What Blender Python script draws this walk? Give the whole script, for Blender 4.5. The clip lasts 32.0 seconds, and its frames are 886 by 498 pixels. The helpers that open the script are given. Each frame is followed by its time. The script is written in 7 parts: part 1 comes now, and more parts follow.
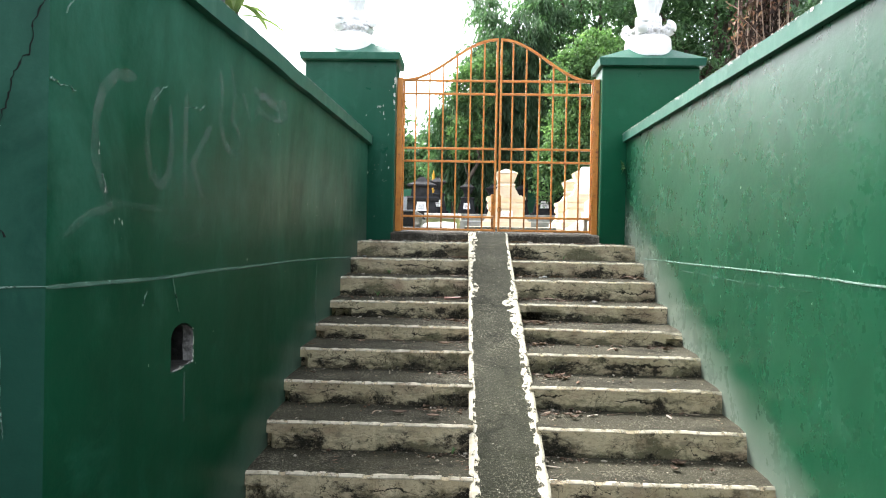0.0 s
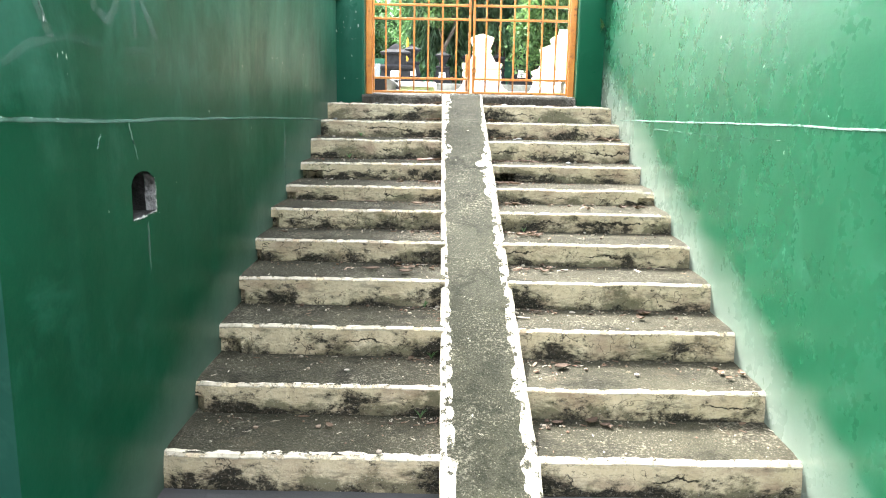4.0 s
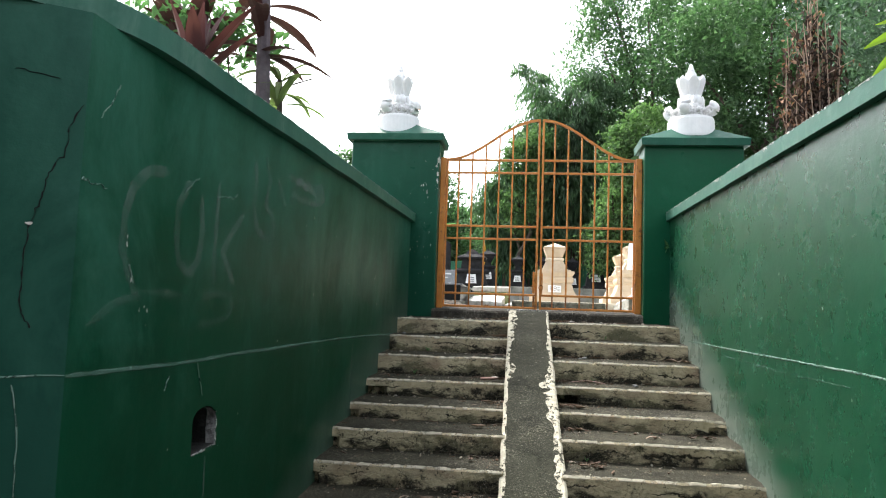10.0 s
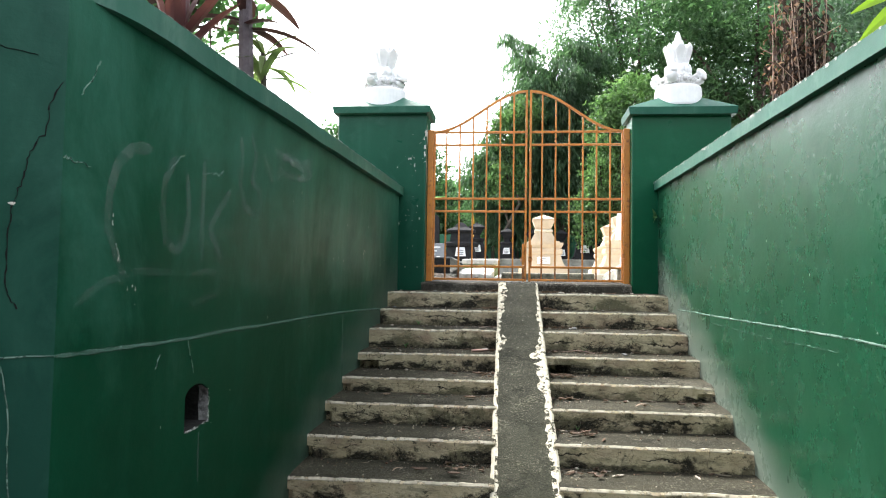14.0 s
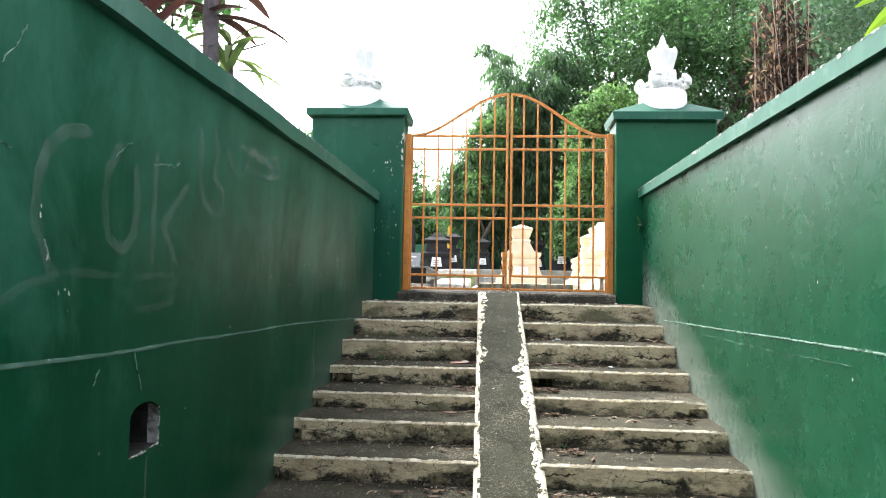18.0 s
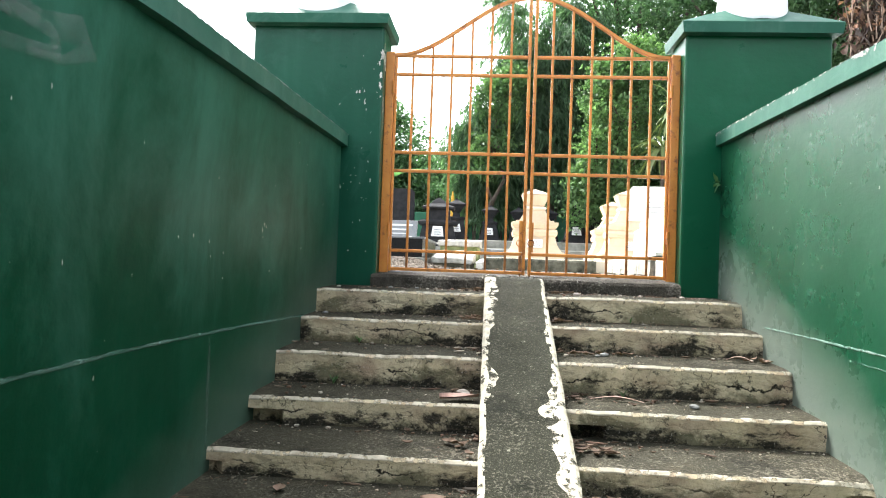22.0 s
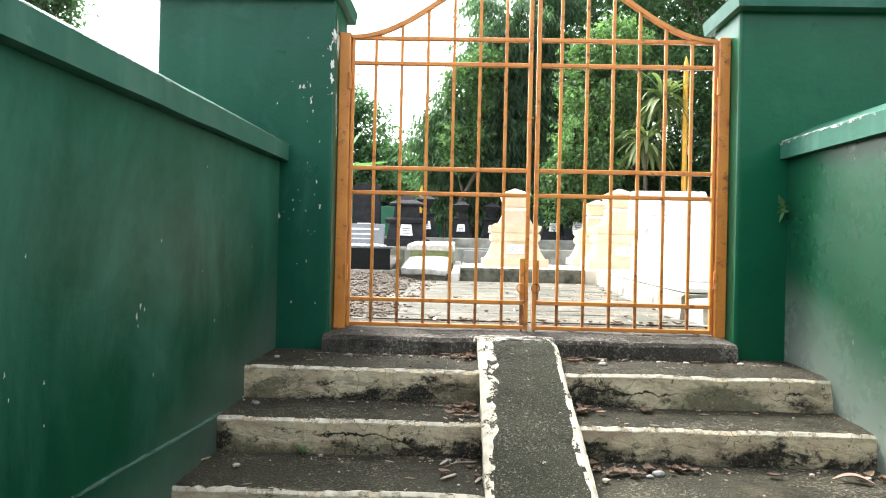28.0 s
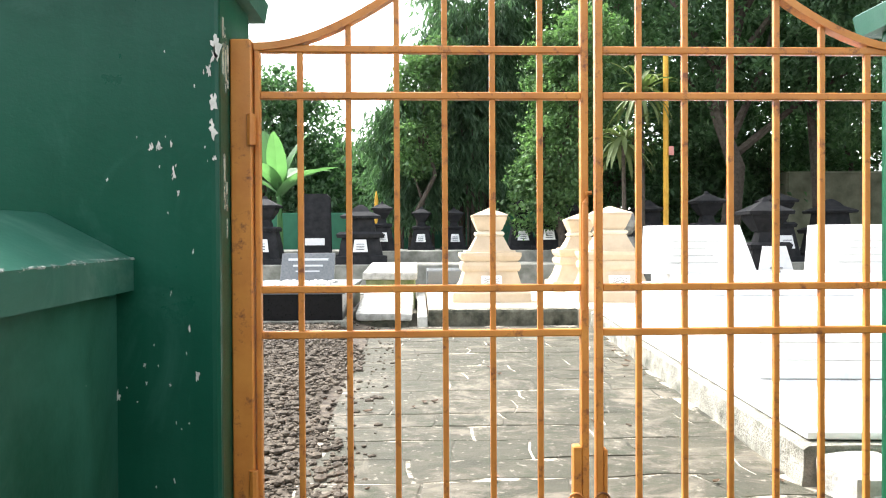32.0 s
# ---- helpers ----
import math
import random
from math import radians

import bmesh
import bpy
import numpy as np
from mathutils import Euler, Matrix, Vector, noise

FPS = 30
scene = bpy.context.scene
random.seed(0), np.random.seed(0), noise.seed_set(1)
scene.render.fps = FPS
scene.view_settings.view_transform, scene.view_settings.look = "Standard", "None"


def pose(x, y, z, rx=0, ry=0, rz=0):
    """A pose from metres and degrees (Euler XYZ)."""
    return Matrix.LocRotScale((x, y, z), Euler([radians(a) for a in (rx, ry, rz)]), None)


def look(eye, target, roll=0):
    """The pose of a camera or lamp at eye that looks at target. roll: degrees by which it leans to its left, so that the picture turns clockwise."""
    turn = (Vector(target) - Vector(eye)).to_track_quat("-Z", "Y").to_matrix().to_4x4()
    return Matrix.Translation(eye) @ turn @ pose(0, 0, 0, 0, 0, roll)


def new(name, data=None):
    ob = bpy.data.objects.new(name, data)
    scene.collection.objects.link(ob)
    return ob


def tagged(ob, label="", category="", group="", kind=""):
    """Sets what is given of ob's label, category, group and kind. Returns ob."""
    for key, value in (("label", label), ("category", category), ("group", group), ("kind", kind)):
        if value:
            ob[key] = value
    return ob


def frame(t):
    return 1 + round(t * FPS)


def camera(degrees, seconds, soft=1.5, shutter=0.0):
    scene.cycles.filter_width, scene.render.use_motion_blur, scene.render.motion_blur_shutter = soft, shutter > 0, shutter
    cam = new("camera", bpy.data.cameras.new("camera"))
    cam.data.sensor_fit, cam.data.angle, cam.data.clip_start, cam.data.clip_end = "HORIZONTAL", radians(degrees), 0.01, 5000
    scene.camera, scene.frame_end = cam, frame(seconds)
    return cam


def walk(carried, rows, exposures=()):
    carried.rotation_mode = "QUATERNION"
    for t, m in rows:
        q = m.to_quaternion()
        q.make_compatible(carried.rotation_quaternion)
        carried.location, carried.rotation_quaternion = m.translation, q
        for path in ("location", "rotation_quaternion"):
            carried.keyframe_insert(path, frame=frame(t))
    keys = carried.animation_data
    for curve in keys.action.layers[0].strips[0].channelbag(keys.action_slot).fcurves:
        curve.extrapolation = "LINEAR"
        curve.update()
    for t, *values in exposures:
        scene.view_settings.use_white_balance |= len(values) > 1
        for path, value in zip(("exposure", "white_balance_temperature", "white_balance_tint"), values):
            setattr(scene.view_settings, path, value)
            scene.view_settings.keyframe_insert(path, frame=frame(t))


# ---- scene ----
cam = camera(63.5, 32.0, soft=1.1)
PATH = [
    (0, (-0.254, -7.53, 1.738), (-0.334, -5.532, 1.725), 1.1),
    (0.5, (-0.243, -7.536, 1.747), (-0.331, -5.538, 1.716), 1.4),
    (1, (-0.216, -7.522, 1.753), (-0.246, -5.523, 1.702), 1.0),
    (1.5, (-0.216, -7.505, 1.728), (-0.197, -5.51, 1.591), 1.5),
    (2, (-0.215, -7.507, 1.687), (-0.19, -5.52, 1.456), 1.5),
    (2.5, (-0.197, -7.484, 1.643), (-0.18, -5.519, 1.27), 2.2),
    (4.5, (-0.229, -7.488, 1.617), (-0.239, -5.515, 1.288), 0.6),
    (5, (-0.214, -7.498, 1.668), (-0.221, -5.508, 1.471), 0.4),
    (5.5, (-0.243, -7.515, 1.707), (-0.27, -5.517, 1.637), 0.4),
    (6, (-0.254, -7.517, 1.708), (-0.292, -5.517, 1.699), 0.7),
    (6.5, (-0.248, -7.535, 1.723), (-0.335, -5.537, 1.748), 1.4),
    (7, (-0.207, -7.521, 1.761), (-0.267, -5.523, 1.834), 1.7),
    (7.5, (-0.13, -7.52, 1.807), (-0.201, -5.525, 1.926), 1.8),
    (8, (-0.12, -7.504, 1.82), (-0.226, -5.514, 1.983), 1.1),
    (8.5, (-0.134, -7.498, 1.806), (-0.294, -5.51, 1.949), 1.6),
    (9, (-0.13, -7.537, 1.823), (-0.307, -5.551, 1.985), 1.2),
    (9.5, (-0.111, -7.555, 1.829), (-0.333, -5.577, 2.025), 1.8),
    (10, (-0.111, -7.547, 1.817), (-0.348, -5.569, 1.994), 2.0),
    (10.5, (-0.113, -7.52, 1.807), (-0.365, -5.54, 1.938), 2.2),
    (11, (-0.124, -7.52, 1.81), (-0.377, -5.538, 1.892), 2.1),
    (11.5, (-0.122, -7.533, 1.804), (-0.375, -5.551, 1.908), 2.1),
    (12, (-0.106, -7.534, 1.819), (-0.335, -5.551, 1.943), 1.9),
    (12.5, (-0.119, -7.567, 1.815), (-0.329, -5.582, 1.939), 1.4),
    (13, (-0.098, -7.56, 1.819), (-0.316, -5.574, 1.921), 1.4),
    (13.5, (-0.112, -7.551, 1.804), (-0.313, -5.564, 1.912), 1.1),
    (14, (-0.113, -7.541, 1.816), (-0.318, -5.554, 1.92), 0.9),
    (14.5, (-0.12, -7.531, 1.8), (-0.364, -5.547, 1.878), 1.6),
    (15, (-0.105, -7.538, 1.81), (-0.329, -5.553, 1.906), 0.4),
    (15.5, (-0.117, -7.54, 1.814), (-0.355, -5.557, 1.925), 0.2),
    (17.5, (-0.257, -7.406, 1.817), (-0.417, -5.414, 1.906), 1.8),
    (18, (-0.17, -7.243, 1.796), (-0.305, -5.252, 1.933), 1.1),
    (18.5, (-0.2, -6.846, 1.791), (-0.339, -4.853, 1.886), 1.9),
    (19, (-0.237, -6.524, 1.797), (-0.315, -4.527, 1.862), 0.9),
    (19.5, (-0.189, -6.26, 1.825), (-0.414, -4.274, 1.904), 2.2),
    (20, (-0.253, -6.016, 1.853), (-0.414, -4.023, 1.885), 2.2),
    (20.5, (-0.349, -5.854, 1.845), (-0.433, -3.856, 1.859), 2.1),
    (21, (-0.268, -5.575, 1.907), (-0.488, -3.589, 1.987), 1.9),
    (21.5, (-0.169, -5.318, 1.928), (-0.358, -3.331, 2.05), 2.1),
    (22, (-0.22, -5.179, 1.923), (-0.368, -3.185, 1.972), 2.0),
    (22.5, (-0.257, -5.146, 1.939), (-0.433, -3.154, 1.989), 2.2),
    (23, (-0.411, -5.069, 1.994), (-0.563, -3.078, 2.106), 1.5),
    (23.5, (-0.458, -5.001, 2.059), (-0.506, -3.005, 2.17), 1.9),
    (24, (-0.402, -4.887, 2.044), (-0.518, -2.894, 2.167), 1.7),
    (24.5, (-0.268, -4.693, 2.062), (-0.418, -2.699, 2.071), 0.4),
    (25, (-0.221, -4.636, 2.179), (-0.533, -2.661, 2.24), 1.7),
    (25.5, (-0.247, -4.484, 2.116), (-0.525, -2.507, 2.225), 3.2),
    (27.5, (-0.452, -4.047, 2.276), (-0.493, -2.049, 2.354), 1.0),
    (28, (-0.37, -3.904, 2.29), (-0.426, -1.905, 2.301), 1.3),
    (28.5, (-0.252, -3.715, 2.381), (-0.3, -1.716, 2.358), 1.1),
    (29, (-0.269, -3.56, 2.415), (-0.35, -1.563, 2.475), 0.2),
    (29.5, (-0.496, -3.26, 2.483), (-0.465, -1.261, 2.534), 0.5),
    (30, (-0.467, -3.105, 2.571), (-0.489, -1.105, 2.595), -0.3),
    (30.5, (-0.538, -2.835, 2.636), (-0.423, -0.839, 2.628), -2.0),
    (31, (-0.449, -2.669, 2.716), (-0.391, -0.67, 2.682), -0.3),
    (31.5, (-0.49, -2.416, 2.736), (-0.406, -0.418, 2.697), -0.9),
    (32, (-0.523, -2.138, 2.887), (-0.452, -0.14, 2.866), -0.3),
]
EXPOSURES = [(0, 2.72), (1.2, 2.67), (2.0, 3.32), (2.5, 3.67), (4.5, 3.92), (5.5, 3.87), (6.5, 3.64), (7.2, 3.56), (8.0, 2.05), (10.5, 2.05), (11.2, 2.08), (12.2, 2.28), (15.5, 2.47), (18.0, 2.72), (22.0, 2.74), (25.0, 2.74), (28.0, 2.78), (30.0, 2.62), (32.0, 2.46)]
walk(cam, [(t, look(eye, target, roll)) for t, eye, target, roll in PATH], EXPOSURES)

# ---- light ----
SUN_AZ, SUN_EL = radians(-38), radians(52)      # azimuth from +y, positive towards +x
world = bpy.data.worlds.new("overcast_sky")
scene.world = world
world.use_nodes = True
wt = world.node_tree
wt.nodes.clear()
sky = wt.nodes.new("ShaderNodeTexSky")
sky.sky_type, sky.sun_disc = "NISHITA", False
sky.sun_elevation, sky.sun_rotation = SUN_EL, SUN_AZ
sky.air_density, sky.dust_density, sky.ozone_density = 1.0, 3.0, 1.0
pale = wt.nodes.new("ShaderNodeHueSaturation")
pale.inputs["Saturation"].default_value = 0.3
wbg = wt.nodes.new("ShaderNodeBackground")
wbg.inputs["Strength"].default_value = 0.15
wout = wt.nodes.new("ShaderNodeOutputWorld")
wt.links.new(sky.outputs[0], pale.inputs["Color"])
wt.links.new(pale.outputs[0], wbg.inputs["Color"])
wt.links.new(wbg.outputs[0], wout.inputs["Surface"])
sun = new("sun", bpy.data.lights.new("sun", "SUN"))
sun.data.energy, sun.data.angle, sun.data.color = 1.5, radians(14), (1.0, 0.975, 0.94)
sun_way = Vector((math.sin(SUN_AZ) * math.cos(SUN_EL), math.cos(SUN_AZ) * math.cos(SUN_EL), math.sin(SUN_EL)))
sun.matrix_world = look(sun_way * 30, (0, 0, 0))


# ---- materials ----
class Mat:
    """Small builder of node materials."""

    def __init__(self, name, rough=0.6, spec=0.4):
        self.m = bpy.data.materials.new(name)
        self.m.use_nodes = True
        self.t = self.m.node_tree
        self.b = self.t.nodes["Principled BSDF"]
        self.b.inputs["Roughness"].default_value = rough
        self.b.inputs["Specular IOR Level"].default_value = spec
        self.geo = None

    def node(self, kind, **values):
        n = self.t.nodes.new("ShaderNode" + kind)
        for k, v in values.items():
            n.inputs[k].default_value = v
        return n

    def link(self, a, b):
        self.t.links.new(a, b)

    def coords(self, scale=(1, 1, 1), source="Object"):
        tc = self.t.nodes.new("ShaderNodeTexCoord")
        mp = self.t.nodes.new("ShaderNodeMapping")
        mp.inputs["Scale"].default_value = scale
        if source == "World":
            g = self.t.nodes.new("ShaderNodeNewGeometry")
            self.link(g.outputs["Position"], mp.inputs["Vector"])
        else:
            self.link(tc.outputs[source], mp.inputs["Vector"])
        return mp.outputs[0]

    def noise(self, scale, detail=4, rough=0.6, vec=None, stretch=(1, 1, 1), distortion=0.0):
        n = self.node("TexNoise", Scale=scale, Detail=detail, Roughness=rough, Distortion=distortion)
        self.link(vec if vec else self.coords(stretch, "World"), n.inputs["Vector"])
        return n.outputs["Fac"]

    def ramp(self, fac, stops, mode="LINEAR"):
        n = self.t.nodes.new("ShaderNodeValToRGB")
        n.color_ramp.interpolation = mode
        while len(n.color_ramp.elements) < len(stops):
            n.color_ramp.elements.new(0.5)
        for e, (p, c) in zip(n.color_ramp.elements, stops):
            e.position, e.color = p, (*c, 1) if len(c) == 3 else c
        self.link(fac, n.inputs["Fac"])
        return n.outputs["Color"]

    def gate(self, fac, lo, hi):
        n = self.node("MapRange")
        n.inputs["From Min"].default_value, n.inputs["From Max"].default_value = lo, hi
        self.link(fac, n.inputs["Value"])
        return n.outputs[0]

    def maths(self, op, a, b):
        n = self.t.nodes.new("ShaderNodeMath")
        n.operation = op
        for k, v in enumerate((a, b)):
            if isinstance(v, (int, float)):
                n.inputs[k].default_value = v
            else:
                self.link(v, n.inputs[k])
        return n.outputs[0]

    def mix(self, fac, a, b, blend="MIX"):
        n = self.t.nodes.new("ShaderNodeMix")
        n.data_type, n.blend_type = "RGBA", blend
        for sock, v in ((n.inputs[0], fac), (n.inputs[6], a), (n.inputs[7], b)):
            if isinstance(v, (int, float)):
                sock.default_value = v
            elif isinstance(v, tuple):
                sock.default_value = (*v, 1)
            else:
                self.link(v, sock)
        return n.outputs[2]

    def colour(self, c):
        if isinstance(c, tuple):
            self.b.inputs["Base Color"].default_value = (*c, 1)
        else:
            self.link(c, self.b.inputs["Base Color"])
        return self

    def rough(self, fac, lo, hi):
        n = self.node("MapRange")
        n.inputs["To Min"].default_value, n.inputs["To Max"].default_value = lo, hi
        self.link(fac, n.inputs["Value"])
        self.link(n.outputs[0], self.b.inputs["Roughness"])
        return self

    def bump(self, fac, strength, distance):
        n = self.node("Bump", Strength=strength, Distance=distance)
        self.link(fac, n.inputs["Height"])
        if self.b.inputs["Normal"].is_linked:
            self.link(self.b.inputs["Normal"].links[0].from_socket, n.inputs["Normal"])
        self.link(n.outputs[0], self.b.inputs["Normal"])
        return self


def green_paint(name, a, b, chalk, step_sheen=0.0, gloss=0.32, sheen=(0.24, 0.44), chalk_glare=0.0):
    """Weathered gloss paint on uneven plaster, with chalky runs; step reflection and sky glare are painted in."""
    m = Mat(name, 0.4, gloss)
    big, mid = m.noise(0.9, 5), m.noise(4.5, 7, 0.65)
    runs = m.noise(1.0, 6, stretch=(6, 6, 0.6))
    c = m.ramp(big, [(0.3, a), (0.7, b)])
    c = m.mix(m.maths("MULTIPLY", m.gate(runs, 0.52, 0.8), 0.35), c, chalk)
    c = m.mix(m.maths("MULTIPLY", m.gate(mid, 0.50, 0.78), 0.35), c, tuple(0.6 * v for v in a))
    c = m.mix(m.maths("MULTIPLY", m.gate(m.noise(2.3, 6, 0.7, distortion=0.8), 0.56, 0.7), 0.45), c, chalk)
    # pale band along the stair slope, painted for the steps' soft reflection
    if step_sheen:
        g = m.t.nodes.new("ShaderNodeNewGeometry")
        sep = m.t.nodes.new("ShaderNodeSeparateXYZ")
        m.link(g.outputs["Position"], sep.inputs[0])
        height = m.maths("SUBTRACT", sep.outputs["Z"], m.maths("ADD", m.maths("MULTIPLY", sep.outputs["Y"], 0.385), 2.0))
        height = m.maths("ADD", height, m.maths("MULTIPLY", m.maths("SUBTRACT", m.noise(2.2, 5, 0.55), 0.5), 0.28))
        c = m.mix(m.maths("MULTIPLY", m.gate(height, 0.34, -0.08), step_sheen), c, (0.19, 0.215, 0.185))
    # pale chalk thickens up the wall, with sky glare put into the colour
    if chalk_glare:
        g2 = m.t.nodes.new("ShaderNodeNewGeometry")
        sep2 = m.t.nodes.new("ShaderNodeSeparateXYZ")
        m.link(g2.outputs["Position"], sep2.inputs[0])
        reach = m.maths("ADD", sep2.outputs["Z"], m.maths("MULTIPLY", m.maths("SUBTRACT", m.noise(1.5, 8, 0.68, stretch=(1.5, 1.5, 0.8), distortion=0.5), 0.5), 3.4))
        c = m.mix(m.maths("MULTIPLY", m.gate(reach, 1.75, 2.9), chalk_glare), c, (0.038, 0.135, 0.092))
    chips = m.noise(42, 2)
    c = m.mix(m.gate(chips, 0.80, 0.82), c, (0.5, 0.54, 0.5))
    m.colour(c)
    m.rough(m.noise(5, 6, 0.65), *sheen)
    m.bump(m.noise(6, 2, 0.4, stretch=(1, 1, 1.6)), 0.10, 0.018)
    m.bump(m.noise(26, 6, 0.65, stretch=(1, 0.6, 1.4)), 0.17, 0.006)
    m.bump(m.noise(90, 4), 0.12, 0.003)
    return m.m


# left paint darkened for its shade, right paint lifted for its light and glare
GREEN = green_paint("shaded_green_wall_paint", (0.0008, 0.031, 0.013), (0.0028, 0.055, 0.026), (0.012, 0.086, 0.053), step_sheen=0.30, gloss=0.06, sheen=(0.30, 0.46), chalk_glare=0.75)
GREEN_RIGHT = green_paint("lit_green_wall_paint", (0.0035, 0.045, 0.0205), (0.0075, 0.063, 0.0295), (0.018, 0.086, 0.050), step_sheen=0.7, gloss=0.24, sheen=(0.20, 0.36))
# lighter copy of the wall green: the flared end's extra light is painted in
GREEN_FLARE = green_paint("lit_teal_green_paint", (0.006, 0.044, 0.029), (0.012, 0.062, 0.043), (0.030, 0.098, 0.074), gloss=0.12, chalk_glare=0.6)
GREEN_PILLAR = green_paint("green_pillar_paint", (0.005, 0.058, 0.032), (0.010, 0.080, 0.047), (0.032, 0.120, 0.082), gloss=0.2, sheen=(0.22, 0.38))
GREEN_PILLAR_DARK = green_paint("dark_green_pillar_paint", (0.003, 0.064, 0.028), (0.006, 0.086, 0.040), (0.016, 0.108, 0.060), gloss=0.16, sheen=(0.22, 0.38))
GREEN_CAP = green_paint("green_coping_paint", (0.016, 0.080, 0.052), (0.034, 0.125, 0.086), (0.14, 0.23, 0.185), gloss=0.15, sheen=(0.35, 0.55))


def broken_paint(name, c1, c2, scale, lo, hi, cover):
    """Old paint that has flaked off in places, down to what lies under it."""
    m = Mat(name, 0.85, 0.2)
    m.colour(m.ramp(m.noise(20, 5), [(0.3, c1), (0.7, c2)]))
    m.bump(m.noise(70, 4), 0.4, 0.003)
    tr = m.t.nodes.new("ShaderNodeBsdfTransparent")
    mx = m.t.nodes.new("ShaderNodeMixShader")
    m.link(m.maths("MULTIPLY", m.gate(m.noise(scale, 8, 0.7), lo, hi), cover), mx.inputs[0])
    m.link(tr.outputs[0], mx.inputs[1])
    m.link(m.b.outputs[0], mx.inputs[2])
    m.link(mx.outputs[0], m.t.nodes["Material Output"].inputs["Surface"])
    return m.m


def plain(name, c1, c2, scale=8, rough=0.7, bumpy=0.3, dist=0.004, spec=0.3, metal=0.0, fine=60):
    m = Mat(name, rough, spec)
    c = m.ramp(m.noise(scale, 6), [(0.3, c1), (0.7, c2)])
    m.colour(c)
    m.rough(m.noise(scale * 2, 4), rough - 0.1, min(1, rough + 0.1))
    m.bump(m.noise(fine, 5), bumpy, dist)
    m.b.inputs["Metallic"].default_value = metal
    return m.m


def riser_paint():
    m = Mat("peeling_cream_riser_paint", 0.85, 0.2)
    gen = m.coords((1, 1, 1), "Generated")
    sep = m.t.nodes.new("ShaderNodeSeparateXYZ")
    m.link(gen, sep.inputs[0])
    c = m.ramp(m.noise(7, 7), [(0.3, (0.495, 0.405, 0.255)), (0.7, (0.70, 0.61, 0.42))])
    c = m.mix(m.maths("MULTIPLY", m.gate(m.noise(3.2, 6, stretch=(1, 1, 2)), 0.5, 0.7), 0.85), c, (0.34, 0.235, 0.165))
    c = m.mix(m.maths("MULTIPLY", m.gate(m.noise(9, 8, 0.75, stretch=(0.7, 1, 2.2)), 0.54, 0.60), 0.55), c, (0.19, 0.165, 0.12))
    low = m.maths("MULTIPLY", m.maths("SUBTRACT", 0.55, sep.outputs["Z"]), 0.24)
    where = m.t.nodes.new("ShaderNodeSeparateXYZ")
    m.link(m.coords((1, 1, 1), "World"), where.inputs[0])
    beside = m.gate(m.maths("ABSOLUTE", m.maths("ADD", where.outputs["X"], 0.1), 0.0), 0.75, 0.2)
    low = m.maths("ADD", low, m.maths("MULTIPLY", beside, 0.055))
    moss = m.maths("ADD", m.noise(2.3, 10, 0.72, stretch=(1, 1, 1.6), distortion=0.4), low)
    c = m.mix(m.maths("MULTIPLY", m.gate(moss, 0.52, 0.60), 0.8), c, (0.075, 0.076, 0.040))
    grime = m.maths("ADD", m.noise(3.4, 14, 0.76, stretch=(1, 1, 1.7), distortion=0.25), low)
    c = m.mix(m.maths("MULTIPLY", m.gate(grime, 0.52, 0.57), 0.6), c, (0.085, 0.074, 0.05))
    c = m.mix(m.maths("MULTIPLY", m.gate(grime, 0.565, 0.60), 0.95), c, (0.012, 0.012, 0.009))
    soot = m.noise(17, 10, 0.75, stretch=(1, 1, 1.3))
    c = m.mix(m.maths("MULTIPLY", m.gate(soot, 0.585, 0.61), 0.8), c, (0.04, 0.038, 0.028))
    c = m.mix(m.maths("MULTIPLY", m.gate(m.noise(48, 9, 0.78, stretch=(0.6, 1, 1.2)), 0.50, 0.60), 0.34), c, (0.18, 0.14, 0.095))
    c = m.mix(m.maths("MULTIPLY", m.gate(m.noise(95, 6, 0.75), 0.58, 0.64), 0.4), c, (0.70, 0.64, 0.53))
    crack = m.t.nodes.new("ShaderNodeTexVoronoi")
    crack.feature = "DISTANCE_TO_EDGE"
    crack.inputs["Scale"].default_value = 2.6
    warp = m.node("TexNoise", Scale=5.0, Detail=7.0)
    add = m.t.nodes.new("ShaderNodeVectorMath")
    add.operation = "ADD"
    pos = m.coords((1, 1, 1), "World")
    m.link(pos, warp.inputs["Vector"])
    m.link(pos, add.inputs[0])
    m.link(warp.outputs["Color"], add.inputs[1])
    m.link(add.outputs[0], crack.inputs["Vector"])
    thin = m.gate(crack.outputs["Distance"], 0.014, 0.004)
    c = m.mix(m.maths("MULTIPLY", thin, m.gate(m.noise(1.7, 3), 0.46, 0.56)), c, (0.03, 0.027, 0.02))
    level = m.maths("ADD", sep.outputs["Z"], m.maths("MULTIPLY", m.maths("SUBTRACT", m.noise(4.5, 8, 0.65), 0.5), 0.9))
    split = m.gate(m.maths("ABSOLUTE", m.maths("SUBTRACT", level, 0.56), 0.0), 0.035, 0.012)
    c = m.mix(m.maths("MULTIPLY", split, m.gate(m.noise(1.9, 3), 0.54, 0.58)), c, (0.022, 0.02, 0.014))
    m.colour(c)
    m.bump(split, 0.5, -0.006)
    m.bump(m.noise(14, 7), 0.6, 0.014)
    m.bump(m.noise(90, 4), 0.35, 0.004)
    return m.m


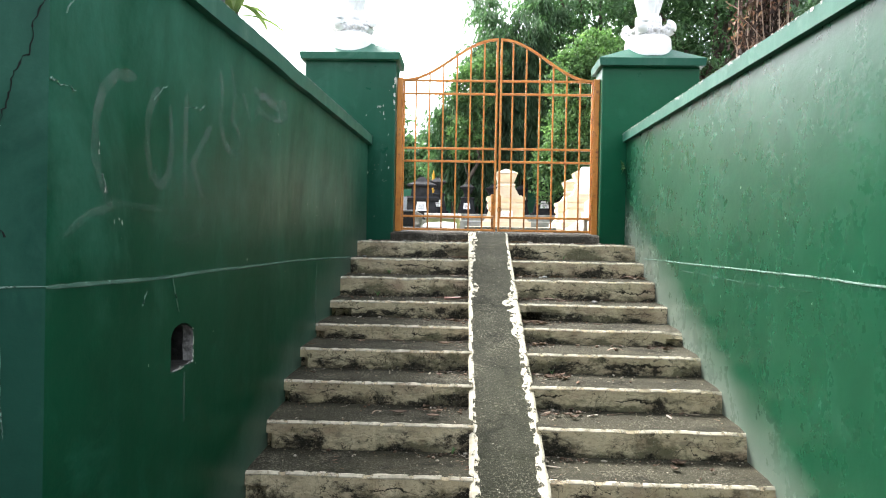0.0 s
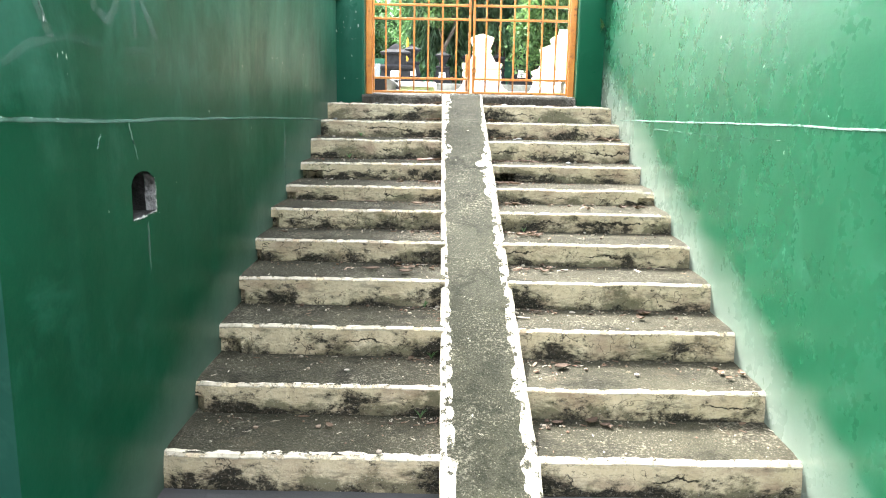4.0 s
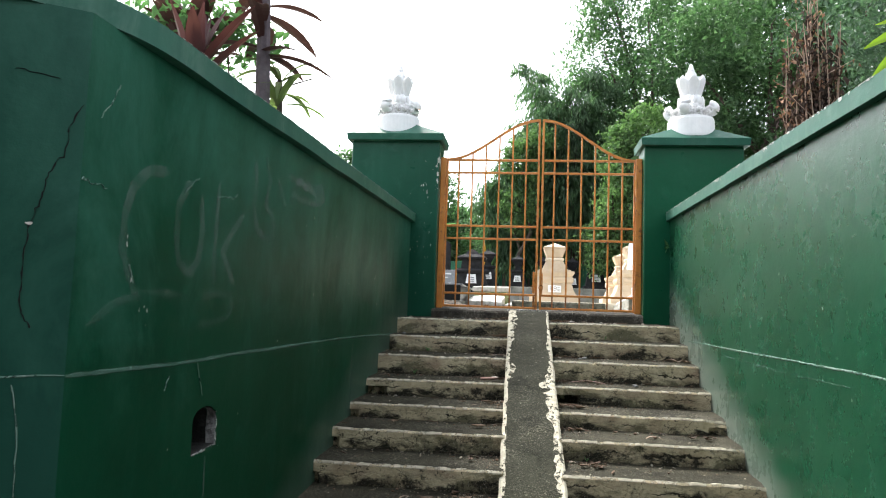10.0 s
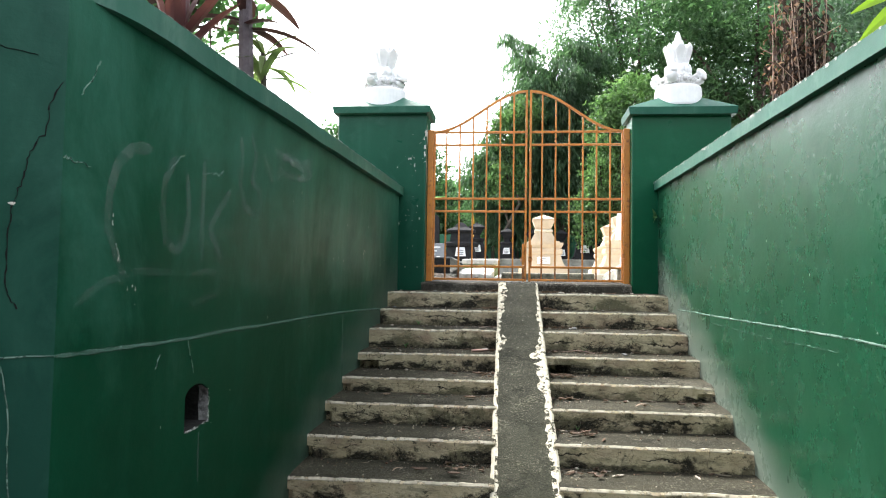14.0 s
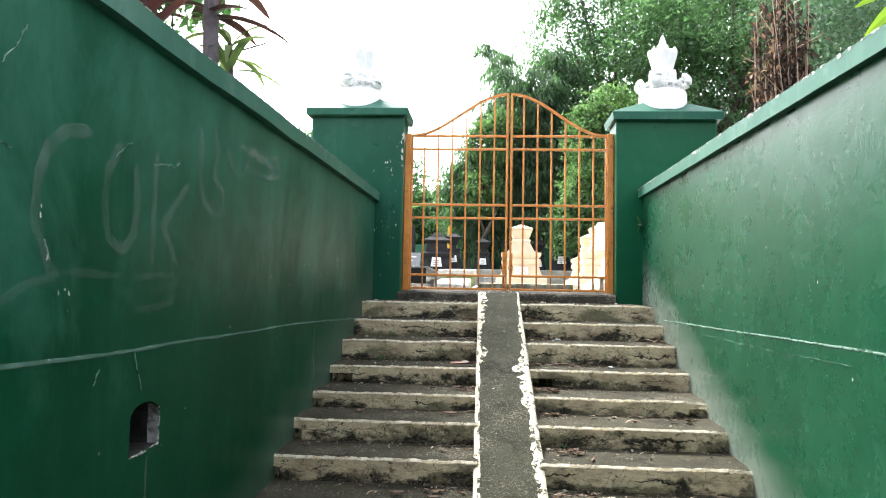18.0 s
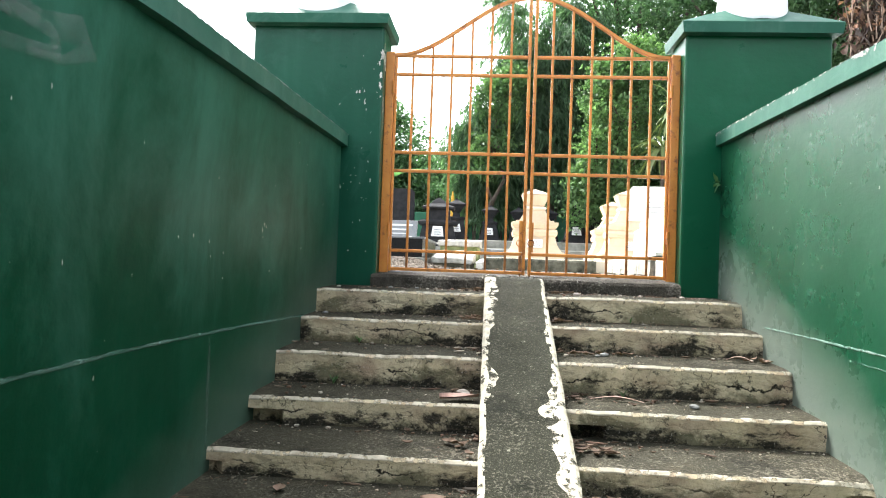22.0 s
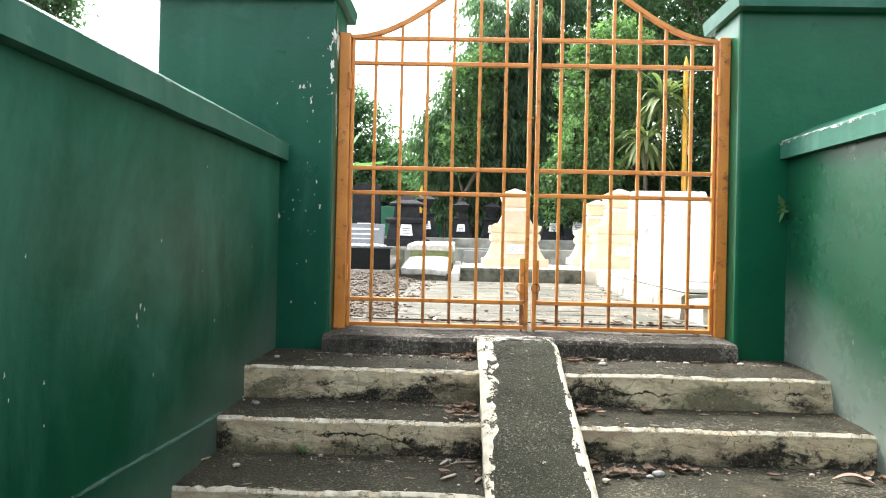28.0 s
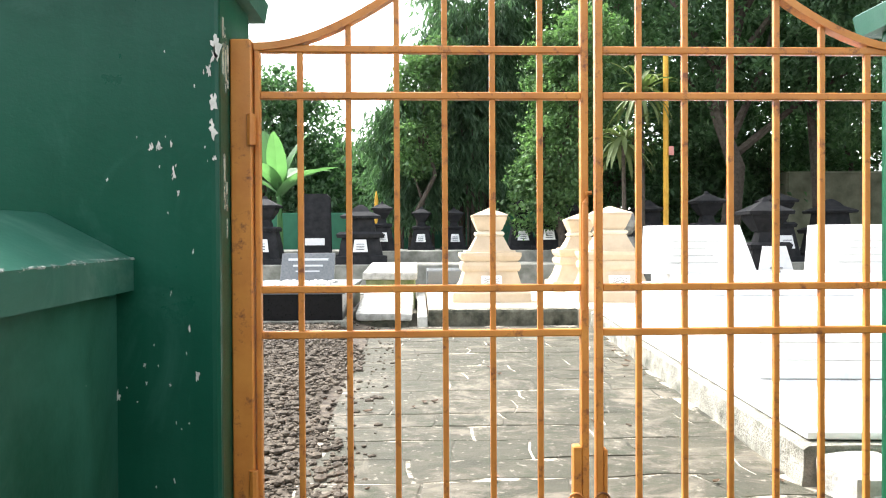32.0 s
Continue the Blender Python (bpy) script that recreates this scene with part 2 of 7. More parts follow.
def tread_concrete(name, dark, light, speck, tint=(0.11, 0.09, 0.065), stone=0.57, flake=None, grain=52):
    m = Mat(name, 0.92, 0.15)
    c = m.ramp(m.noise(2.2, 7, 0.65), [(0.28, dark), (0.72, light)])
    c = m.mix(m.maths("MULTIPLY", m.gate(m.noise(5, 7, 0.7), 0.55, 0.72), 0.55), c, tint)
    c = m.mix(m.maths("MULTIPLY", m.gate(m.maths("ADD", m.noise(grain, 5, 0.7), m.maths("MULTIPLY", m.maths("SUBTRACT", m.noise(3, 6), 0.5), 0.5)), stone, stone + 0.06), 0.7), c, speck)
    c = m.mix(m.maths("MULTIPLY", m.gate(m.noise(170, 2), 0.60, 0.68), 0.6), c, tuple(1.3 * v for v in speck))
    c = m.mix(m.maths("MULTIPLY", m.gate(m.noise(130, 2, 0.5), 0.42, 0.34), 0.7), c, tuple(0.35 * v for v in dark))
    c = m.mix(m.maths("MULTIPLY", m.gate(m.noise(3.3, 11, 0.74, distortion=0.4), 0.53, 0.62), 0.65), c, tuple(0.4 * v for v in dark))
    if flake:
        c = m.mix(m.maths("MULTIPLY", m.gate(m.noise(24, 10, 0.76), 0.635, 0.66), 0.8), c, flake)
    m.colour(c)
    m.bump(m.noise(1.1 * grain, 4), 0.9, 0.012)
    m.bump(m.noise(10, 5), 0.35, 0.012)
    return m.m


def leaf_mat(name, cols, trans=0.35, rough=0.5):
    m = Mat(name, rough, 0.35)
    g = m.t.nodes.new("ShaderNodeNewGeometry")
    n = len(cols)
    c = m.ramp(g.outputs["Random Per Island"], [(k / max(1, n - 1), col) for k, col in enumerate(cols)])
    c = m.mix(m.gate(m.noise(0.8, 3), 0.35, 0.7), c, tuple(0.75 * v for v in cols[0]))
    m.colour(c)
    tr = m.t.nodes.new("ShaderNodeBsdfTranslucent")
    m.link(m.mix(1.0, c, (1.05, 1.25, 0.75), "MULTIPLY"), tr.inputs["Color"])
    mx = m.t.nodes.new("ShaderNodeMixShader")
    mx.inputs[0].default_value = trans
    out = m.t.nodes["Material Output"]
    m.link(m.b.outputs[0], mx.inputs[1])
    m.link(tr.outputs[0], mx.inputs[2])
    m.link(mx.outputs[0], out.inputs["Surface"])
    return m.m


def gate_paint():
    m = Mat("orange_gate_paint", 0.4, 0.5)
    c = m.ramp(m.noise(7, 5), [(0.3, (0.46, 0.155, 0.024)), (0.7, (0.60, 0.24, 0.042))])
    c = m.mix(m.gate(m.noise(19, 8, 0.74), 0.55, 0.66), c, (0.21, 0.068, 0.022))
    c = m.mix(m.gate(m.noise(60, 8, 0.8, distortion=0.6), 0.66, 0.74), c, (0.10, 0.04, 0.02))
    m.colour(c)
    m.rough(m.noise(20, 4), 0.3, 0.6)
    m.bump(m.noise(90, 4), 0.25, 0.002)
    return m.m


RISER = riser_paint()
TREAD = tread_concrete("dark_stair_concrete", (0.018, 0.0175, 0.0105), (0.048, 0.045, 0.029), (0.17, 0.155, 0.12), (0.088, 0.07, 0.045), 0.585, (0.36, 0.33, 0.27), 64)
RAMP = tread_concrete("speckled_ramp_concrete", (0.0175, 0.0185, 0.011), (0.042, 0.0425, 0.028), (0.15, 0.14, 0.105), (0.053, 0.051, 0.029), 0.585, (0.42, 0.41, 0.33), 70)
WHITE_EDGE = plain("worn_white_edge_paint", (0.42, 0.40, 0.35), (0.70, 0.67, 0.60), 22, 0.85, 0.5, 0.006)
SCRATCH_GLINT = broken_paint("pale_scratch_and_glint_line", (0.11, 0.22, 0.165), (0.24, 0.34, 0.285), 18, 0.26, 0.5, 0.7)
SEAM_L = broken_paint("pale_green_seam_paint", (0.06, 0.17, 0.12), (0.17, 0.28, 0.225), 12, 0.2, 0.55, 0.6)
NOSING = broken_paint("flaking_white_nosing_paint", (0.40, 0.36, 0.265), (0.70, 0.645, 0.51), 16, 0.43, 0.50, 0.92)
RAMP_EDGE = broken_paint("crumbling_white_ramp_paint", (0.32, 0.295, 0.22), (0.55, 0.515, 0.41), 11, 0.37, 0.46, 0.95)
RAMP_LACE = broken_paint("lacy_remains_of_ramp_paint", (0.32, 0.295, 0.22), (0.56, 0.525, 0.42), 15, 0.43, 0.51, 0.95)
BARE_EDGE = broken_paint("bare_coping_edge", (0.22, 0.25, 0.22), (0.46, 0.47, 0.43), 24, 0.50, 0.54, 0.9)
ORANGE = gate_paint()
ORANGE_BROWN = plain("brown_mottled_orange_paint", (0.10, 0.038, 0.016), (0.40, 0.17, 0.05), 26, 0.75, 0.5, 0.003)
WHITE_STONE = plain("white_painted_cement", (0.76, 0.77, 0.77), (0.86, 0.86, 0.86), 14, 0.6, 0.3, 0.003)
WORN_STONE = plain("grimy_carved_white_cement", (0.30, 0.30, 0.29), (0.78, 0.78, 0.77), 45, 0.75, 0.5, 0.004)
MARBLE = plain("white_marble_tile", (0.74, 0.74, 0.73), (0.84, 0.84, 0.83), 3, 0.3, 0.05, 0.002, 0.5)
CREAM = plain("cream_tomb_plaster", (0.49, 0.385, 0.265), (0.59, 0.48, 0.345), 6, 0.7, 0.3, 0.004)
CREAM_PALE = plain("pale_cream_stone", (0.62, 0.55, 0.42), (0.72, 0.64, 0.50), 6, 0.7, 0.3, 0.004)
DARK_STONE = plain("dark_tomb_stone", (0.012, 0.013, 0.015), (0.034, 0.034, 0.036), 7, 0.8, 0.3, 0.006, 0.15)
GREY_STONE = plain("grey_carved_stone", (0.10, 0.105, 0.10), (0.28, 0.28, 0.26), 9, 0.9, 0.5, 0.01)
BLACK_TILE = plain("polished_black_granite", (0.005, 0.005, 0.006), (0.012, 0.012, 0.013), 20, 0.3, 0.05, 0.001, 0.25)
GREY_TILE = plain("grey_granite_slab", (0.10, 0.11, 0.115), (0.17, 0.18, 0.18), 40, 0.35, 0.1, 0.002, 0.5)
PEBBLE = plain("white_pebbles", (0.6, 0.58, 0.54), (0.8, 0.78, 0.74), 30, 0.6, 0.2, 0.002)
PALE_STONE = plain("pale_buff_stone", (0.26, 0.23, 0.19), (0.46, 0.42, 0.36), 30, 0.85, 0.4, 0.004)
OLD_WHITE = plain("weathered_white_cement", (0.26, 0.26, 0.225), (0.58, 0.565, 0.52), 9, 0.85, 0.5, 0.008)
KERB = plain("stained_cement_kerb", (0.10, 0.10, 0.08), (0.40, 0.385, 0.325), 7, 0.9, 0.9, 0.016)
EARTH = plain("bare_earth", (0.085, 0.075, 0.055), (0.16, 0.145, 0.115), 1.3, 0.95, 0.7, 0.02)
GRAVEL = plain("brown_gravel", (0.03, 0.023, 0.017), (0.135, 0.11, 0.082), 16, 0.95, 0.6, 0.01)


def flagstone_mat():
    m = Mat("worn_flagstone", 0.8, 0.3)
    info = m.t.nodes.new("ShaderNodeObjectInfo")
    c = m.ramp(m.noise(2.6, 8, 0.68, stretch=(1, 1.8, 1)), [(0.28, (0.030, 0.029, 0.019)), (0.72, (0.086, 0.080, 0.056))])
    c = m.mix(m.maths("MULTIPLY", info.outputs["Random"], 0.35), c, (0.047, 0.048, 0.034))
    c = m.mix(m.maths("MULTIPLY", m.gate(m.noise(2.4, 9, 0.72, distortion=0.6), 0.51, 0.62), 0.65), c, (0.19, 0.162, 0.125))
    c = m.mix(m.maths("MULTIPLY", m.gate(m.noise(21, 9, 0.7), 0.59, 0.63), 0.6), c, (0.29, 0.26, 0.215))
    c = m.mix(m.maths("MULTIPLY", m.gate(m.noise(9, 6), 0.52, 0.64), 0.55), c, (0.030, 0.037, 0.018))
    m.colour(c)
    m.bump(m.noise(9, 9, 0.68), 0.8, 0.022)
    return m.m


FLAG = flagstone_mat()


def mortar_mat():
    m = Mat("worn_joint_mortar", 0.9, 0.2)
    c = m.ramp(m.noise(6, 7), [(0.3, (0.04, 0.039, 0.03)), (0.7, (0.12, 0.112, 0.088))])
    c = m.mix(m.gate(m.noise(3.0, 9, 0.72), 0.48, 0.55), c, (0.40, 0.36, 0.29))
    m.colour(c)
    m.bump(m.noise(30, 6), 0.6, 0.008)
    return m.m


MORTAR = mortar_mat()
# unseen lower ground, kept dark to cut light bounced onto the walls
DARK_GROUND = plain("unseen_dark_ground", (0.045, 0.045, 0.045), (0.07, 0.07, 0.068), 3, 0.9, 0.5, 0.006)
BARK = plain("dark_bark", (0.05, 0.04, 0.03), (0.12, 0.10, 0.08), 12, 0.95, 0.8, 0.03)
PURPLE_BARK = plain("purplish_grey_bark", (0.09, 0.07, 0.08), (0.17, 0.14, 0.155), 14, 0.9, 0.6, 0.01)
MOSS = plain("mossy_cement", (0.085, 0.13, 0.026), (0.33, 0.35, 0.20), 5, 0.95, 0.6, 0.01)
LEAF_DARK = leaf_mat("dark_tree_leaves", [(0.06, 0.125, 0.062), (0.11, 0.20, 0.105), (0.20, 0.32, 0.19)], 0.55)
LEAF_BAMBOO = leaf_mat("bamboo_leaves", [(0.075, 0.14, 0.08), (0.125, 0.225, 0.125), (0.20, 0.32, 0.19)], 0.55)
LEAF_BRIGHT = leaf_mat("bright_green_leaves", [(0.085, 0.160, 0.068), (0.14, 0.25, 0.10), (0.23, 0.36, 0.16)], 0.45)
# deeper copy of the dark leaves: shade put into the right-hand crowns
LEAF_SHADE = leaf_mat("shaded_tree_leaves", [(0.042, 0.082, 0.056), (0.072, 0.13, 0.085), (0.125, 0.205, 0.14)], 0.4)
LEAF_RED = leaf_mat("maroon_cordyline_leaf", [(0.055, 0.022, 0.028), (0.085, 0.03, 0.034), (0.05, 0.038, 0.032)], 0.25)
LEAF_CRIMSON = leaf_mat("crimson_cordyline_leaf", [(0.085, 0.028, 0.034), (0.13, 0.042, 0.048), (0.10, 0.05, 0.05)], 0.3)
LEAF_PALE = leaf_mat("dusty_pale_strap_leaf", [(0.14, 0.19, 0.07), (0.24, 0.29, 0.13), (0.33, 0.30, 0.18)], 0.35, 0.6)
LEAF_BANANA = leaf_mat("pale_banana_leaf", [(0.11, 0.23, 0.10), (0.16, 0.31, 0.14)], 0.45)
LEAF_DEAD = leaf_mat("withered_dark_leaf", [(0.03, 0.022, 0.019), (0.06, 0.04, 0.032), (0.13, 0.075, 0.055)], 0.15, 0.9)
LEAF_CURLED = leaf_mat("curled_orange_brown_leaf", [(0.15, 0.075, 0.05), (0.27, 0.145, 0.10), (0.42, 0.28, 0.21)], 0.2, 0.9)
DEAD_STEM = plain("pale_dead_stem", (0.22, 0.15, 0.11), (0.38, 0.29, 0.23), 12, 0.9, 0.4, 0.004)
LEAF_LIME = leaf_mat("yellow_green_leaf", [(0.18, 0.30, 0.02), (0.28, 0.40, 0.03)], 0.4)
LEAF_FALLEN = leaf_mat("fallen_leaf", [(0.075, 0.048, 0.032), (0.14, 0.088, 0.058), (0.24, 0.165, 0.115), (0.36, 0.28, 0.21), (0.48, 0.41, 0.33)], 0.05, 0.8)
BAMBOO_POLE = plain("yellow_bamboo_pole", (0.52, 0.27, 0.03), (0.66, 0.38, 0.05), 10, 0.5, 0.2, 0.002)
BLACK_CRACK = plain("black_crack", (0.004, 0.008, 0.006), (0.01, 0.014, 0.012), 10, 0.95, 0.1, 0.001)
GREEN_BG = plain("green_boundary_paint", (0.02, 0.11, 0.06), (0.035, 0.15, 0.085), 3, 0.6, 0.2, 0.003)
PINK = plain("pink_tag", (0.6, 0.25, 0.22), (0.65, 0.3, 0.26), 10, 0.7, 0.1, 0.001)
INK = plain("dark_lettering", (0.05, 0.06, 0.08), (0.09, 0.10, 0.12), 30, 0.6, 0.1, 0.001)
PALE_INK = plain("pale_lettering", (0.45, 0.46, 0.46), (0.55, 0.56, 0.56), 30, 0.6, 0.1, 0.001)


def ghost_paint(name, cover):
    """Faint sprayed strokes that fade into the wall."""
    m = Mat(name, 0.7, 0.3)
    m.colour((0.20, 0.26, 0.225))
    tr = m.t.nodes.new("ShaderNodeBsdfTransparent")
    mx = m.t.nodes.new("ShaderNodeMixShader")
    fac = m.maths("MULTIPLY", m.gate(m.noise(14, 8, 0.75), 0.34, 0.72), cover)
    m.link(fac, mx.inputs[0])
    m.link(tr.outputs[0], mx.inputs[1])
    m.link(m.b.outputs[0], mx.inputs[2])
    m.link(mx.outputs[0], m.t.nodes["Material Output"].inputs["Surface"])
    return m.m


GHOST = ghost_paint("faded_spray_paint", 0.35)
GHOST_FAINT = ghost_paint("fainter_spray_paint", 0.17)


# ---- building helpers ----
def mesh_of(name, bm, *mats):
    bmesh.ops.recalc_face_normals(bm, faces=bm.faces)
    me = bpy.data.meshes.new(name)
    bm.to_mesh(me)
    bm.free()
    for m in mats:
        me.materials.append(m)
    return me


def thing(name, label, category, bm=None, mat=None, at=(0, 0, 0), group="", kind="", turn=0.0):
    ob = new(name, mesh_of(name, bm, mat) if bm else None)
    ob.matrix_world = pose(*at, 0, 0, turn)
    return tagged(ob, label, category, group, kind)


def part(name, bm, material, parent, label=""):
    mats = material if isinstance(material, (list, tuple)) else [material]
    ob = new(name, mesh_of(name, bm, *mats))
    ob.parent = parent
    if label:
        ob["label"] = label
    return ob


def box(x0, x1, y0, y1, z0, z1, bev=0.0, bm=None, seg=1):
    b = bmesh.new()
    vs = [b.verts.new((x, y, z)) for z in (z0, z1) for y in (y0, y1) for x in (x0, x1)]
    for f in ((0, 1, 3, 2), (4, 6, 7, 5), (0, 4, 5, 1), (2, 3, 7, 6), (0, 2, 6, 4), (1, 5, 7, 3)):
        b.faces.new([vs[i] for i in f])
    if bev:
        bmesh.ops.bevel(b, geom=b.edges[:], offset=bev, segments=seg, affect="EDGES", profile=0.6)
    return merge(bm, b)


def merge(bm, b):
    if bm is None:
        return b
    me = bpy.data.meshes.new("tmp")
    b.to_mesh(me)
    b.free()
    bm.from_mesh(me)
    bpy.data.meshes.remove(me)
    return bm


def loft(rings, sides=4, bm=None, spin=0.0):
    """A closed stack of rings (z, half width, half depth, cx, cy); four sides give square plans."""
    b = bmesh.new()
    loops = []
    for r in rings:
        z, hx, hy = r[:3]
        cx, cy = (r[3], r[4]) if len(r) > 3 else (0, 0)
        if sides == 4:
            pts = [(-1, -1), (1, -1), (1, 1), (-1, 1)]
        else:
            pts = [(math.cos(2 * math.pi * k / sides + spin), math.sin(2 * math.pi * k / sides + spin)) for k in range(sides)]
        loops.append([b.verts.new((cx + hx * p, cy + hy * q, z)) for p, q in pts])
    for lo, hi in zip(loops, loops[1:]):
        for k in range(sides):
            b.faces.new((lo[k], lo[(k + 1) % sides], hi[(k + 1) % sides], hi[k]))
    b.faces.new(loops[0][::-1])
    b.faces.new(loops[-1])
    return merge(bm, b)


def tube(points, radius, sides=6, bm=None):
    """A tube along points, its radius a number or one for each point."""
    b = bmesh.new()
    pts = [Vector(p) for p in points]
    loops = []
    for i, p in enumerate(pts):
        d = (pts[min(i + 1, len(pts) - 1)] - pts[max(i - 1, 0)]).normalized()
        u = d.cross(Vector((0, 0, 1)) if abs(d.z) < 0.9 else Vector((1, 0, 0))).normalized()
        v = d.cross(u)
        r = radius[i] if isinstance(radius, (list, tuple)) else radius
        loops.append([b.verts.new(p + r * (u * math.cos(a) + v * math.sin(a))) for a in (2 * math.pi * k / sides for k in range(sides))])
    for lo, hi in zip(loops, loops[1:]):
        for k in range(sides):
            b.faces.new((lo[k], lo[(k + 1) % sides], hi[(k + 1) % sides], hi[k]))
    b.faces.new(loops[0][::-1])
    b.faces.new(loops[-1])
    return merge(bm, b)


def jit(p, amount, scale=3.0):
    return amount * noise.noise(Vector(p) * scale)


def smooth(ob):
    for f in ob.data.polygons:
        f.use_smooth = True
    return ob


BOW = [(-7.0, 0.0), (-5.62, 0.0), (-4.5, 0.008), (-3.6, 0.008), (-2.9, -0.006), (-2.3, 0.003), (-1.7, 0.026), (-1.0, 0.052), (-0.13, 0.066), (0.5, 0.066)]


def bow(y, z=3.0):
    """How far the left wall stands in from a straight line; it hollows out at mid height."""
    top = 0.012 * (y + 5.62)
    for (ya, a), (yb, b) in zip(BOW, BOW[1:]):
        if y <= yb:
            low = a + (b - a) * max(0.0, (y - ya) / (yb - ya))
            break
    return low + (top - low) * max(0.0, min(1.0, (z - 1.6) / 1.0))


def wall_top(y, near, far):
    """Height of a coping's underside along the stair."""
    return near + (far - near) * (y + 5.4) / 5.2


def blade_leaf(base, way, length, width):
    """A small flat pointed leaf."""
    b = bmesh.new()
    p, d = Vector(base), Vector(way).normalized()
    s = d.cross(Vector((0.3, 0.2, 1))).normalized()
    vs = [b.verts.new(q) for q in (p, p + d * length * 0.45 + s * width * 0.5, p + d * length, p + d * length * 0.45 - s * width * 0.5)]
    b.faces.new(vs)
    return b


# black lining paints the hole's deep shade; only the lit rim stays cement grey
HOLE_SHADE = plain("hole_shade_black", (0.004, 0.004, 0.004), (0.03, 0.03, 0.027), 18, 0.95, 0.8, 0.02)
HOLE_CEMENT = plain("scraped_grey_cement", (0.05, 0.05, 0.048), (0.46, 0.46, 0.45), 24, 0.95, 0.8, 0.02)

# ---- ground: the street below, the terrace above, one sheet ----
FLOOR, LOW = 1.88, 0.05
gb = bmesh.new()
far = 400


def quad(bm, *pts):
    bm.faces.new([bm.verts.new(p) for p in pts])


XL, XR = -1.55, 1.53
quad(gb, (-far, -far, LOW), (far, -far, LOW), (far, -6.9, LOW), (-far, -6.9, LOW))
quad(gb, (-3, -6.9, LOW), (3, -6.9, LOW), (XR, -4.6, LOW), (XL, -4.6, LOW))
quad(gb, (-far, -6.9, LOW), (-3, -6.9, LOW), (-3, -6.9, FLOOR), (-far, -6.9, FLOOR))
quad(gb, (3, -6.9, LOW), (far, -6.9, LOW), (far, -6.9, FLOOR), (3, -6.9, FLOOR))
quad(gb, (-far, -6.9, FLOOR), (-3, -6.9, FLOOR), (XL, -5.7, FLOOR), (XL, 0.255, FLOOR), (-far, 0.255, FLOOR))
quad(gb, (far, -6.9, FLOOR), (far, 0.255, FLOOR), (XR, 0.255, FLOOR), (XR, -5.7, FLOOR), (3, -6.9, FLOOR))
quad(gb, (-far, 0.255, FLOOR), (far, 0.255, FLOOR), (far, far, FLOOR), (-far, far, FLOOR))
bmesh.ops.remove_doubles(gb, verts=gb.verts, dist=0.001)
ground = thing("ground", "bare brown earth terrace with a lower street", "ground", gb, EARTH, kind="structure")
ground.data.materials.append(DARK_GROUND)
for f in ground.data.polygons:
    f.material_index = 1 if f.center.z < 0.5 else 0

# ---- side walls of the stair ----
WL, WR = -1.415, 1.305


def panel_with_hole(bm, x, outline, hole):
    """One upright wall face at x with a hole through it."""
    edges = []
    for loop in (outline, hole):
        vs = [bm.verts.new((x, y, z)) for y, z in loop]
        edges += [bm.edges.new((vs[i], vs[(i + 1) % len(vs)])) for i in range(len(vs))]
    bmesh.ops.triangle_fill(bm, use_beauty=True, edges=edges)


def hole_outline(yc, zc, hw, hh):
    pts = [(yc - hw, zc - hh), (yc + hw, zc - hh + 0.012)]
    for k in range(9):
        a = math.pi * k / 8
        pts.append((yc + hw * math.cos(a), zc + hh - 0.05 + 0.05 * math.sin(a)))
    return [(y + 0.006 * noise.noise((y * 40, z * 40, 1)), z + 0.006 * noise.noise((y * 40, z * 40, 5))) for y, z in pts]


def ribbon(pts, width, out, bm=None, closed_jit=0.3):
    """A thin raised strip along points of a wall; out is the wall's outward normal, width a number."""
    b = bmesh.new()
    pts = [Vector(p) for p in pts]
    out = Vector(out).normalized()
    prev = None
    for i, p in enumerate(pts):
        t = (pts[min(i + 1, len(pts) - 1)] - pts[max(i - 1, 0)]).normalized()
        s = out.cross(t).normalized() * width * 0.5 * (1 + closed_jit * random.uniform(-1, 1))
        taper = 0.35 if i in (0, len(pts) - 1) else 1.0
        o = out * (0.003 + 0.0012 * random.random())
        cur = [b.verts.new(q) for q in (p - s * taper, p - s * taper * 0.7 + o, p + s * taper * 0.7 + o, p + s * taper)]
        if prev:
            for k in range(3):
                b.faces.new((prev[k], prev[k + 1], cur[k + 1], cur[k]))
        prev = cur
    return merge(bm, b)


wb = bmesh.new()
zn, zf = wall_top(-5.62, 2.675, 2.755), wall_top(-0.2, 2.675, 2.755)
hole = hole_outline(-4.70, 1.312, 0.105, 0.09)
panel_with_hole(wb, WL, [(-5.62, -0.1), (-0.13, -0.1), (-0.13, zf), (-5.62, zn)], hole)
quad(wb, (WL - 0.24, -5.5, -0.1), (WL - 0.24, -0.13, -0.1), (WL - 0.24, -0.13, zf), (WL - 0.24, -5.5, zn))
quad(wb, (WL, -5.62, zn), (WL, -0.13, zf), (WL - 0.24, -0.13, zf), (WL - 0.24, -5.5, zn))
for k in range(1, 36):
    bmesh.ops.bisect_plane(wb, geom=wb.verts[:] + wb.edges[:] + wb.faces[:], plane_co=(0, -5.6 + 0.155 * k, 0), plane_no=(0, 1, 0))
for z in (1.6, 2.1, 2.6):
    bmesh.ops.bisect_plane(wb, geom=wb.verts[:] + wb.edges[:] + wb.faces[:], plane_co=(0, 0, z), plane_no=(0, 0, 1))
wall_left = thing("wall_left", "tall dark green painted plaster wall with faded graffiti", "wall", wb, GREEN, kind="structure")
hb, ck = bmesh.new(), bmesh.new()
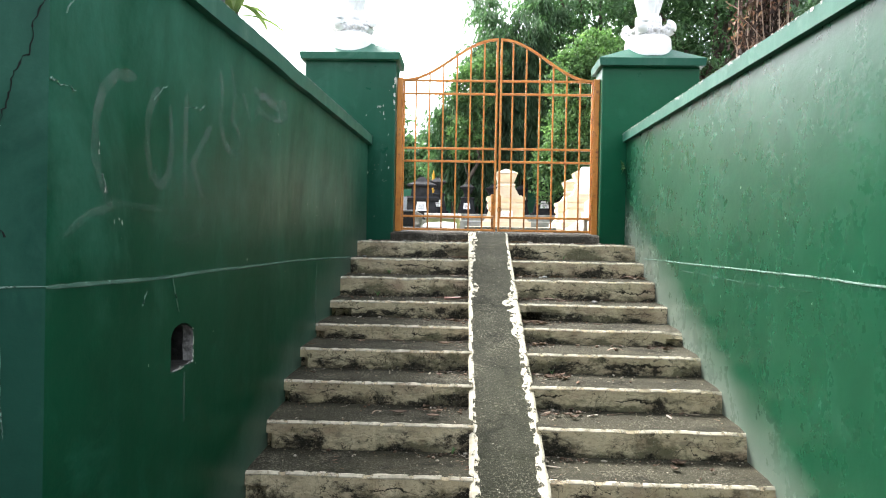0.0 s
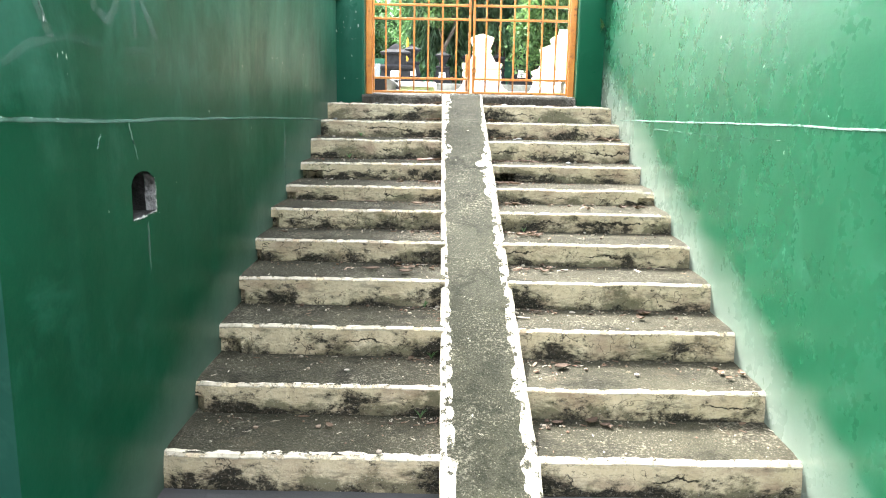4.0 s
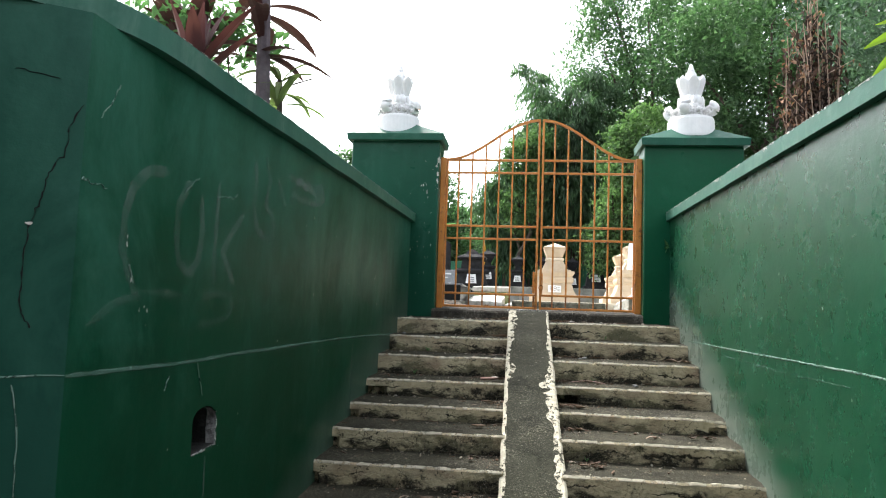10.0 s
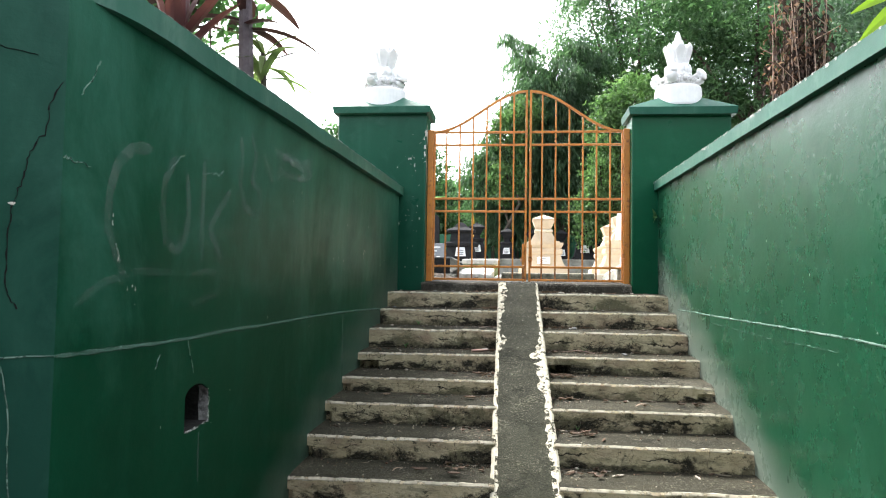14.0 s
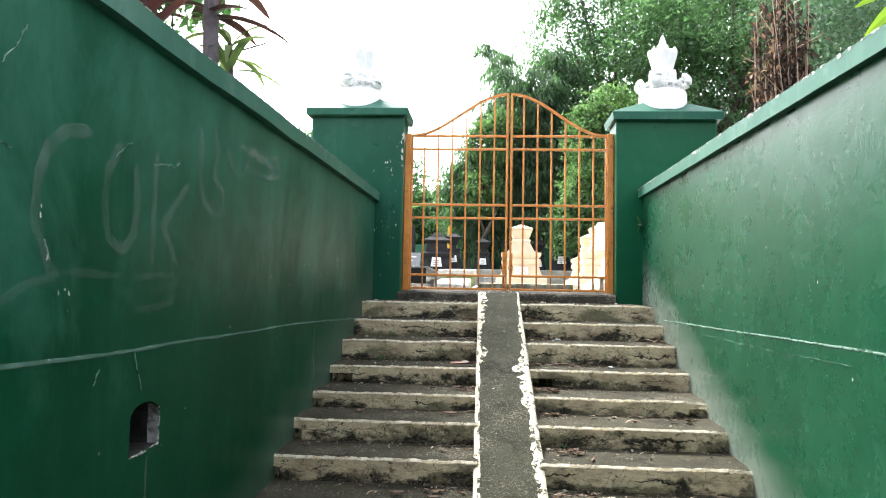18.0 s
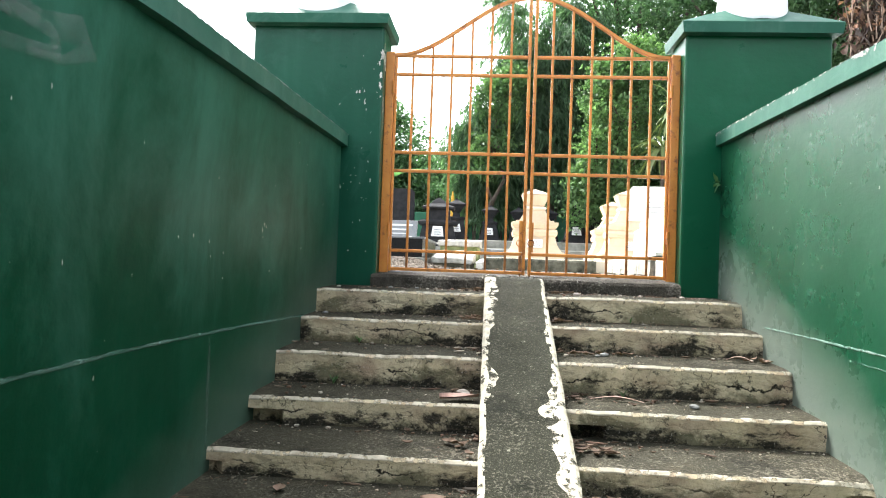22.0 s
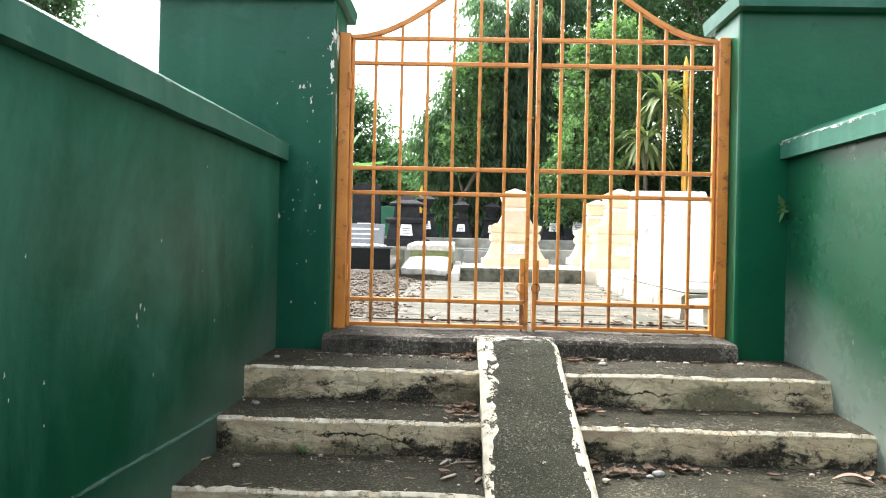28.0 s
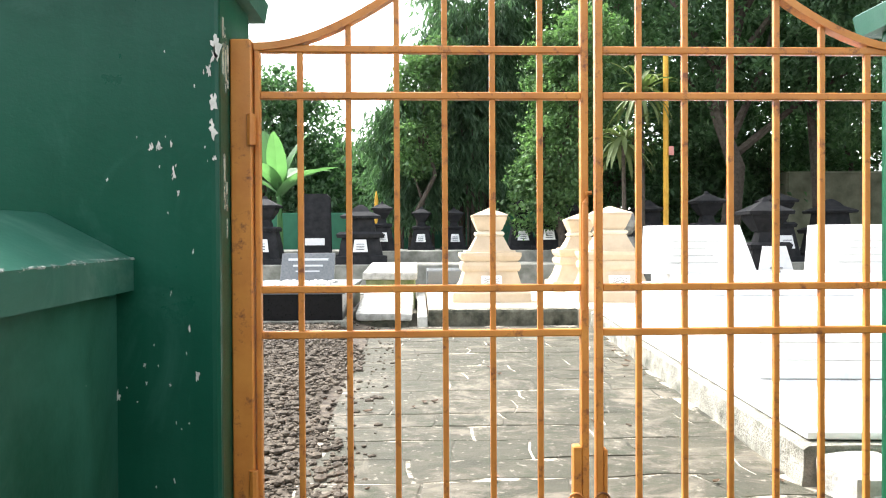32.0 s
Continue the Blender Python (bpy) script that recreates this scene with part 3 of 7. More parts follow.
for (y0, z0), (y1, z1) in zip(hole, hole[1:] + hole[:1]):
    far_side = min(y0, y1) > -4.64 and max(z0, z1) < 1.39
    cuts = 12
    for k in range(cuts):
        xa, xb = WL - 0.5 * k / cuts, WL - 0.5 * (k + 1) / cuts
        quad(ck if far_side and k < 1 else hb, (xa, y0, z0), (xa, y1, z1), (xb, y1, z1), (xb, y0, z0))
hb.faces.new([hb.verts.new((WL - 0.5, y, z)) for y, z in hole])
bmesh.ops.subdivide_edges(ck, edges=ck.edges[:], cuts=3, use_grid_fill=True)
for v in ck.verts:
    v.co += Vector((0, noise.noise(v.co * 22), noise.noise(v.co * 22 + Vector((5, 0, 0))))) * 0.012
part("drain_hole_lining", hb, HOLE_SHADE, wall_left, "rough hole through the wall, its deep shade painted black")
part("hole_cheek", ck, HOLE_CEMENT, wall_left, "rough grey cement side of the hole")
part("hole_streak", ribbon([(WL, -4.68, 1.2), (WL, -4.68, 1.1), (WL, -4.675, 1.0)], 0.014, (1, 0, 0)), GHOST, wall_left, "pale water streak")
# flared end of the wall next to the street, its extra light put into the colour
fb = bmesh.new()
fx, fy = -3.0, -6.9
for ends in (((WL, -5.62), (fx, fy)), ((fx - 0.1, fy + 0.3), (WL - 0.24, -5.5))):
    (xa, ya), (xb, yb) = ends
    quad(fb, (xa, ya, -0.1), (xb, yb, -0.1), (xb, yb, 2.60), (xa, ya, zn))
quad(fb, (fx, fy, 2.60), (WL, -5.62, zn), (WL - 0.24, -5.5, zn), (fx - 0.1, fy + 0.3, 2.60))
quad(fb, (fx, fy, -0.1), (fx - 0.1, fy + 0.3, -0.1), (fx - 0.1, fy + 0.3, 2.6), (fx, fy, 2.6))
wall_flare = thing("wall_flare", "flared teal green wall end, its extra light painted in, with a black crack", "wall", fb, GREEN_FLARE, kind="structure")

rb = bmesh.new()
rn, rf = wall_top(-5.62, 2.735, 2.815), wall_top(-0.2, 2.735, 2.815)
for x in (WR, WR + 0.24):
    quad(rb, (x, -5.9, -0.1), (x, -0.13, -0.1), (x, -0.13, rf), (x, -5.9, rn))
quad(rb, (WR, -5.9, rn), (WR, -0.13, rf), (WR + 0.24, -0.13, rf), (WR + 0.24, -5.9, rn))
quad(rb, (WR, -5.9, -0.1), (WR + 0.24, -5.9, -0.1), (WR + 0.24, -5.9, rn), (WR, -5.9, rn))
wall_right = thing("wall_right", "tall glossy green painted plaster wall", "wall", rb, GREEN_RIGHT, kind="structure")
fr = bmesh.new()
quad(fr, (WR, -5.9, -0.1), (3.0, -6.9, -0.1), (3.0, -6.9, 2.6), (WR, -5.9, rn))
quad(fr, (WR + 0.24, -5.8, -0.1), (3.1, -6.6, -0.1), (3.1, -6.6, 2.6), (WR + 0.24, -5.8, rn))
quad(fr, (WR, -5.9, rn), (3.0, -6.9, 2.6), (3.1, -6.6, 2.6), (WR + 0.24, -5.8, rn))
thing("wall_flare_right", "flared green plaster wall end", "wall", fr, GREEN_RIGHT, kind="structure")


def flare_point(u, z):
    return Vector((WL, -5.62, 0)).lerp(Vector((fx, fy, 0)), u) + Vector((0, 0, z))


def coping(name, label, spine, near_face, far_face):
    """Sloped cement coping along a wall: spine holds (y, underside height, x of the stair face, x of the outer face)."""
    b = bmesh.new()
    rows = []
    n = 40
    for k in range(n + 1):
        y = spine[0] + (spine[1] - spine[0]) * k / n
        z = wall_top(y, *spine[2])
        w = jit((y, 0, near_face), 0.008, 2.5)
        mid = 0.5 * (near_face + far_face)
        rows.append([b.verts.new(p) for p in (
            (near_face + w, y, z + 0.2 * w), (near_face + 0.6 * w, y, z + 0.088), (mid, y, z + 0.175 + w), (far_face, y, z + 0.085), (far_face, y, z))])
    for a, c in zip(rows, rows[1:]):
        for k in range(5):
            b.faces.new((a[k], a[(k + 1) % 5], c[(k + 1) % 5], c[k]))
    b.faces.new(rows[0][::-1])
    b.faces.new(rows[-1])
    body = thing(name, label, "coping", b, GREEN_CAP, kind="structure")
    out = -1 if near_face < far_face else 1
    e, prev = bmesh.new(), None
    for k in range(n * 8 + 1):
        y = spine[0] + (spine[1] - spine[0]) * k / (n * 8)
        z = wall_top(y, *spine[2]) + 0.088
        x = near_face + 0.6 * jit((y, 0, near_face), 0.008, 2.5)
        h = max(0.002, 0.010 + 0.022 * noise.noise((y * 3, 4, 1)) + 0.016 * noise.noise((y * 17, 4, 1)))
        g = max(0.002, 0.006 + 0.020 * noise.noise((y * 4, 9, 1)) + 0.014 * noise.noise((y * 21, 9, 1)))
        cur = [e.verts.new(p) for p in ((x + out * 0.003, y, z - h), (x + out * 0.003, y, z + 0.002), (x - out * g, y, z + 0.004 + g * 0.5))]
        if prev:
            for k2 in range(2):
                e.faces.new((prev[k2], prev[k2 + 1], cur[k2 + 1], cur[k2]))
        prev = cur
    part("worn_edge", e, BARE_EDGE, body, "bare pale cement where paint has flaked")
    return body


coping("coping_right", "sloped green cement coping with worn pale edge", (-5.9, -0.125, (2.735, 2.815)), WR - 0.04, WR + 0.31)
d = Vector((fx - WL, fy + 5.62, 0)).normalized()
nrm = Vector((-d.y, d.x, 0))
nrm = nrm if nrm.x > 0 else -nrm
# the left coping follows the wall and bends smoothly round to the flared end
line = []
for k in range(61):
    y = -0.125 - 5.1 * k / 60
    line.append(Vector((WL + bow(y), y, wall_top(y, 2.675, 2.755))))
p0, p1, p2 = line[-1].copy(), Vector((WL, -5.62, zn)), flare_point(0.22, zn - 0.02)
for k in range(1, 17):
    u = k / 16
    line.append(p0 * (1 - u) ** 2 + p1 * 2 * u * (1 - u) + p2 * u * u)
for k in range(1, 9):
    line.append(p2.lerp(flare_point(1.0, 2.6), k / 8))
cb = bmesh.new()
rows = []
for i, p in enumerate(line):
    t = (line[min(i + 1, len(line) - 1)] - line[max(i - 1, 0)])
    t.z = 0
    t.normalize()
    side = Vector((-t.y, t.x, 0))
    w = jit((p.y, 0, 1), 0.008, 2.5)
    rows.append([cb.verts.new(p + side * o + Vector((0, 0, h))) for o, h in ((0.045 + w, 0.3 * w), (0.045 + 0.6 * w, 0.088), (-0.19, 0.212 + w), (-0.42, 0.088), (-0.42, 0.0))])
for a, c in zip(rows, rows[1:]):
    for k in range(5):
        cb.faces.new((a[k], a[(k + 1) % 5], c[(k + 1) % 5], c[k]))
cb.faces.new(rows[0])
cb.faces.new(rows[-1][::-1])
coping_left = thing("coping_left", "sloped green cement coping bending round the wall end", "coping", cb, GREEN_CAP, kind="structure")
e, prev = bmesh.new(), None
for k in range(361):
    y = -0.13 - 5.05 * k / 360
    x = WL + bow(y) + 0.045 + 0.6 * jit((y, 0, 1), 0.008, 2.5)
    z = wall_top(y, 2.675, 2.755) + 0.088
    h = max(0.001, 0.002 + 0.008 * noise.noise((y * 3, 14, 1)) + 0.009 * noise.noise((y * 19, 14, 1)))
    g = max(0.001, 0.003 + 0.014 * noise.noise((y * 4, 19, 1)) + 0.012 * noise.noise((y * 23, 19, 1)))
    cur = [e.verts.new(p) for p in ((x + 0.003, y, z - h), (x + 0.003, y, z + 0.002), (x - g, y, z + 0.004 + g * 0.4))]
    if prev:
        for k2 in range(2):
            e.faces.new((prev[k2], prev[k2 + 1], cur[k2 + 1], cur[k2]))
    prev = cur
part("worn_edge", e, BARE_EDGE, coping_left, "bare pale cement where paint has flaked")


def wavy(a, b, n, amp, scale=2.0):
    a, b = Vector(a), Vector(b)
    return [a.lerp(b, k / n) + Vector((0, 0, amp * noise.noise((k * 0.37 * scale, a.x, 3)))) for k in range(n + 1)]


def seam(x, knots, amp):
    """A wandering paint joint through (y, z) knots."""
    out = []
    for (ya, za), (yb, zb) in zip(knots, knots[1:]):
        m = max(4, int(abs(yb - ya) * 30))
        out += [(x, ya + (yb - ya) * k / m, za + (zb - za) * (0.5 - 0.5 * math.cos(math.pi * k / m)) + amp * noise.noise((k * 0.5 + ya * 9, x, 3))) for k in range(m)]
    return out + [(x, *knots[-1])]


part("paint_seam", ribbon(seam(WL, [(-5.62, 1.598), (-4.9, 1.593), (-4.3, 1.602), (-3.5, 1.606), (-2.9, 1.612), (-2.2, 1.612), (-0.95, 1.604)], 0.003), 0.0135, (1, 0, 0), closed_jit=0.25), SEAM_L, wall_left, "pale green scratched seam line")
# the right seam's pale line also paints the highlight along a plaster bulge
part("paint_seam", ribbon(seam(WR, [(-5.9, 1.60), (-4.75, 1.609), (-4.2, 1.621), (-3.2, 1.628), (-1.0, 1.641)], 0.003), 0.009, (-1, 0, 0), closed_jit=0.2), SCRATCH_GLINT, wall_right, "pale scratched seam line with painted bulge highlight")
fo = tuple(nrm)
part("paint_seam", ribbon(wavy((WL, -5.62, 1.60), (fx, fy, 1.6), 30, 0.004), 0.0055, fo), SCRATCH_GLINT, wall_flare)


def flare(s, z):
    return Vector((WL, -5.62, 0)).lerp(Vector((fx, fy, 0)), s) + Vector((0, 0, z))




def broken(pts, n=5, amp=0.006):
    """A line through (s, z) corners with small jogs."""
    out = []
    for (a, b), (c, e) in zip(pts, pts[1:]):
        for k in range(n):
            u = k / n
            out.append((a + (c - a) * u + amp * 0.25 * random.uniform(-1, 1), b + (e - b) * u + amp * random.uniform(-1, 1)))
    return out + [pts[-1]]


crack_path = [(0.003, 2.393), (0.019, 2.325), (0.022, 2.234), (0.041, 2.18), (0.045, 2.107), (0.059, 2.032), (0.060, 1.969), (0.063, 1.851), (0.059, 1.773), (0.047, 1.734)]
part("crack", ribbon([flare(s, z) for s, z in broken(crack_path, 6, 0.008)], 0.0034, fo, closed_jit=0.8), BLACK_CRACK, wall_flare, "jagged black crack")
part("paint_chip", ribbon([flare(0.064, 2.028), flare(0.058, 2.026), flare(0.055, 2.03)], 0.010, fo), WHITE_EDGE, wall_flare, "white chip")
part("scratch", ribbon([flare(s, z) for s, z in broken([(0.064, 1.58), (0.061, 1.555), (0.052, 1.446), (0.051, 1.291), (0.047, 1.198)], 4, 0.004)], 0.004, fo), SCRATCH_GLINT, wall_flare, "thin pale scratch")
part("hairline", ribbon([flare(s, z) for s, z in broken([(0.091, 2.463), (0.064, 2.461), (0.036, 2.455)], 5, 0.003)], 0.0016, fo), BLACK_CRACK, wall_flare)


def wall_line(pts, n=5, amp=0.004):
    return [(WL, y, z) for y, z in broken(pts, n, amp)]


# faded sprayed letters
STROKES = [
    [(-5.12, 2.29), (-5.25, 2.27), (-5.34, 2.20), (-5.38, 2.10), (-5.38, 1.98), (-5.33, 1.90), (-5.28, 1.84)],
    [(-4.95, 2.29), (-5.03, 2.19), (-5.04, 2.07), (-5.01, 1.97), (-4.92, 1.93), (-4.85, 1.99), (-4.83, 2.11), (-4.86, 2.24)],
    [(-4.7, 2.33), (-4.71, 2.19), (-4.71, 2.05), (-4.71, 1.9)],
    [(-4.44, 2.23), (-4.55, 2.13), (-4.64, 2.04), (-4.57, 1.98), (-4.51, 1.91)],
    [(-4.34, 2.5), (-4.31, 2.39), (-4.33, 2.29), (-4.27, 2.18), (-4.18, 2.15)],
    [(-4.21, 2.55), (-4.14, 2.44), (-4.18, 2.31), (-4.08, 2.27), (-4.04, 2.17), (-4.14, 2.15), (-4.25, 2.18)],
    [(-4.04, 2.47), (-3.91, 2.35)],
    [(-3.91, 2.52), (-3.72, 2.51), (-3.41, 2.5), (-3.38, 2.45), (-3.6, 2.42), (-3.8, 2.43)],
    [(-3.85, 2.36), (-3.7, 2.54), (-3.57, 2.49)],
    [(-5.54, 1.74), (-5.40, 1.81), (-5.21, 1.85), (-4.93, 1.85)],
    [(-4.81, 1.84), (-4.67, 1.86), (-4.54, 1.86), (-4.5, 1.81), (-4.55, 1.76), (-4.69, 1.74), (-4.8, 1.73)],
]
SMEAR = [(-3.75, 2.51), (-3.61, 2.53), (-3.45, 2.51), (-3.29, 2.54), (-3.23, 2.50), (-3.35, 2.44), (-3.51, 2.42)]
for k, pts in enumerate(STROKES):
    fine = []
    for (a, b), (c, e) in zip(pts, pts[1:]):
        fine += [(WL, a + (c - a) * u / 4, b + (e - b) * u / 4) for u in range(4)]
    part("sprayed_stroke", ribbon(fine + [(WL, *pts[-1])], 0.040 if k < 9 else 0.028, (1, 0, 0), closed_jit=0.15), GHOST if k < 9 else GHOST_FAINT, wall_left, "faded pale graffiti stroke")
part("paint_smear", ribbon([(WL, y, z) for y, z in SMEAR], 0.06, (1, 0, 0), closed_jit=0.5), GHOST, wall_left, "pale rubbed smear")
for pts in ([(-5.46, 2.50), (-5.50, 2.43), (-5.55, 2.37)], [(-5.62, 2.175), (-5.58, 2.17), (-5.49, 2.165)], [(-4.99, 2.24), (-4.93, 2.29), (-4.89, 2.31)], [(-4.73, 2.26), (-4.60, 2.285), (-4.56, 2.28), (-4.52, 2.31)],
            [(-4.80, 1.58), (-4.77, 1.51), (-4.74, 1.45)], [(-5.02, 1.55), (-5.05, 1.50)], [(-5.34, 1.94), (-5.325, 1.92), (-5.31, 1.88)]):
    part("scratch", ribbon(wall_line(pts, 7, 0.006), 0.0022, (1, 0, 0), closed_jit=0.95), SCRATCH_GLINT, wall_left)
part("roller_mark", ribbon([(WL, -2.24, 1.60), (WL, -2.236, 1.45), (WL, -2.24, 1.3), (WL, -2.238, 1.12)], 0.03, (1, 0, 0), closed_jit=0.1), GHOST, wall_left, "faint pale roller mark")


def chip(parent, p, out, size, k):
    """An irregular fleck of bare plaster."""
    b = bmesh.new()
    out = Vector(out)
    u = Vector((0, 0, 1))
    v = out.cross(u)
    vs = []
    mid = b.verts.new(Vector(p) + out * 0.003)
    for j in range(18):
        a = 2 * math.pi * j / 18
        r = size * max(0.12, 0.75 + 0.9 * noise.noise((k * 3.3, math.cos(a) * 1.3, math.sin(a) * 1.3)) + 0.9 * noise.noise((k * 7.1, j * 1.7, 5)))
        vs.append(b.verts.new(Vector(p) + out * 0.003 + v * r * 0.5 * math.cos(a) + u * r * 1.15 * math.sin(a)))
    for j in range(18):
        b.faces.new((mid, vs[j], vs[(j + 1) % 18]))
    part("paint_chip", b, WHITE_EDGE, parent, "bare white fleck")


for k, (y, z) in enumerate([(-5.36, 2.03), (-5.36, 2.0), (-5.32, 1.89), (-5.26, 1.79), (-5.21, 1.79), (-5.23, 1.80), (-3.9, 1.64), (-1.71, 2.07), (-1.66, 2.09), (-1.69, 2.1), (-1.70, 2.04), (-2.47, 2.01), (-2.32, 1.99), (-2.91, 1.86), (-3.40, 2.36), (-3.05, 1.66), (-3.55, 2.29), (-2.17, 1.95), (-2.16, 1.84), (-1.58, 1.87), (-1.03, 2.1), (-2.27, 2.26), (-1.18, 2.60), (-1.56, 2.31), (-1.06, 2.0), (-4.37, 1.33), (-5.0, 1.28), (-2.6, 2.0), (-2.3, 1.93), (-3.1, 1.55), (-1.2, 2.2), (-0.9, 2.05), (-0.6, 2.3), (-1.0, 2.5), (-3.3, 1.9), (-2.9, 2.3)]):
    chip(wall_left, (WL, y, z), (1, 0, 0), (0.006 + 0.006 * ((k * 7) % 5) / 5) * (1 if k < 12 else 0.6), k)
rim = []
for (ya, za), (yb, zb) in zip(hole[:3], hole[1:4]):
    rim += [(WL, ya + (yb - ya) * k / 14 + 0.003 * noise.noise((k * 0.9, ya * 9, 1)), za + (zb - za) * k / 14 - 0.002 + 0.003 * noise.noise((k * 0.9, ya * 9, 4))) for k in range(14)]
part("broken_rim", ribbon(rim, 0.009, (1, 0, 0), closed_jit=0.85), BARE_EDGE, wall_left, "scraped whitish rim of the hole")
for k, (y, z) in enumerate([(-4.55, 1.66), (-3.9, 1.9), (-3.3, 2.1), (-2.5, 1.75), (-2.2, 2.3), (-1.5, 2.0), (-1.1, 2.2), (-0.8, 1.95), (-4.2, 1.5), (-3.0, 1.45)]):
    chip(wall_right, (WR, y, z), (-1, 0, 0), 0.006 + 0.006 * ((k * 7) % 5) / 5, k + 40)
part("hairline", ribbon(seam(WR, [(-4.2, 1.55), (-3.77, 1.553), (-3.46, 1.550), (-3.24, 1.555), (-2.98, 1.561), (-2.45, 1.572), (-1.98, 1.581)], 0.006), 0.0022, (-1, 0, 0), closed_jit=0.7), SEAM_L, wall_right, "thin pale hairline below the seam")
sprig = thing("wall_sprig", "tiny green weed growing from the wall joint", "plant", at=(WR - 0.012, -0.165, 2.56))
for k in range(7):
    a = k * 0.9
    part("leaf", blade_leaf((-0.01, 0, 0), (-0.5 + 0.2 * math.sin(a * 2), math.cos(a), math.sin(a)), 0.055 + 0.015 * (k % 3), 0.042), LEAF_BANANA, sprig)

# the left wall bows and leans in towards the gate
for ob in (wall_left, *wall_left.children):
    for v in ob.data.vertices:
        v.co.x += bow(v.co.y, v.co.z)

# plain unseen wall behind the camera, added to cut light from the street side
thing("street_facade", "plain grey unseen wall behind the camera, added to block light", "building", box(-22, 22, -16.6, -16.2, -0.1, 7.2), plain("dark_grey_blocker", (0.05, 0.055, 0.05), (0.09, 0.092, 0.085), 2, 0.9, 0.3, 0.01), kind="structure")

# ---- stair ----
EDGE_Y = [-0.66, -1.00, -1.42, -1.79, -2.24, -2.67, -3.08, -3.49, -3.88, -4.28, -4.68]
EDGE_Z = [1.757, 1.60, 1.447, 1.273, 1.13, 1.01, 0.866, 0.716, 0.545, 0.375, 0.215]
staircase = thing("staircase", "old concrete stair with cream risers and white painted edges", "staircase", kind="structure")


def ramp_left(y):
    return -0.283 + 0.013 * (-0.6 - y)


def ramp_right(y):
    return 0.094 + 0.021 * (-0.6 - y)


def crumble(x, i):
    """How far the step's edge has crumbled away here."""
    return 0.10 * max(0.0, noise.noise((x * 3.7, i * 4.3, 31)) - 0.36) + 0.05 * max(0.0, noise.noise((x * 11, i * 4.3, 37)) - 0.42)


def hollow(x, i):
    """Depth of the cavities broken out of the foot of a riser."""
    deep = 0.0
    for row, mid, half, size in ((3, 0.21, 0.10, 0.13), (3, -1.33, 0.11, 0.11), (8, -1.36, 0.06, 0.05), (4, 1.24, 0.06, 0.05), (4, -1.40, 0.055, 0.05), (5, -1.42, 0.05, 0.05), (6, -1.42, 0.035, 0.05), (7, -1.42, 0.045, 0.05), (9, -1.41, 0.04, 0.05)):
        if row == i:
            deep = max(deep, size * max(0.0, 1 - ((x - mid) / half) ** 4) * (0.8 + 0.4 * noise.noise((x * 25, i, 3))))
    return deep


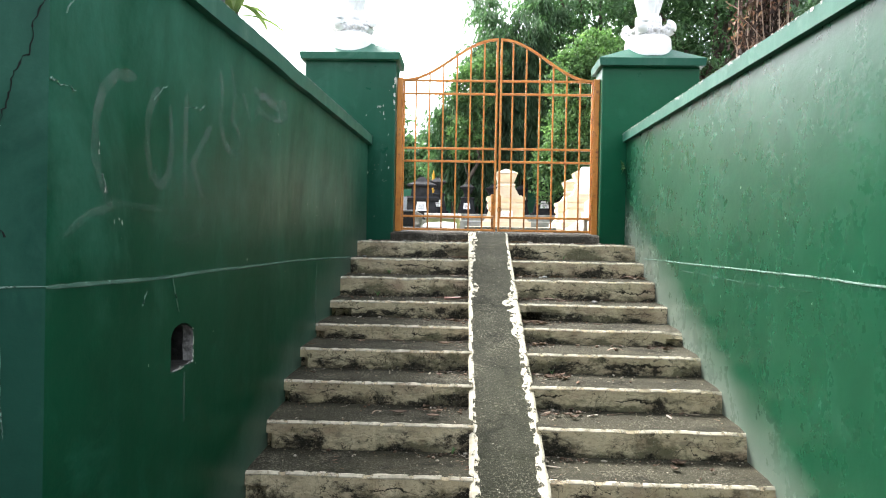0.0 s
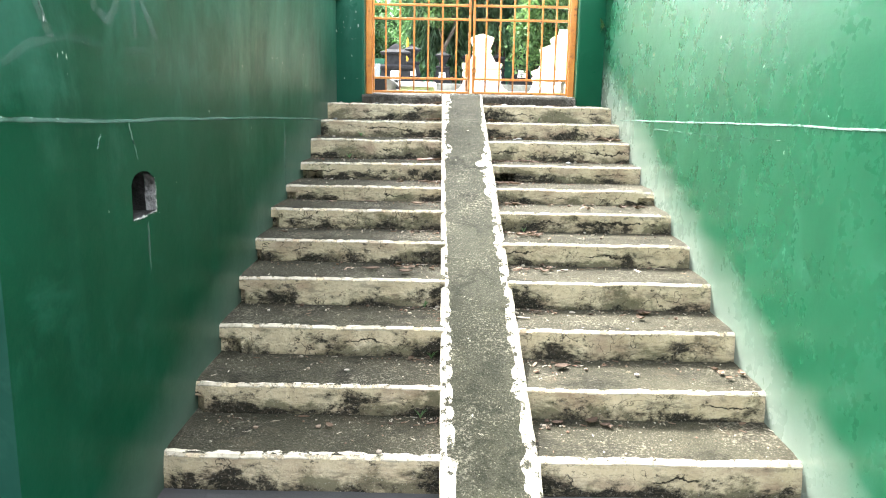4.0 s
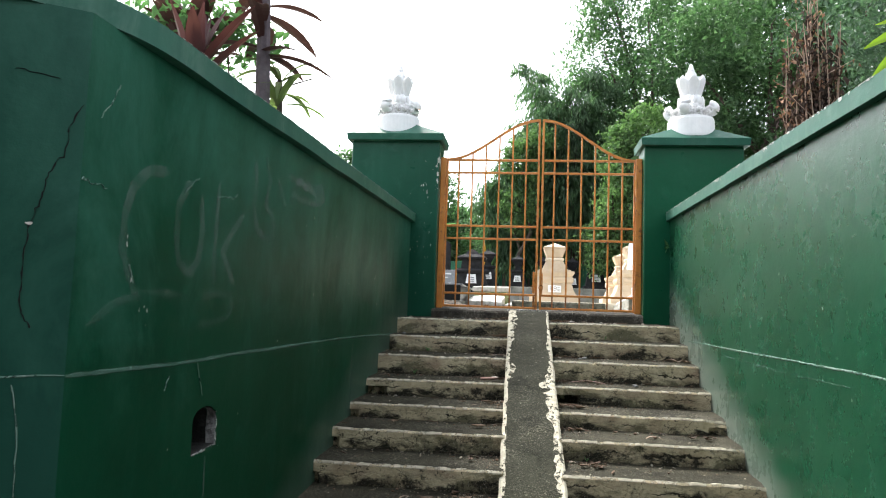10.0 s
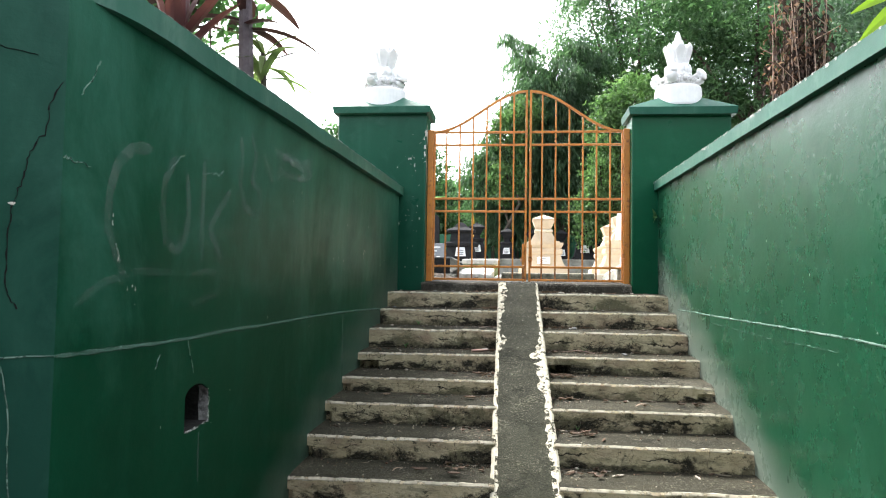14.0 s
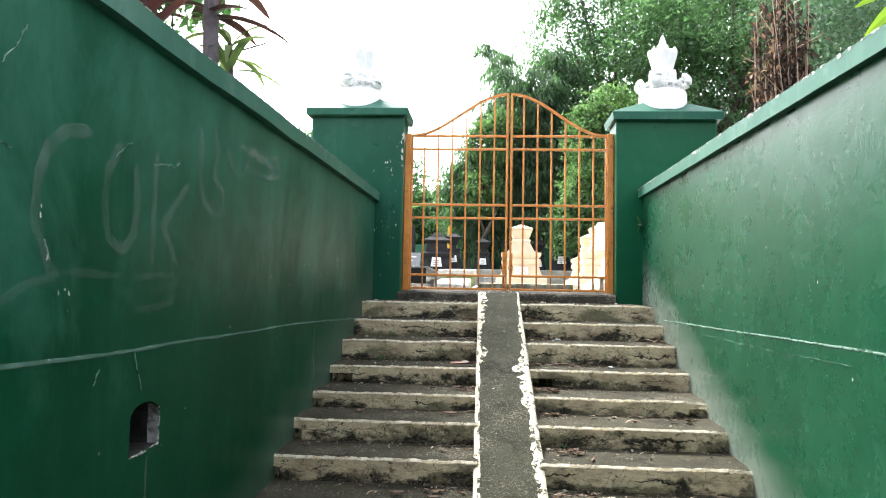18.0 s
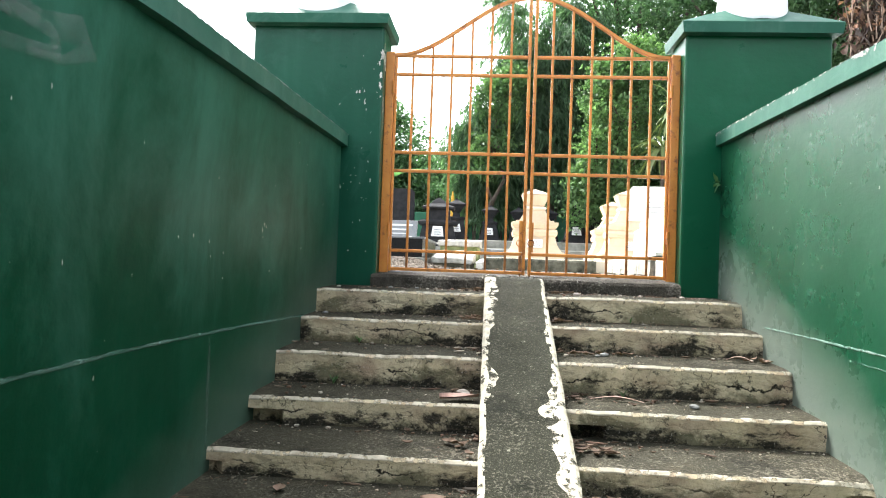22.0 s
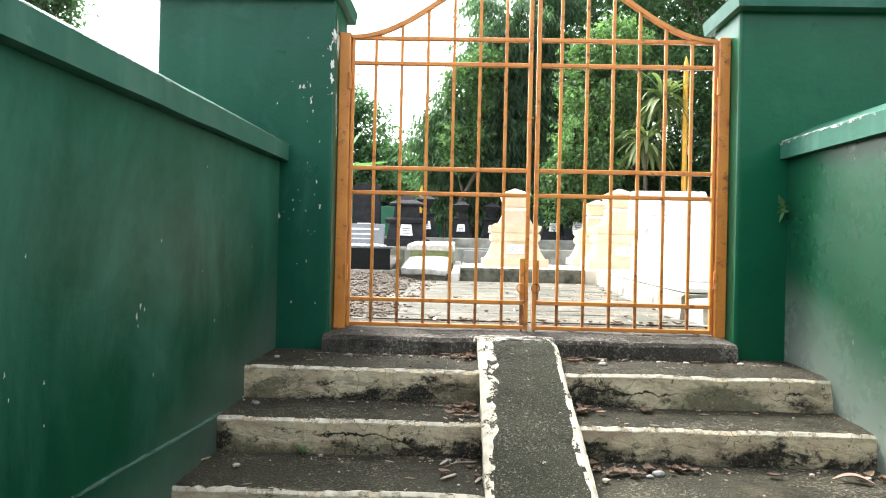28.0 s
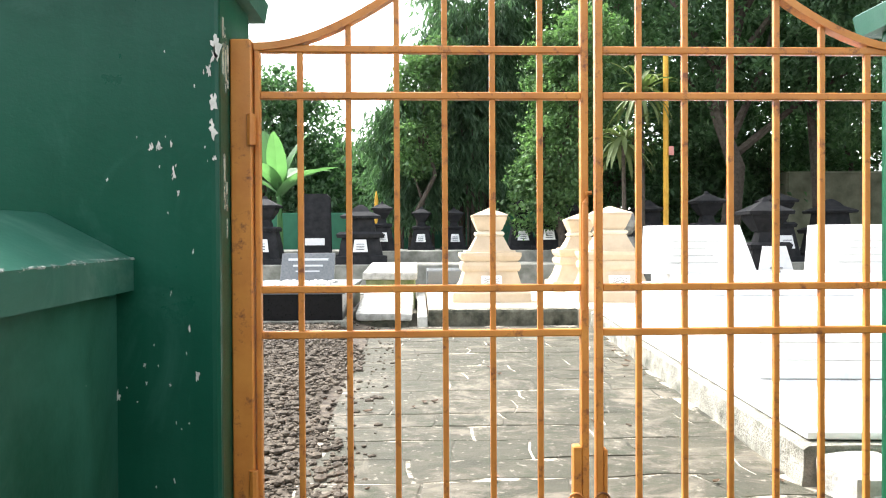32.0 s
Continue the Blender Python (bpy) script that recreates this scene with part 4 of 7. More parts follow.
def step(x0, x1, i, wall_side):
    """One half step: a dark tread, a cream riser with uneven worn edge, and a white painted nosing."""
    y0, z1 = EDGE_Y[i], EDGE_Z[i]
    z0 = EDGE_Z[i + 1] if i < 10 else LOW
    back = (EDGE_Y[i - 1] if i else -0.2) + 0.06
    b = bmesh.new()
    n = 88
    rows = []
    for k in range(n + 1):
        x = x0 + (x1 - x0) * k / n
        e = 0.008 * noise.noise((x * 2.2, i * 3.1, 0)) + 0.005 * noise.noise((x * 14, i * 3.1, 4))
        f = 0.005 * noise.noise((x * 3, i * 5.1, 9)) + 0.003 * noise.noise((x * 16, i, 2))
        near = abs(x - wall_side)
        worn = 0.05 * max(0, 1 - near / 0.09) * (0.5 + noise.noise((i * 1.7, wall_side, 2)))
        worn = max(0.0, worn) + crumble(x, i)
        rows.append([b.verts.new(p) for p in (
            (x, y0 + e + 0.012 + hollow(x, i), z0 - 0.03), (x, y0 + e + 0.004 + worn * 0.5 + hollow(x, i), z0 + (0.5 + 0.12 * noise.noise((x * 18, i, 8)) * (hollow(x, i) > 0)) * (z1 - z0)), (x, y0 + e + 0.003 + worn * 0.6, z0 + 0.56 * (z1 - z0)), (x, y0 + e + worn, z1 - 0.014 + f - worn * 0.4),
            (x, y0 + e + 0.012 + worn, z1 + f - worn * 0.3), (x, y0 + 0.12 + 0.3 * e, z1 + 0.004 + 0.5 * f), (x, back, z1 + 0.012 + 0.4 * f), (x, back, z0 - 0.03))])
    for a, c in zip(rows, rows[1:]):
        for k in range(8):
            face = b.faces.new((a[k], a[(k + 1) % 8], c[(k + 1) % 8], c[k]))
            face.material_index = 1 if k in (0, 1, 2, 3) else 0
    b.faces.new(rows[0][::-1])
    b.faces.new(rows[-1])
    ob = part("step", b, (TREAD, RISER), staircase)
    nb = bmesh.new()
    prev = None
    for k in range(n + 1):
        x = x0 + 0.004 + (x1 - x0 - 0.008) * k / n
        e = 0.008 * noise.noise((x * 2.2, i * 3.1, 0)) + 0.005 * noise.noise((x * 14, i * 3.1, 4))
        f = 0.005 * noise.noise((x * 3, i * 5.1, 9)) + 0.003 * noise.noise((x * 16, i, 2))
        worn = max(0.0, 0.05 * max(0, 1 - abs(x - wall_side) / 0.09) * (0.5 + noise.noise((i * 1.7, wall_side, 2)))) + crumble(x, i)
        w = 0.004 + 0.013 * noise.noise((x * 9, i * 2.3, 7)) + 0.012 * noise.noise((x * 31, i * 2.3, 17)) + 0.02 * max(0, i - 9)
        d = 0.002 + 0.006 * noise.noise((x * 8, i * 1.3, 3))
        cur = [nb.verts.new(p) for p in (
            (x, y0 + e + worn - 0.003, z1 - 0.012 + f - d - worn * 0.4), (x, y0 + e + worn - 0.003, z1 - 0.008 + f - worn * 0.4),
            (x, y0 + e + 0.008 + worn, z1 + 0.004 + f - worn * 0.3), (x, y0 + e + 0.012 + max(0.002, w) + worn, z1 + 0.003 + f - worn * 0.3))]
        if prev:
            for k2 in range(3):
                nb.faces.new((prev[k2], prev[k2 + 1], cur[k2 + 1], cur[k2]))
        prev = cur
    part("nosing", nb, NOSING, ob, "worn white painted step edge")
    return ob


for i in range(11):
    step(WL - 0.03, ramp_left(EDGE_Y[i]) + 0.02, i, WL)
    step(ramp_right(EDGE_Y[i]) - 0.02, WR + 0.01, i, WR)


def ramp_z(y):
    """Height of the push ramp's surface."""
    return min(1.862, 1.757 + 0.386 * (y + 0.66) + 0.012) if y > -5.2 else LOW


rb = bmesh.new()
rows = []
for k in range(91):
    y = -5.05 + 4.82 * k / 90
    z = max(LOW - 0.02, ramp_z(y)) + 0.006 * noise.noise((0, y * 4, 0))
    l = ramp_left(y) + 0.005 * noise.noise((1, y * 6, 0)) + 0.003 * noise.noise((1, y * 13, 0))
    r = ramp_right(y) + 0.006 * noise.noise((7, y * 5, 0)) + 0.004 * noise.noise((7, y * 12, 0))
    rows.append([rb.verts.new(p) for p in ((l, y, z - 0.3), (l, y, z - 0.008), (l + 0.012, y, z), (r - 0.012, y, z), (r, y, z - 0.01), (r, y, z - 0.3))])
for a, c in zip(rows, rows[1:]):
    for k in range(6):
        rb.faces.new((a[k], a[(k + 1) % 6], c[(k + 1) % 6], c[k]))
rb.faces.new(rows[0][::-1])
rb.faces.new(rows[-1])
ramp = part("push_ramp", rb, RAMP, staircase, "speckled concrete ramp strip with flaking white edges")
PAINT_LEFT = [(-5.0, 0.030), (-4.2, 0.024), (-3.4, 0.016), (-2.6, 0.007), (-1.86, 0.006), (-1.72, 0.040), (-1.62, 0.038), (-1.5, 0.009), (-1.25, 0.012), (-1.05, 0.026), (-0.75, 0.034), (-0.24, 0.040)]
PAINT_RIGHT = [(-5.0, 0.030), (-3.4, 0.022), (-2.72, 0.030), (-2.5, 0.012), (-2.35, 0.046), (-1.95, 0.052), (-1.66, 0.024), (-1.42, 0.006), (-1.2, 0.018), (-0.95, 0.006), (-0.24, 0.004)]
for side, base, paint in ((-1, ramp_left, PAINT_LEFT), (1, ramp_right, PAINT_RIGHT)):
    eb = bmesh.new()
    prev = None
    for k in range(361):
        y = -5.0 + 4.76 * k / 360
        z = ramp_z(y) + 0.006 * noise.noise((0, y * 4, 0))
        if side < 0:
            x = base(y) + 0.005 * noise.noise((1, y * 6, 0)) + 0.003 * noise.noise((1, y * 13, 0))
        else:
            x = base(y) + 0.006 * noise.noise((7, y * 5, 0)) + 0.004 * noise.noise((7, y * 12, 0))
        w = float(np.interp(y, [a for a, v in paint], [v for a, v in paint]))
        w = max(0.003, w * (1 + 0.7 * noise.noise((side, y * 6, 8)) + 0.5 * noise.noise((side, y * 15, 1))))
        cur = [eb.verts.new(p) for p in ((x + side * 0.003, y, z - 0.05 - 0.12 * abs(noise.noise((y * 4, side, 2)))), (x + side * 0.003, y, z - 0.008), (x - side * 0.012, y, z + 0.0035), (x - side * (0.012 + 0.55 * w), y, z + 0.0032), (x - side * (0.014 + 1.6 * w), y, z + 0.003))]
        if prev:
            for k2 in range(4):
                eb.faces.new((prev[k2], prev[k2 + 1], cur[k2 + 1], cur[k2])).material_index = k2 // 3
        prev = cur
    part("painted_edge", eb, (RAMP_EDGE, RAMP_LACE), ramp, "flaking white painted edge")

cap = bmesh.new()
ring = [(-0.30, -0.40), (-0.22, -0.44), (-0.12, -0.37), (0.0, -0.41), (0.09, -0.36), (0.105, -0.26), (0.03, -0.235), (-0.12, -0.23), (-0.27, -0.24), (-0.31, -0.31)]
lo = [cap.verts.new((x, y, ramp_z(y) - 0.01)) for x, y in ring]
hi = [cap.verts.new((x * 0.97 - 0.002, y * 0.985, max(ramp_z(y), 1.845) + 0.012)) for x, y in ring]
for k in range(len(ring)):
    cap.faces.new((lo[k], lo[(k + 1) % len(ring)], hi[(k + 1) % len(ring)], hi[k]))
cap.faces.new(hi)
part("ramp_lip", cap, broken_paint("pale_cement_patch", (0.14, 0.135, 0.11), (0.40, 0.38, 0.33), 20, 0.44, 0.54, 0.9), ramp, "pale cement lip at the ramp head")

tb = bmesh.new()
rows = []
for k in range(61):
    x = -1.085 + 2.115 * k / 60
    e, f = 0.016 * noise.noise((x * 4, 1, 0)) + 0.014 * noise.noise((x * 17, 1, 0)), 0.010 * noise.noise((x * 5, 2, 0))
    rows.append([tb.verts.new(p) for p in ((x, -0.245 + e, 1.74), (x, -0.238 + e, 1.835 + f), (x, -0.222 + e, 1.855 + f), (x, 0.285, 1.8945 + 0.3 * f), (x, 0.285, 1.74))])
for a, c in zip(rows, rows[1:]):
    for k in range(5):
        tb.faces.new((a[k], a[(k + 1) % 5], c[(k + 1) % 5], c[k]))
tb.faces.new(rows[0][::-1])
tb.faces.new(rows[-1])
thing("threshold", "low dirty concrete threshold under the gate", "threshold", tb, tread_concrete("threshold_concrete", (0.023, 0.021, 0.016), (0.082, 0.073, 0.058), (0.20, 0.185, 0.155), flake=(0.52, 0.50, 0.43)), kind="structure")


# ---- gate pillars ----
def pillar(name, label, x0, x1, y0=-0.145, y1=0.24, top=3.52, lip=0.075, paint=GREEN_PILLAR):
    p = thing(name, label, "pillar", at=((x0 + x1) / 2, (y0 + y1) / 2, 1.72), kind="structure")
    hx, hy = (x1 - x0) / 2, (y1 - y0) / 2
    b = box(-hx, hx, -hy, hy, 0, top - 1.72 + 0.01, 0.022, seg=3)
    part("pillar_body", b, paint, p)
    h = top - 1.72
    c = loft([(h, hx + 0.012, hy + 0.03), (h + 0.004, hx + 0.034, hy + 0.072), (h + lip - 0.006, hx + 0.044, hy + 0.08),
              (h + lip, hx + 0.038, hy + 0.074), (h + lip + 0.20, 0.03, 0.012)])
    part("pillar_cap", c, GREEN_CAP, p, "sloped green pillar cap")
    return p


pillar_left = pillar("gate_pillar_left", "square green plastered gate pillar with flaking white chips", -2.02, -1.068, top=3.622, lip=0.076)
pillar_right = pillar("gate_pillar_right", "square dark green plastered gate pillar", 1.045, 2.03, top=3.583, lip=0.082, paint=GREEN_PILLAR_DARK)


def finial(x, base, label):
    """White cement lotus crown on a drum that is bedded on the sloping pillar cap."""
    f = thing("finial", label, "ornament", at=(x, 0.045, base), group="gate pillar finials")
    smooth_by = [(0, 0.236, 0.236), (0.02, 0.240, 0.240), (0.19, 0.234, 0.234), (0.215, 0.226, 0.226), (0.226, 0.20, 0.20)]
    part("drum", loft(smooth_by, 40), WHITE_STONE, f)
    b = loft([(0.21, 0.19, 0.19), (0.24, 0.212, 0.212), (0.252, 0.196, 0.196), (0.272, 0.206, 0.206), (0.30, 0.176, 0.176), (0.325, 0.168, 0.168), (0.345, 0.14, 0.14)], 56)
    for v in b.verts:
        r = 1 + 0.09 * noise.noise(v.co * 30) + 0.05 * noise.noise(v.co * 60)
        v.co.x, v.co.y = v.co.x * r, v.co.y * r
    smooth(part("carved_collar", b, WORN_STONE, f, "carved foliage band darkened with grime"))
    for k in range(4):
        a = radians(-28 + 90 * k)
        out, side = Vector((math.cos(a), math.sin(a), 0)), Vector((-math.sin(a), math.cos(a), 0))
        pts, rad = [], []
        for j in range(26):
            u = j / 25
            w = 2.5 * math.pi * u
            q = 0.060 * (1 - 0.72 * u)
            pts.append(out * (0.205 + q * math.sin(w)) + Vector((0, 0, 0.305 + q * math.cos(w))))
            rad.append(0.034 * (1 - 0.35 * u))
        c = tube(pts, rad, 10)
        for v in c.verts:
            d = v.co.dot(side)
            v.co += side * d * 0.9
        smooth(part("scroll", c, WHITE_STONE, f))
        for m in (-1, 1):
            g = bmesh.new()
            bmesh.ops.create_icosphere(g, subdivisions=2, radius=0.026)
            t = a + radians(45) + m * 0.16
            for v in g.verts:
                v.co = Vector((v.co.x + 0.195 * math.cos(t), v.co.y + 0.195 * math.sin(t), v.co.z * 1.2 + 0.275))
            smooth(part("carved_bead", g, WORN_STONE, f))
    part("waist", loft([(0.335, 0.135, 0.135), (0.355, 0.14, 0.14), (0.37, 0.128, 0.128), (0.42, 0.112, 0.112), (0.47, 0.098, 0.098)], 32), WHITE_STONE, f)
    for k in range(12):
        a = 2 * math.pi * k / 12
        q = loft([(0.36, 0.030, 0.016), (0.41, 0.033, 0.018), (0.445, 0.018, 0.012), (0.455, 0.004, 0.004)], 8)
        for v in q.verts:
            x0, y0 = v.co.x, v.co.y + 0.124 - 0.05 * (v.co.z - 0.36)
            v.co = Vector((math.cos(a) * y0 - math.sin(a) * x0, math.sin(a) * y0 + math.cos(a) * x0, v.co.z))
        smooth(part("waist_leaf", q, WHITE_STONE, f))
    for k in range(7):
        a = 2 * math.pi * k / 7 - 0.5 * math.pi
        b, rows = bmesh.new(), []
        c, sn = math.cos(a), math.sin(a)
        for j in range(13):
            u = j / 12
            r = 0.062 + 0.058 * u ** 1.2 - 0.9 * max(0, u - 0.8) ** 2
            w = 0.030 + 0.034 * math.sin(math.pi * min(1, 0.68 * u)) - 0.9 * max(0, u - 0.74) ** 2
            groove = 0.016 * math.sin(math.pi * min(1, 1.1 * u))
            row = []
            for q, dr in ((-1, -0.004), (-0.8, 0.026), (-0.5, 0.040), (-0.25, 0.040 - groove), (0, 0.042), (0.25, 0.040 - groove), (0.5, 0.040), (0.8, 0.026), (1, -0.004), (0, -0.04)):
                row.append(b.verts.new(((r + dr) * c - q * w * sn, (r + dr) * sn + q * w * c, 0.45 + 0.235 * u - 0.03 * q * q * u)))
            rows.append(row)
        for lo, hi in zip(rows, rows[1:]):
            for j in range(10):
                b.faces.new((lo[j], lo[(j + 1) % 10], hi[(j + 1) % 10], hi[j]))
        b.faces.new(rows[0][::-1])
        b.faces.new(rows[-1])
        smooth(part("petal", b, WHITE_STONE, f))
    part("bud", loft([(0.46, 0.06, 0.06), (0.64, 0.07, 0.07), (0.68, 0.055, 0.055), (0.695, 0.058, 0.058), (0.72, 0.050, 0.050), (0.735, 0.034, 0.034), (0.75, 0.036, 0.036), (0.77, 0.027, 0.027), (0.80, 0.020, 0.020), (0.825, 0.005, 0.005)], 20), WHITE_STONE, f)


finial(-1.56, 3.705, "white cement lotus crown finial on a green pillar")
finial(1.545, 3.695, "white cement lotus crown finial with grimy scrolls")


# ---- gate ----
RAILS = [1.895, 2.03, 2.612, 2.747, 3.32, 3.457]


def arch_z(u):
    """Height of the gate's curved top at distance u (0 centre, 1 post)."""
    return 3.462 + 0.43 * 0.5 * (1 + math.cos(math.pi * u))


def leaf(side):
    name = "orange painted steel gate leaf with upright bars and curved top"
    g = thing("gate_leaf", name, "gate", at=(0, 0, 0), group="gate leaves")
    xi, xo = (-0.012, -1.0) if side < 0 else (0.010, 0.978)
    s = -1 if side < 0 else 1

    def bar(name, xa, xb, za, zb, hy, y=0.0):
        part(name, box(min(xa, xb), max(xa, xb), y - hy, y + hy, za, zb, 0.003), ORANGE, g)

    bar("stile", xi, xi + s * 0.022, 1.88, arch_z(0) - 0.01, 0.016)
    bar("stile", xo, xo - s * 0.016, 1.88, 3.47, 0.014)
    for z in RAILS:
        bar("rail", xi + s * 0.022, xo - s * 0.016, z - 0.011, z + 0.011, 0.012)
    n = 6
    for k in range(n):
        x = (-0.868 + 0.1425 * k) if side < 0 else (0.846 - 0.1405 * k)
        top = arch_z(abs(x) / 1.0)
        part("bar", box(x - 0.0085, x + 0.0085, -0.0085, 0.0085, RAILS[1], top, 0.002), ORANGE, g)
        # browner bar feet between the two lowest rails
        part("bar_foot", box(x - 0.008, x + 0.008, -0.008, 0.008, RAILS[0], RAILS[1], 0.002), ORANGE_BROWN, g, "brown mottled foot of the bar")
    pts = [(xi + (xo - xi) * k / 28, 0, arch_z(k / 28)) for k in range(29)]
    b = bmesh.new()
    prev = None
    for i, p in enumerate(pts):
        q0, q1 = Vector(pts[max(0, i - 1)]), Vector(pts[min(28, i + 1)])
        t = (q1 - q0).normalized()
        nn = Vector((-t.z, 0, t.x)) * 0.011
        p = Vector(p)
        cur = [b.verts.new(p + v) for v in (nn + Vector((0, -0.018, 0)), nn + Vector((0, 0.018, 0)), -nn + Vector((0, 0.018, 0)), -nn + Vector((0, -0.018, 0)))]
        if prev:
            for k in range(4):
                b.faces.new((prev[k], prev[(k + 1) % 4], cur[(k + 1) % 4], cur[k]))
        else:
            b.faces.new(cur)
        prev = cur
    b.faces.new(prev[::-1])
    part("arched_bar", b, ORANGE, g)
    return g


leaf_left, leaf_right = leaf(-1), leaf(1)
part("bolt_housing", box(-0.060, -0.035, -0.022, 0.016, 2.045, 2.272, 0.004), ORANGE, leaf_left, "flat orange lock plate")
part("bolt_rod", box(-0.058, -0.036, -0.012, 0.012, 1.908, 2.018, 0.003), ORANGE_BROWN, leaf_left, "rust-brown drop bolt")
part("bolt_foot", loft([(1.868, 0.006, 0.006, -0.047, 0), (1.886, 0.006, 0.006, -0.047, 0)], 8), ORANGE_BROWN, leaf_left)
part("bolt_housing", box(0.033, 0.043, -0.02, 0.014, 2.045, 2.262, 0.003), ORANGE, leaf_right, "narrow orange lock plate")
part("bolt_foot", loft([(1.868, 0.006, 0.006, 0.022, 0), (1.886, 0.006, 0.006, 0.022, 0)], 8), ORANGE_BROWN, leaf_right)
part("ring_pull", tube([(0.026 + 0.022 * math.cos(a), -0.026, 2.11 + 0.024 * math.sin(a)) for a in [k * math.pi / 8 for k in range(17)]], 0.0035), ORANGE_BROWN, leaf_right)
part("latch_rod", tube([(-0.026, -0.026, 2.68), (-0.026, -0.026, 3.0), (-0.018, -0.024, 3.03), (-0.006, -0.02, 3.03)], 0.007), ORANGE, leaf_left)
part("ring_pull", tube([(-0.054 + 0.022 * math.cos(a), -0.026, 2.11 + 0.024 * math.sin(a)) for a in [k * math.pi / 8 for k in range(17)]], 0.004), ORANGE, leaf_left)
for x0, x1 in ((-1.066, -1.004), (0.982, 1.043)):
    gp = thing("gate_post", "orange painted steel gate post fixed to a pillar", "post", at=((x0 + x1) / 2, 0, 1.85), group="gate posts")
    part("post_tube", box(-(x1 - x0) / 2, (x1 - x0) / 2, -0.032, 0.03, 0, 1.63, 0.004), ORANGE, gp)
    for z in (0.28, 1.32):
        part("hinge", loft([(z, 0.013, 0.013, math.copysign(0.03, -x0), -0.034), (z + 0.09, 0.013, 0.013, math.copysign(0.03, -x0), -0.034)], 8), ORANGE, gp)

for k in range(34):
    x, z = random.uniform(-1.40, -1.08), random.choice((random.uniform(2.0, 3.5), random.gauss(3.12, 0.06), random.gauss(2.5, 0.08)))
    chip(pillar_left, (x - pillar_left.location.x, -0.145 - pillar_left.location.y, z - 1.72), (0, -1, 0), random.uniform(0.0025, 0.006), k + 300)
for k, (x, z, s) in enumerate([(-1.073, 3.43, 0.03), (-1.078, 3.40, 0.02), (-1.082, 3.277, 0.025), (-1.083, 3.20, 0.025), (-1.092, 3.366, 0.016), (-1.079, 3.12, 0.012), (-1.249, 3.15, 0.012), (-1.23, 3.155, 0.01),
                               (-1.191, 3.082, 0.013), (-1.196, 3.16, 0.008), (-1.37, 3.06, 0.007), (-1.132, 2.52, 0.012), (-1.347, 2.467, 0.015), (-1.273, 2.551, 0.008), (-1.179, 3.023, 0.007), (-1.139, 2.865, 0.008), (-1.2, 2.75, 0.008), (-1.15, 2.65, 0.007)]):
    chip(pillar_left, (x - pillar_left.location.x, -0.145 - pillar_left.location.y, z - 1.72), (0, -1, 0), s, k + 80)
for k, (y, z, s) in enumerate([(0.10, 3.30, 0.02), (0.12, 2.6, 0.02), (0.09, 2.45, 0.025), (0.15, 2.3, 0.02), (0.2, 2.9, 0.015)]):
    chip(pillar_right, (1.045 - pillar_right.location.x, y - 0.01, z - 1.72), (-1, 0, 0), s, k + 120)

# drips of white paint down the gate side of the left pillar
for y, z0, z1, w in ((-0.10, 3.52, 3.36, 0.006), (-0.075, 3.50, 3.31, 0.008), (-0.05, 3.46, 3.33, 0.006), (-0.095, 3.14, 2.98, 0.005), (-0.07, 3.06, 2.90, 0.005)):
    pts = [(-1.068 - pillar_left.location.x, y - pillar_left.location.y + 0.006 * noise.noise((k, y * 30, 2)), z0 + (z1 - z0) * k / 9 - 1.72) for k in range(10)]
    part("paint_drip", ribbon(pts, w, (1, 0, 0), closed_jit=0.8), NOSING, pillar_left, "white paint drip")

# ---- graveyard behind the gate ----
def stack(name, label, category, levels, mat, at, group="", turn=0.0, caps=()):
    """A stepped tomb: each level is (part name, rings, material or None)."""
    t = thing(name, label, category, at=at, group=group, turn=turn)
    for pname, rings, m in levels:
        part(pname, loft(rings), m or mat, t)
    return t


MOSS_BLACK = plain("mossy_blackened_cement", (0.018, 0.020, 0.012), (0.16, 0.155, 0.115), 8, 0.95, 0.7, 0.012)
PLAT = 2.095
platform = thing("tomb_platform", "low cream tiled platform with blackened front edge", "platform", box(-0.39, 3.0, 6.22, 11.0, 1.80, PLAT - 0.006, 0.006), CREAM_PALE)
eb = bmesh.new()
rows = []
for k in range(61):
    x = -0.40 + 1.75 * k / 60
    e, f = 0.016 * noise.noise((x * 5, 61, 0)) + 0.008 * noise.noise((x * 19, 61, 0)), 0.008 * noise.noise((x * 7, 62, 0))
    rows.append([eb.verts.new(p) for p in ((x, 6.19 + e, 1.80), (x, 6.185 + e, 2.055 + f), (x, 6.20 + e, 2.085 + f), (x, 6.27, PLAT - 0.002))])
for a, c in zip(rows, rows[1:]):
    for k in range(3):
        eb.faces.new((a[k], a[k + 1], c[k + 1], c[k]))
part("front_edge", eb, MOSS_BLACK, platform, "blackened mossy cement edge")
for i in range(7):
    for j in range(8):
        part("tile", box(-0.37 + 0.45 * i, 0.073 + 0.45 * i, 6.28 + 0.45 * j, 6.722 + 0.45 * j, PLAT - 0.004, PLAT + 0.006, 0.003), CREAM_PALE, platform)


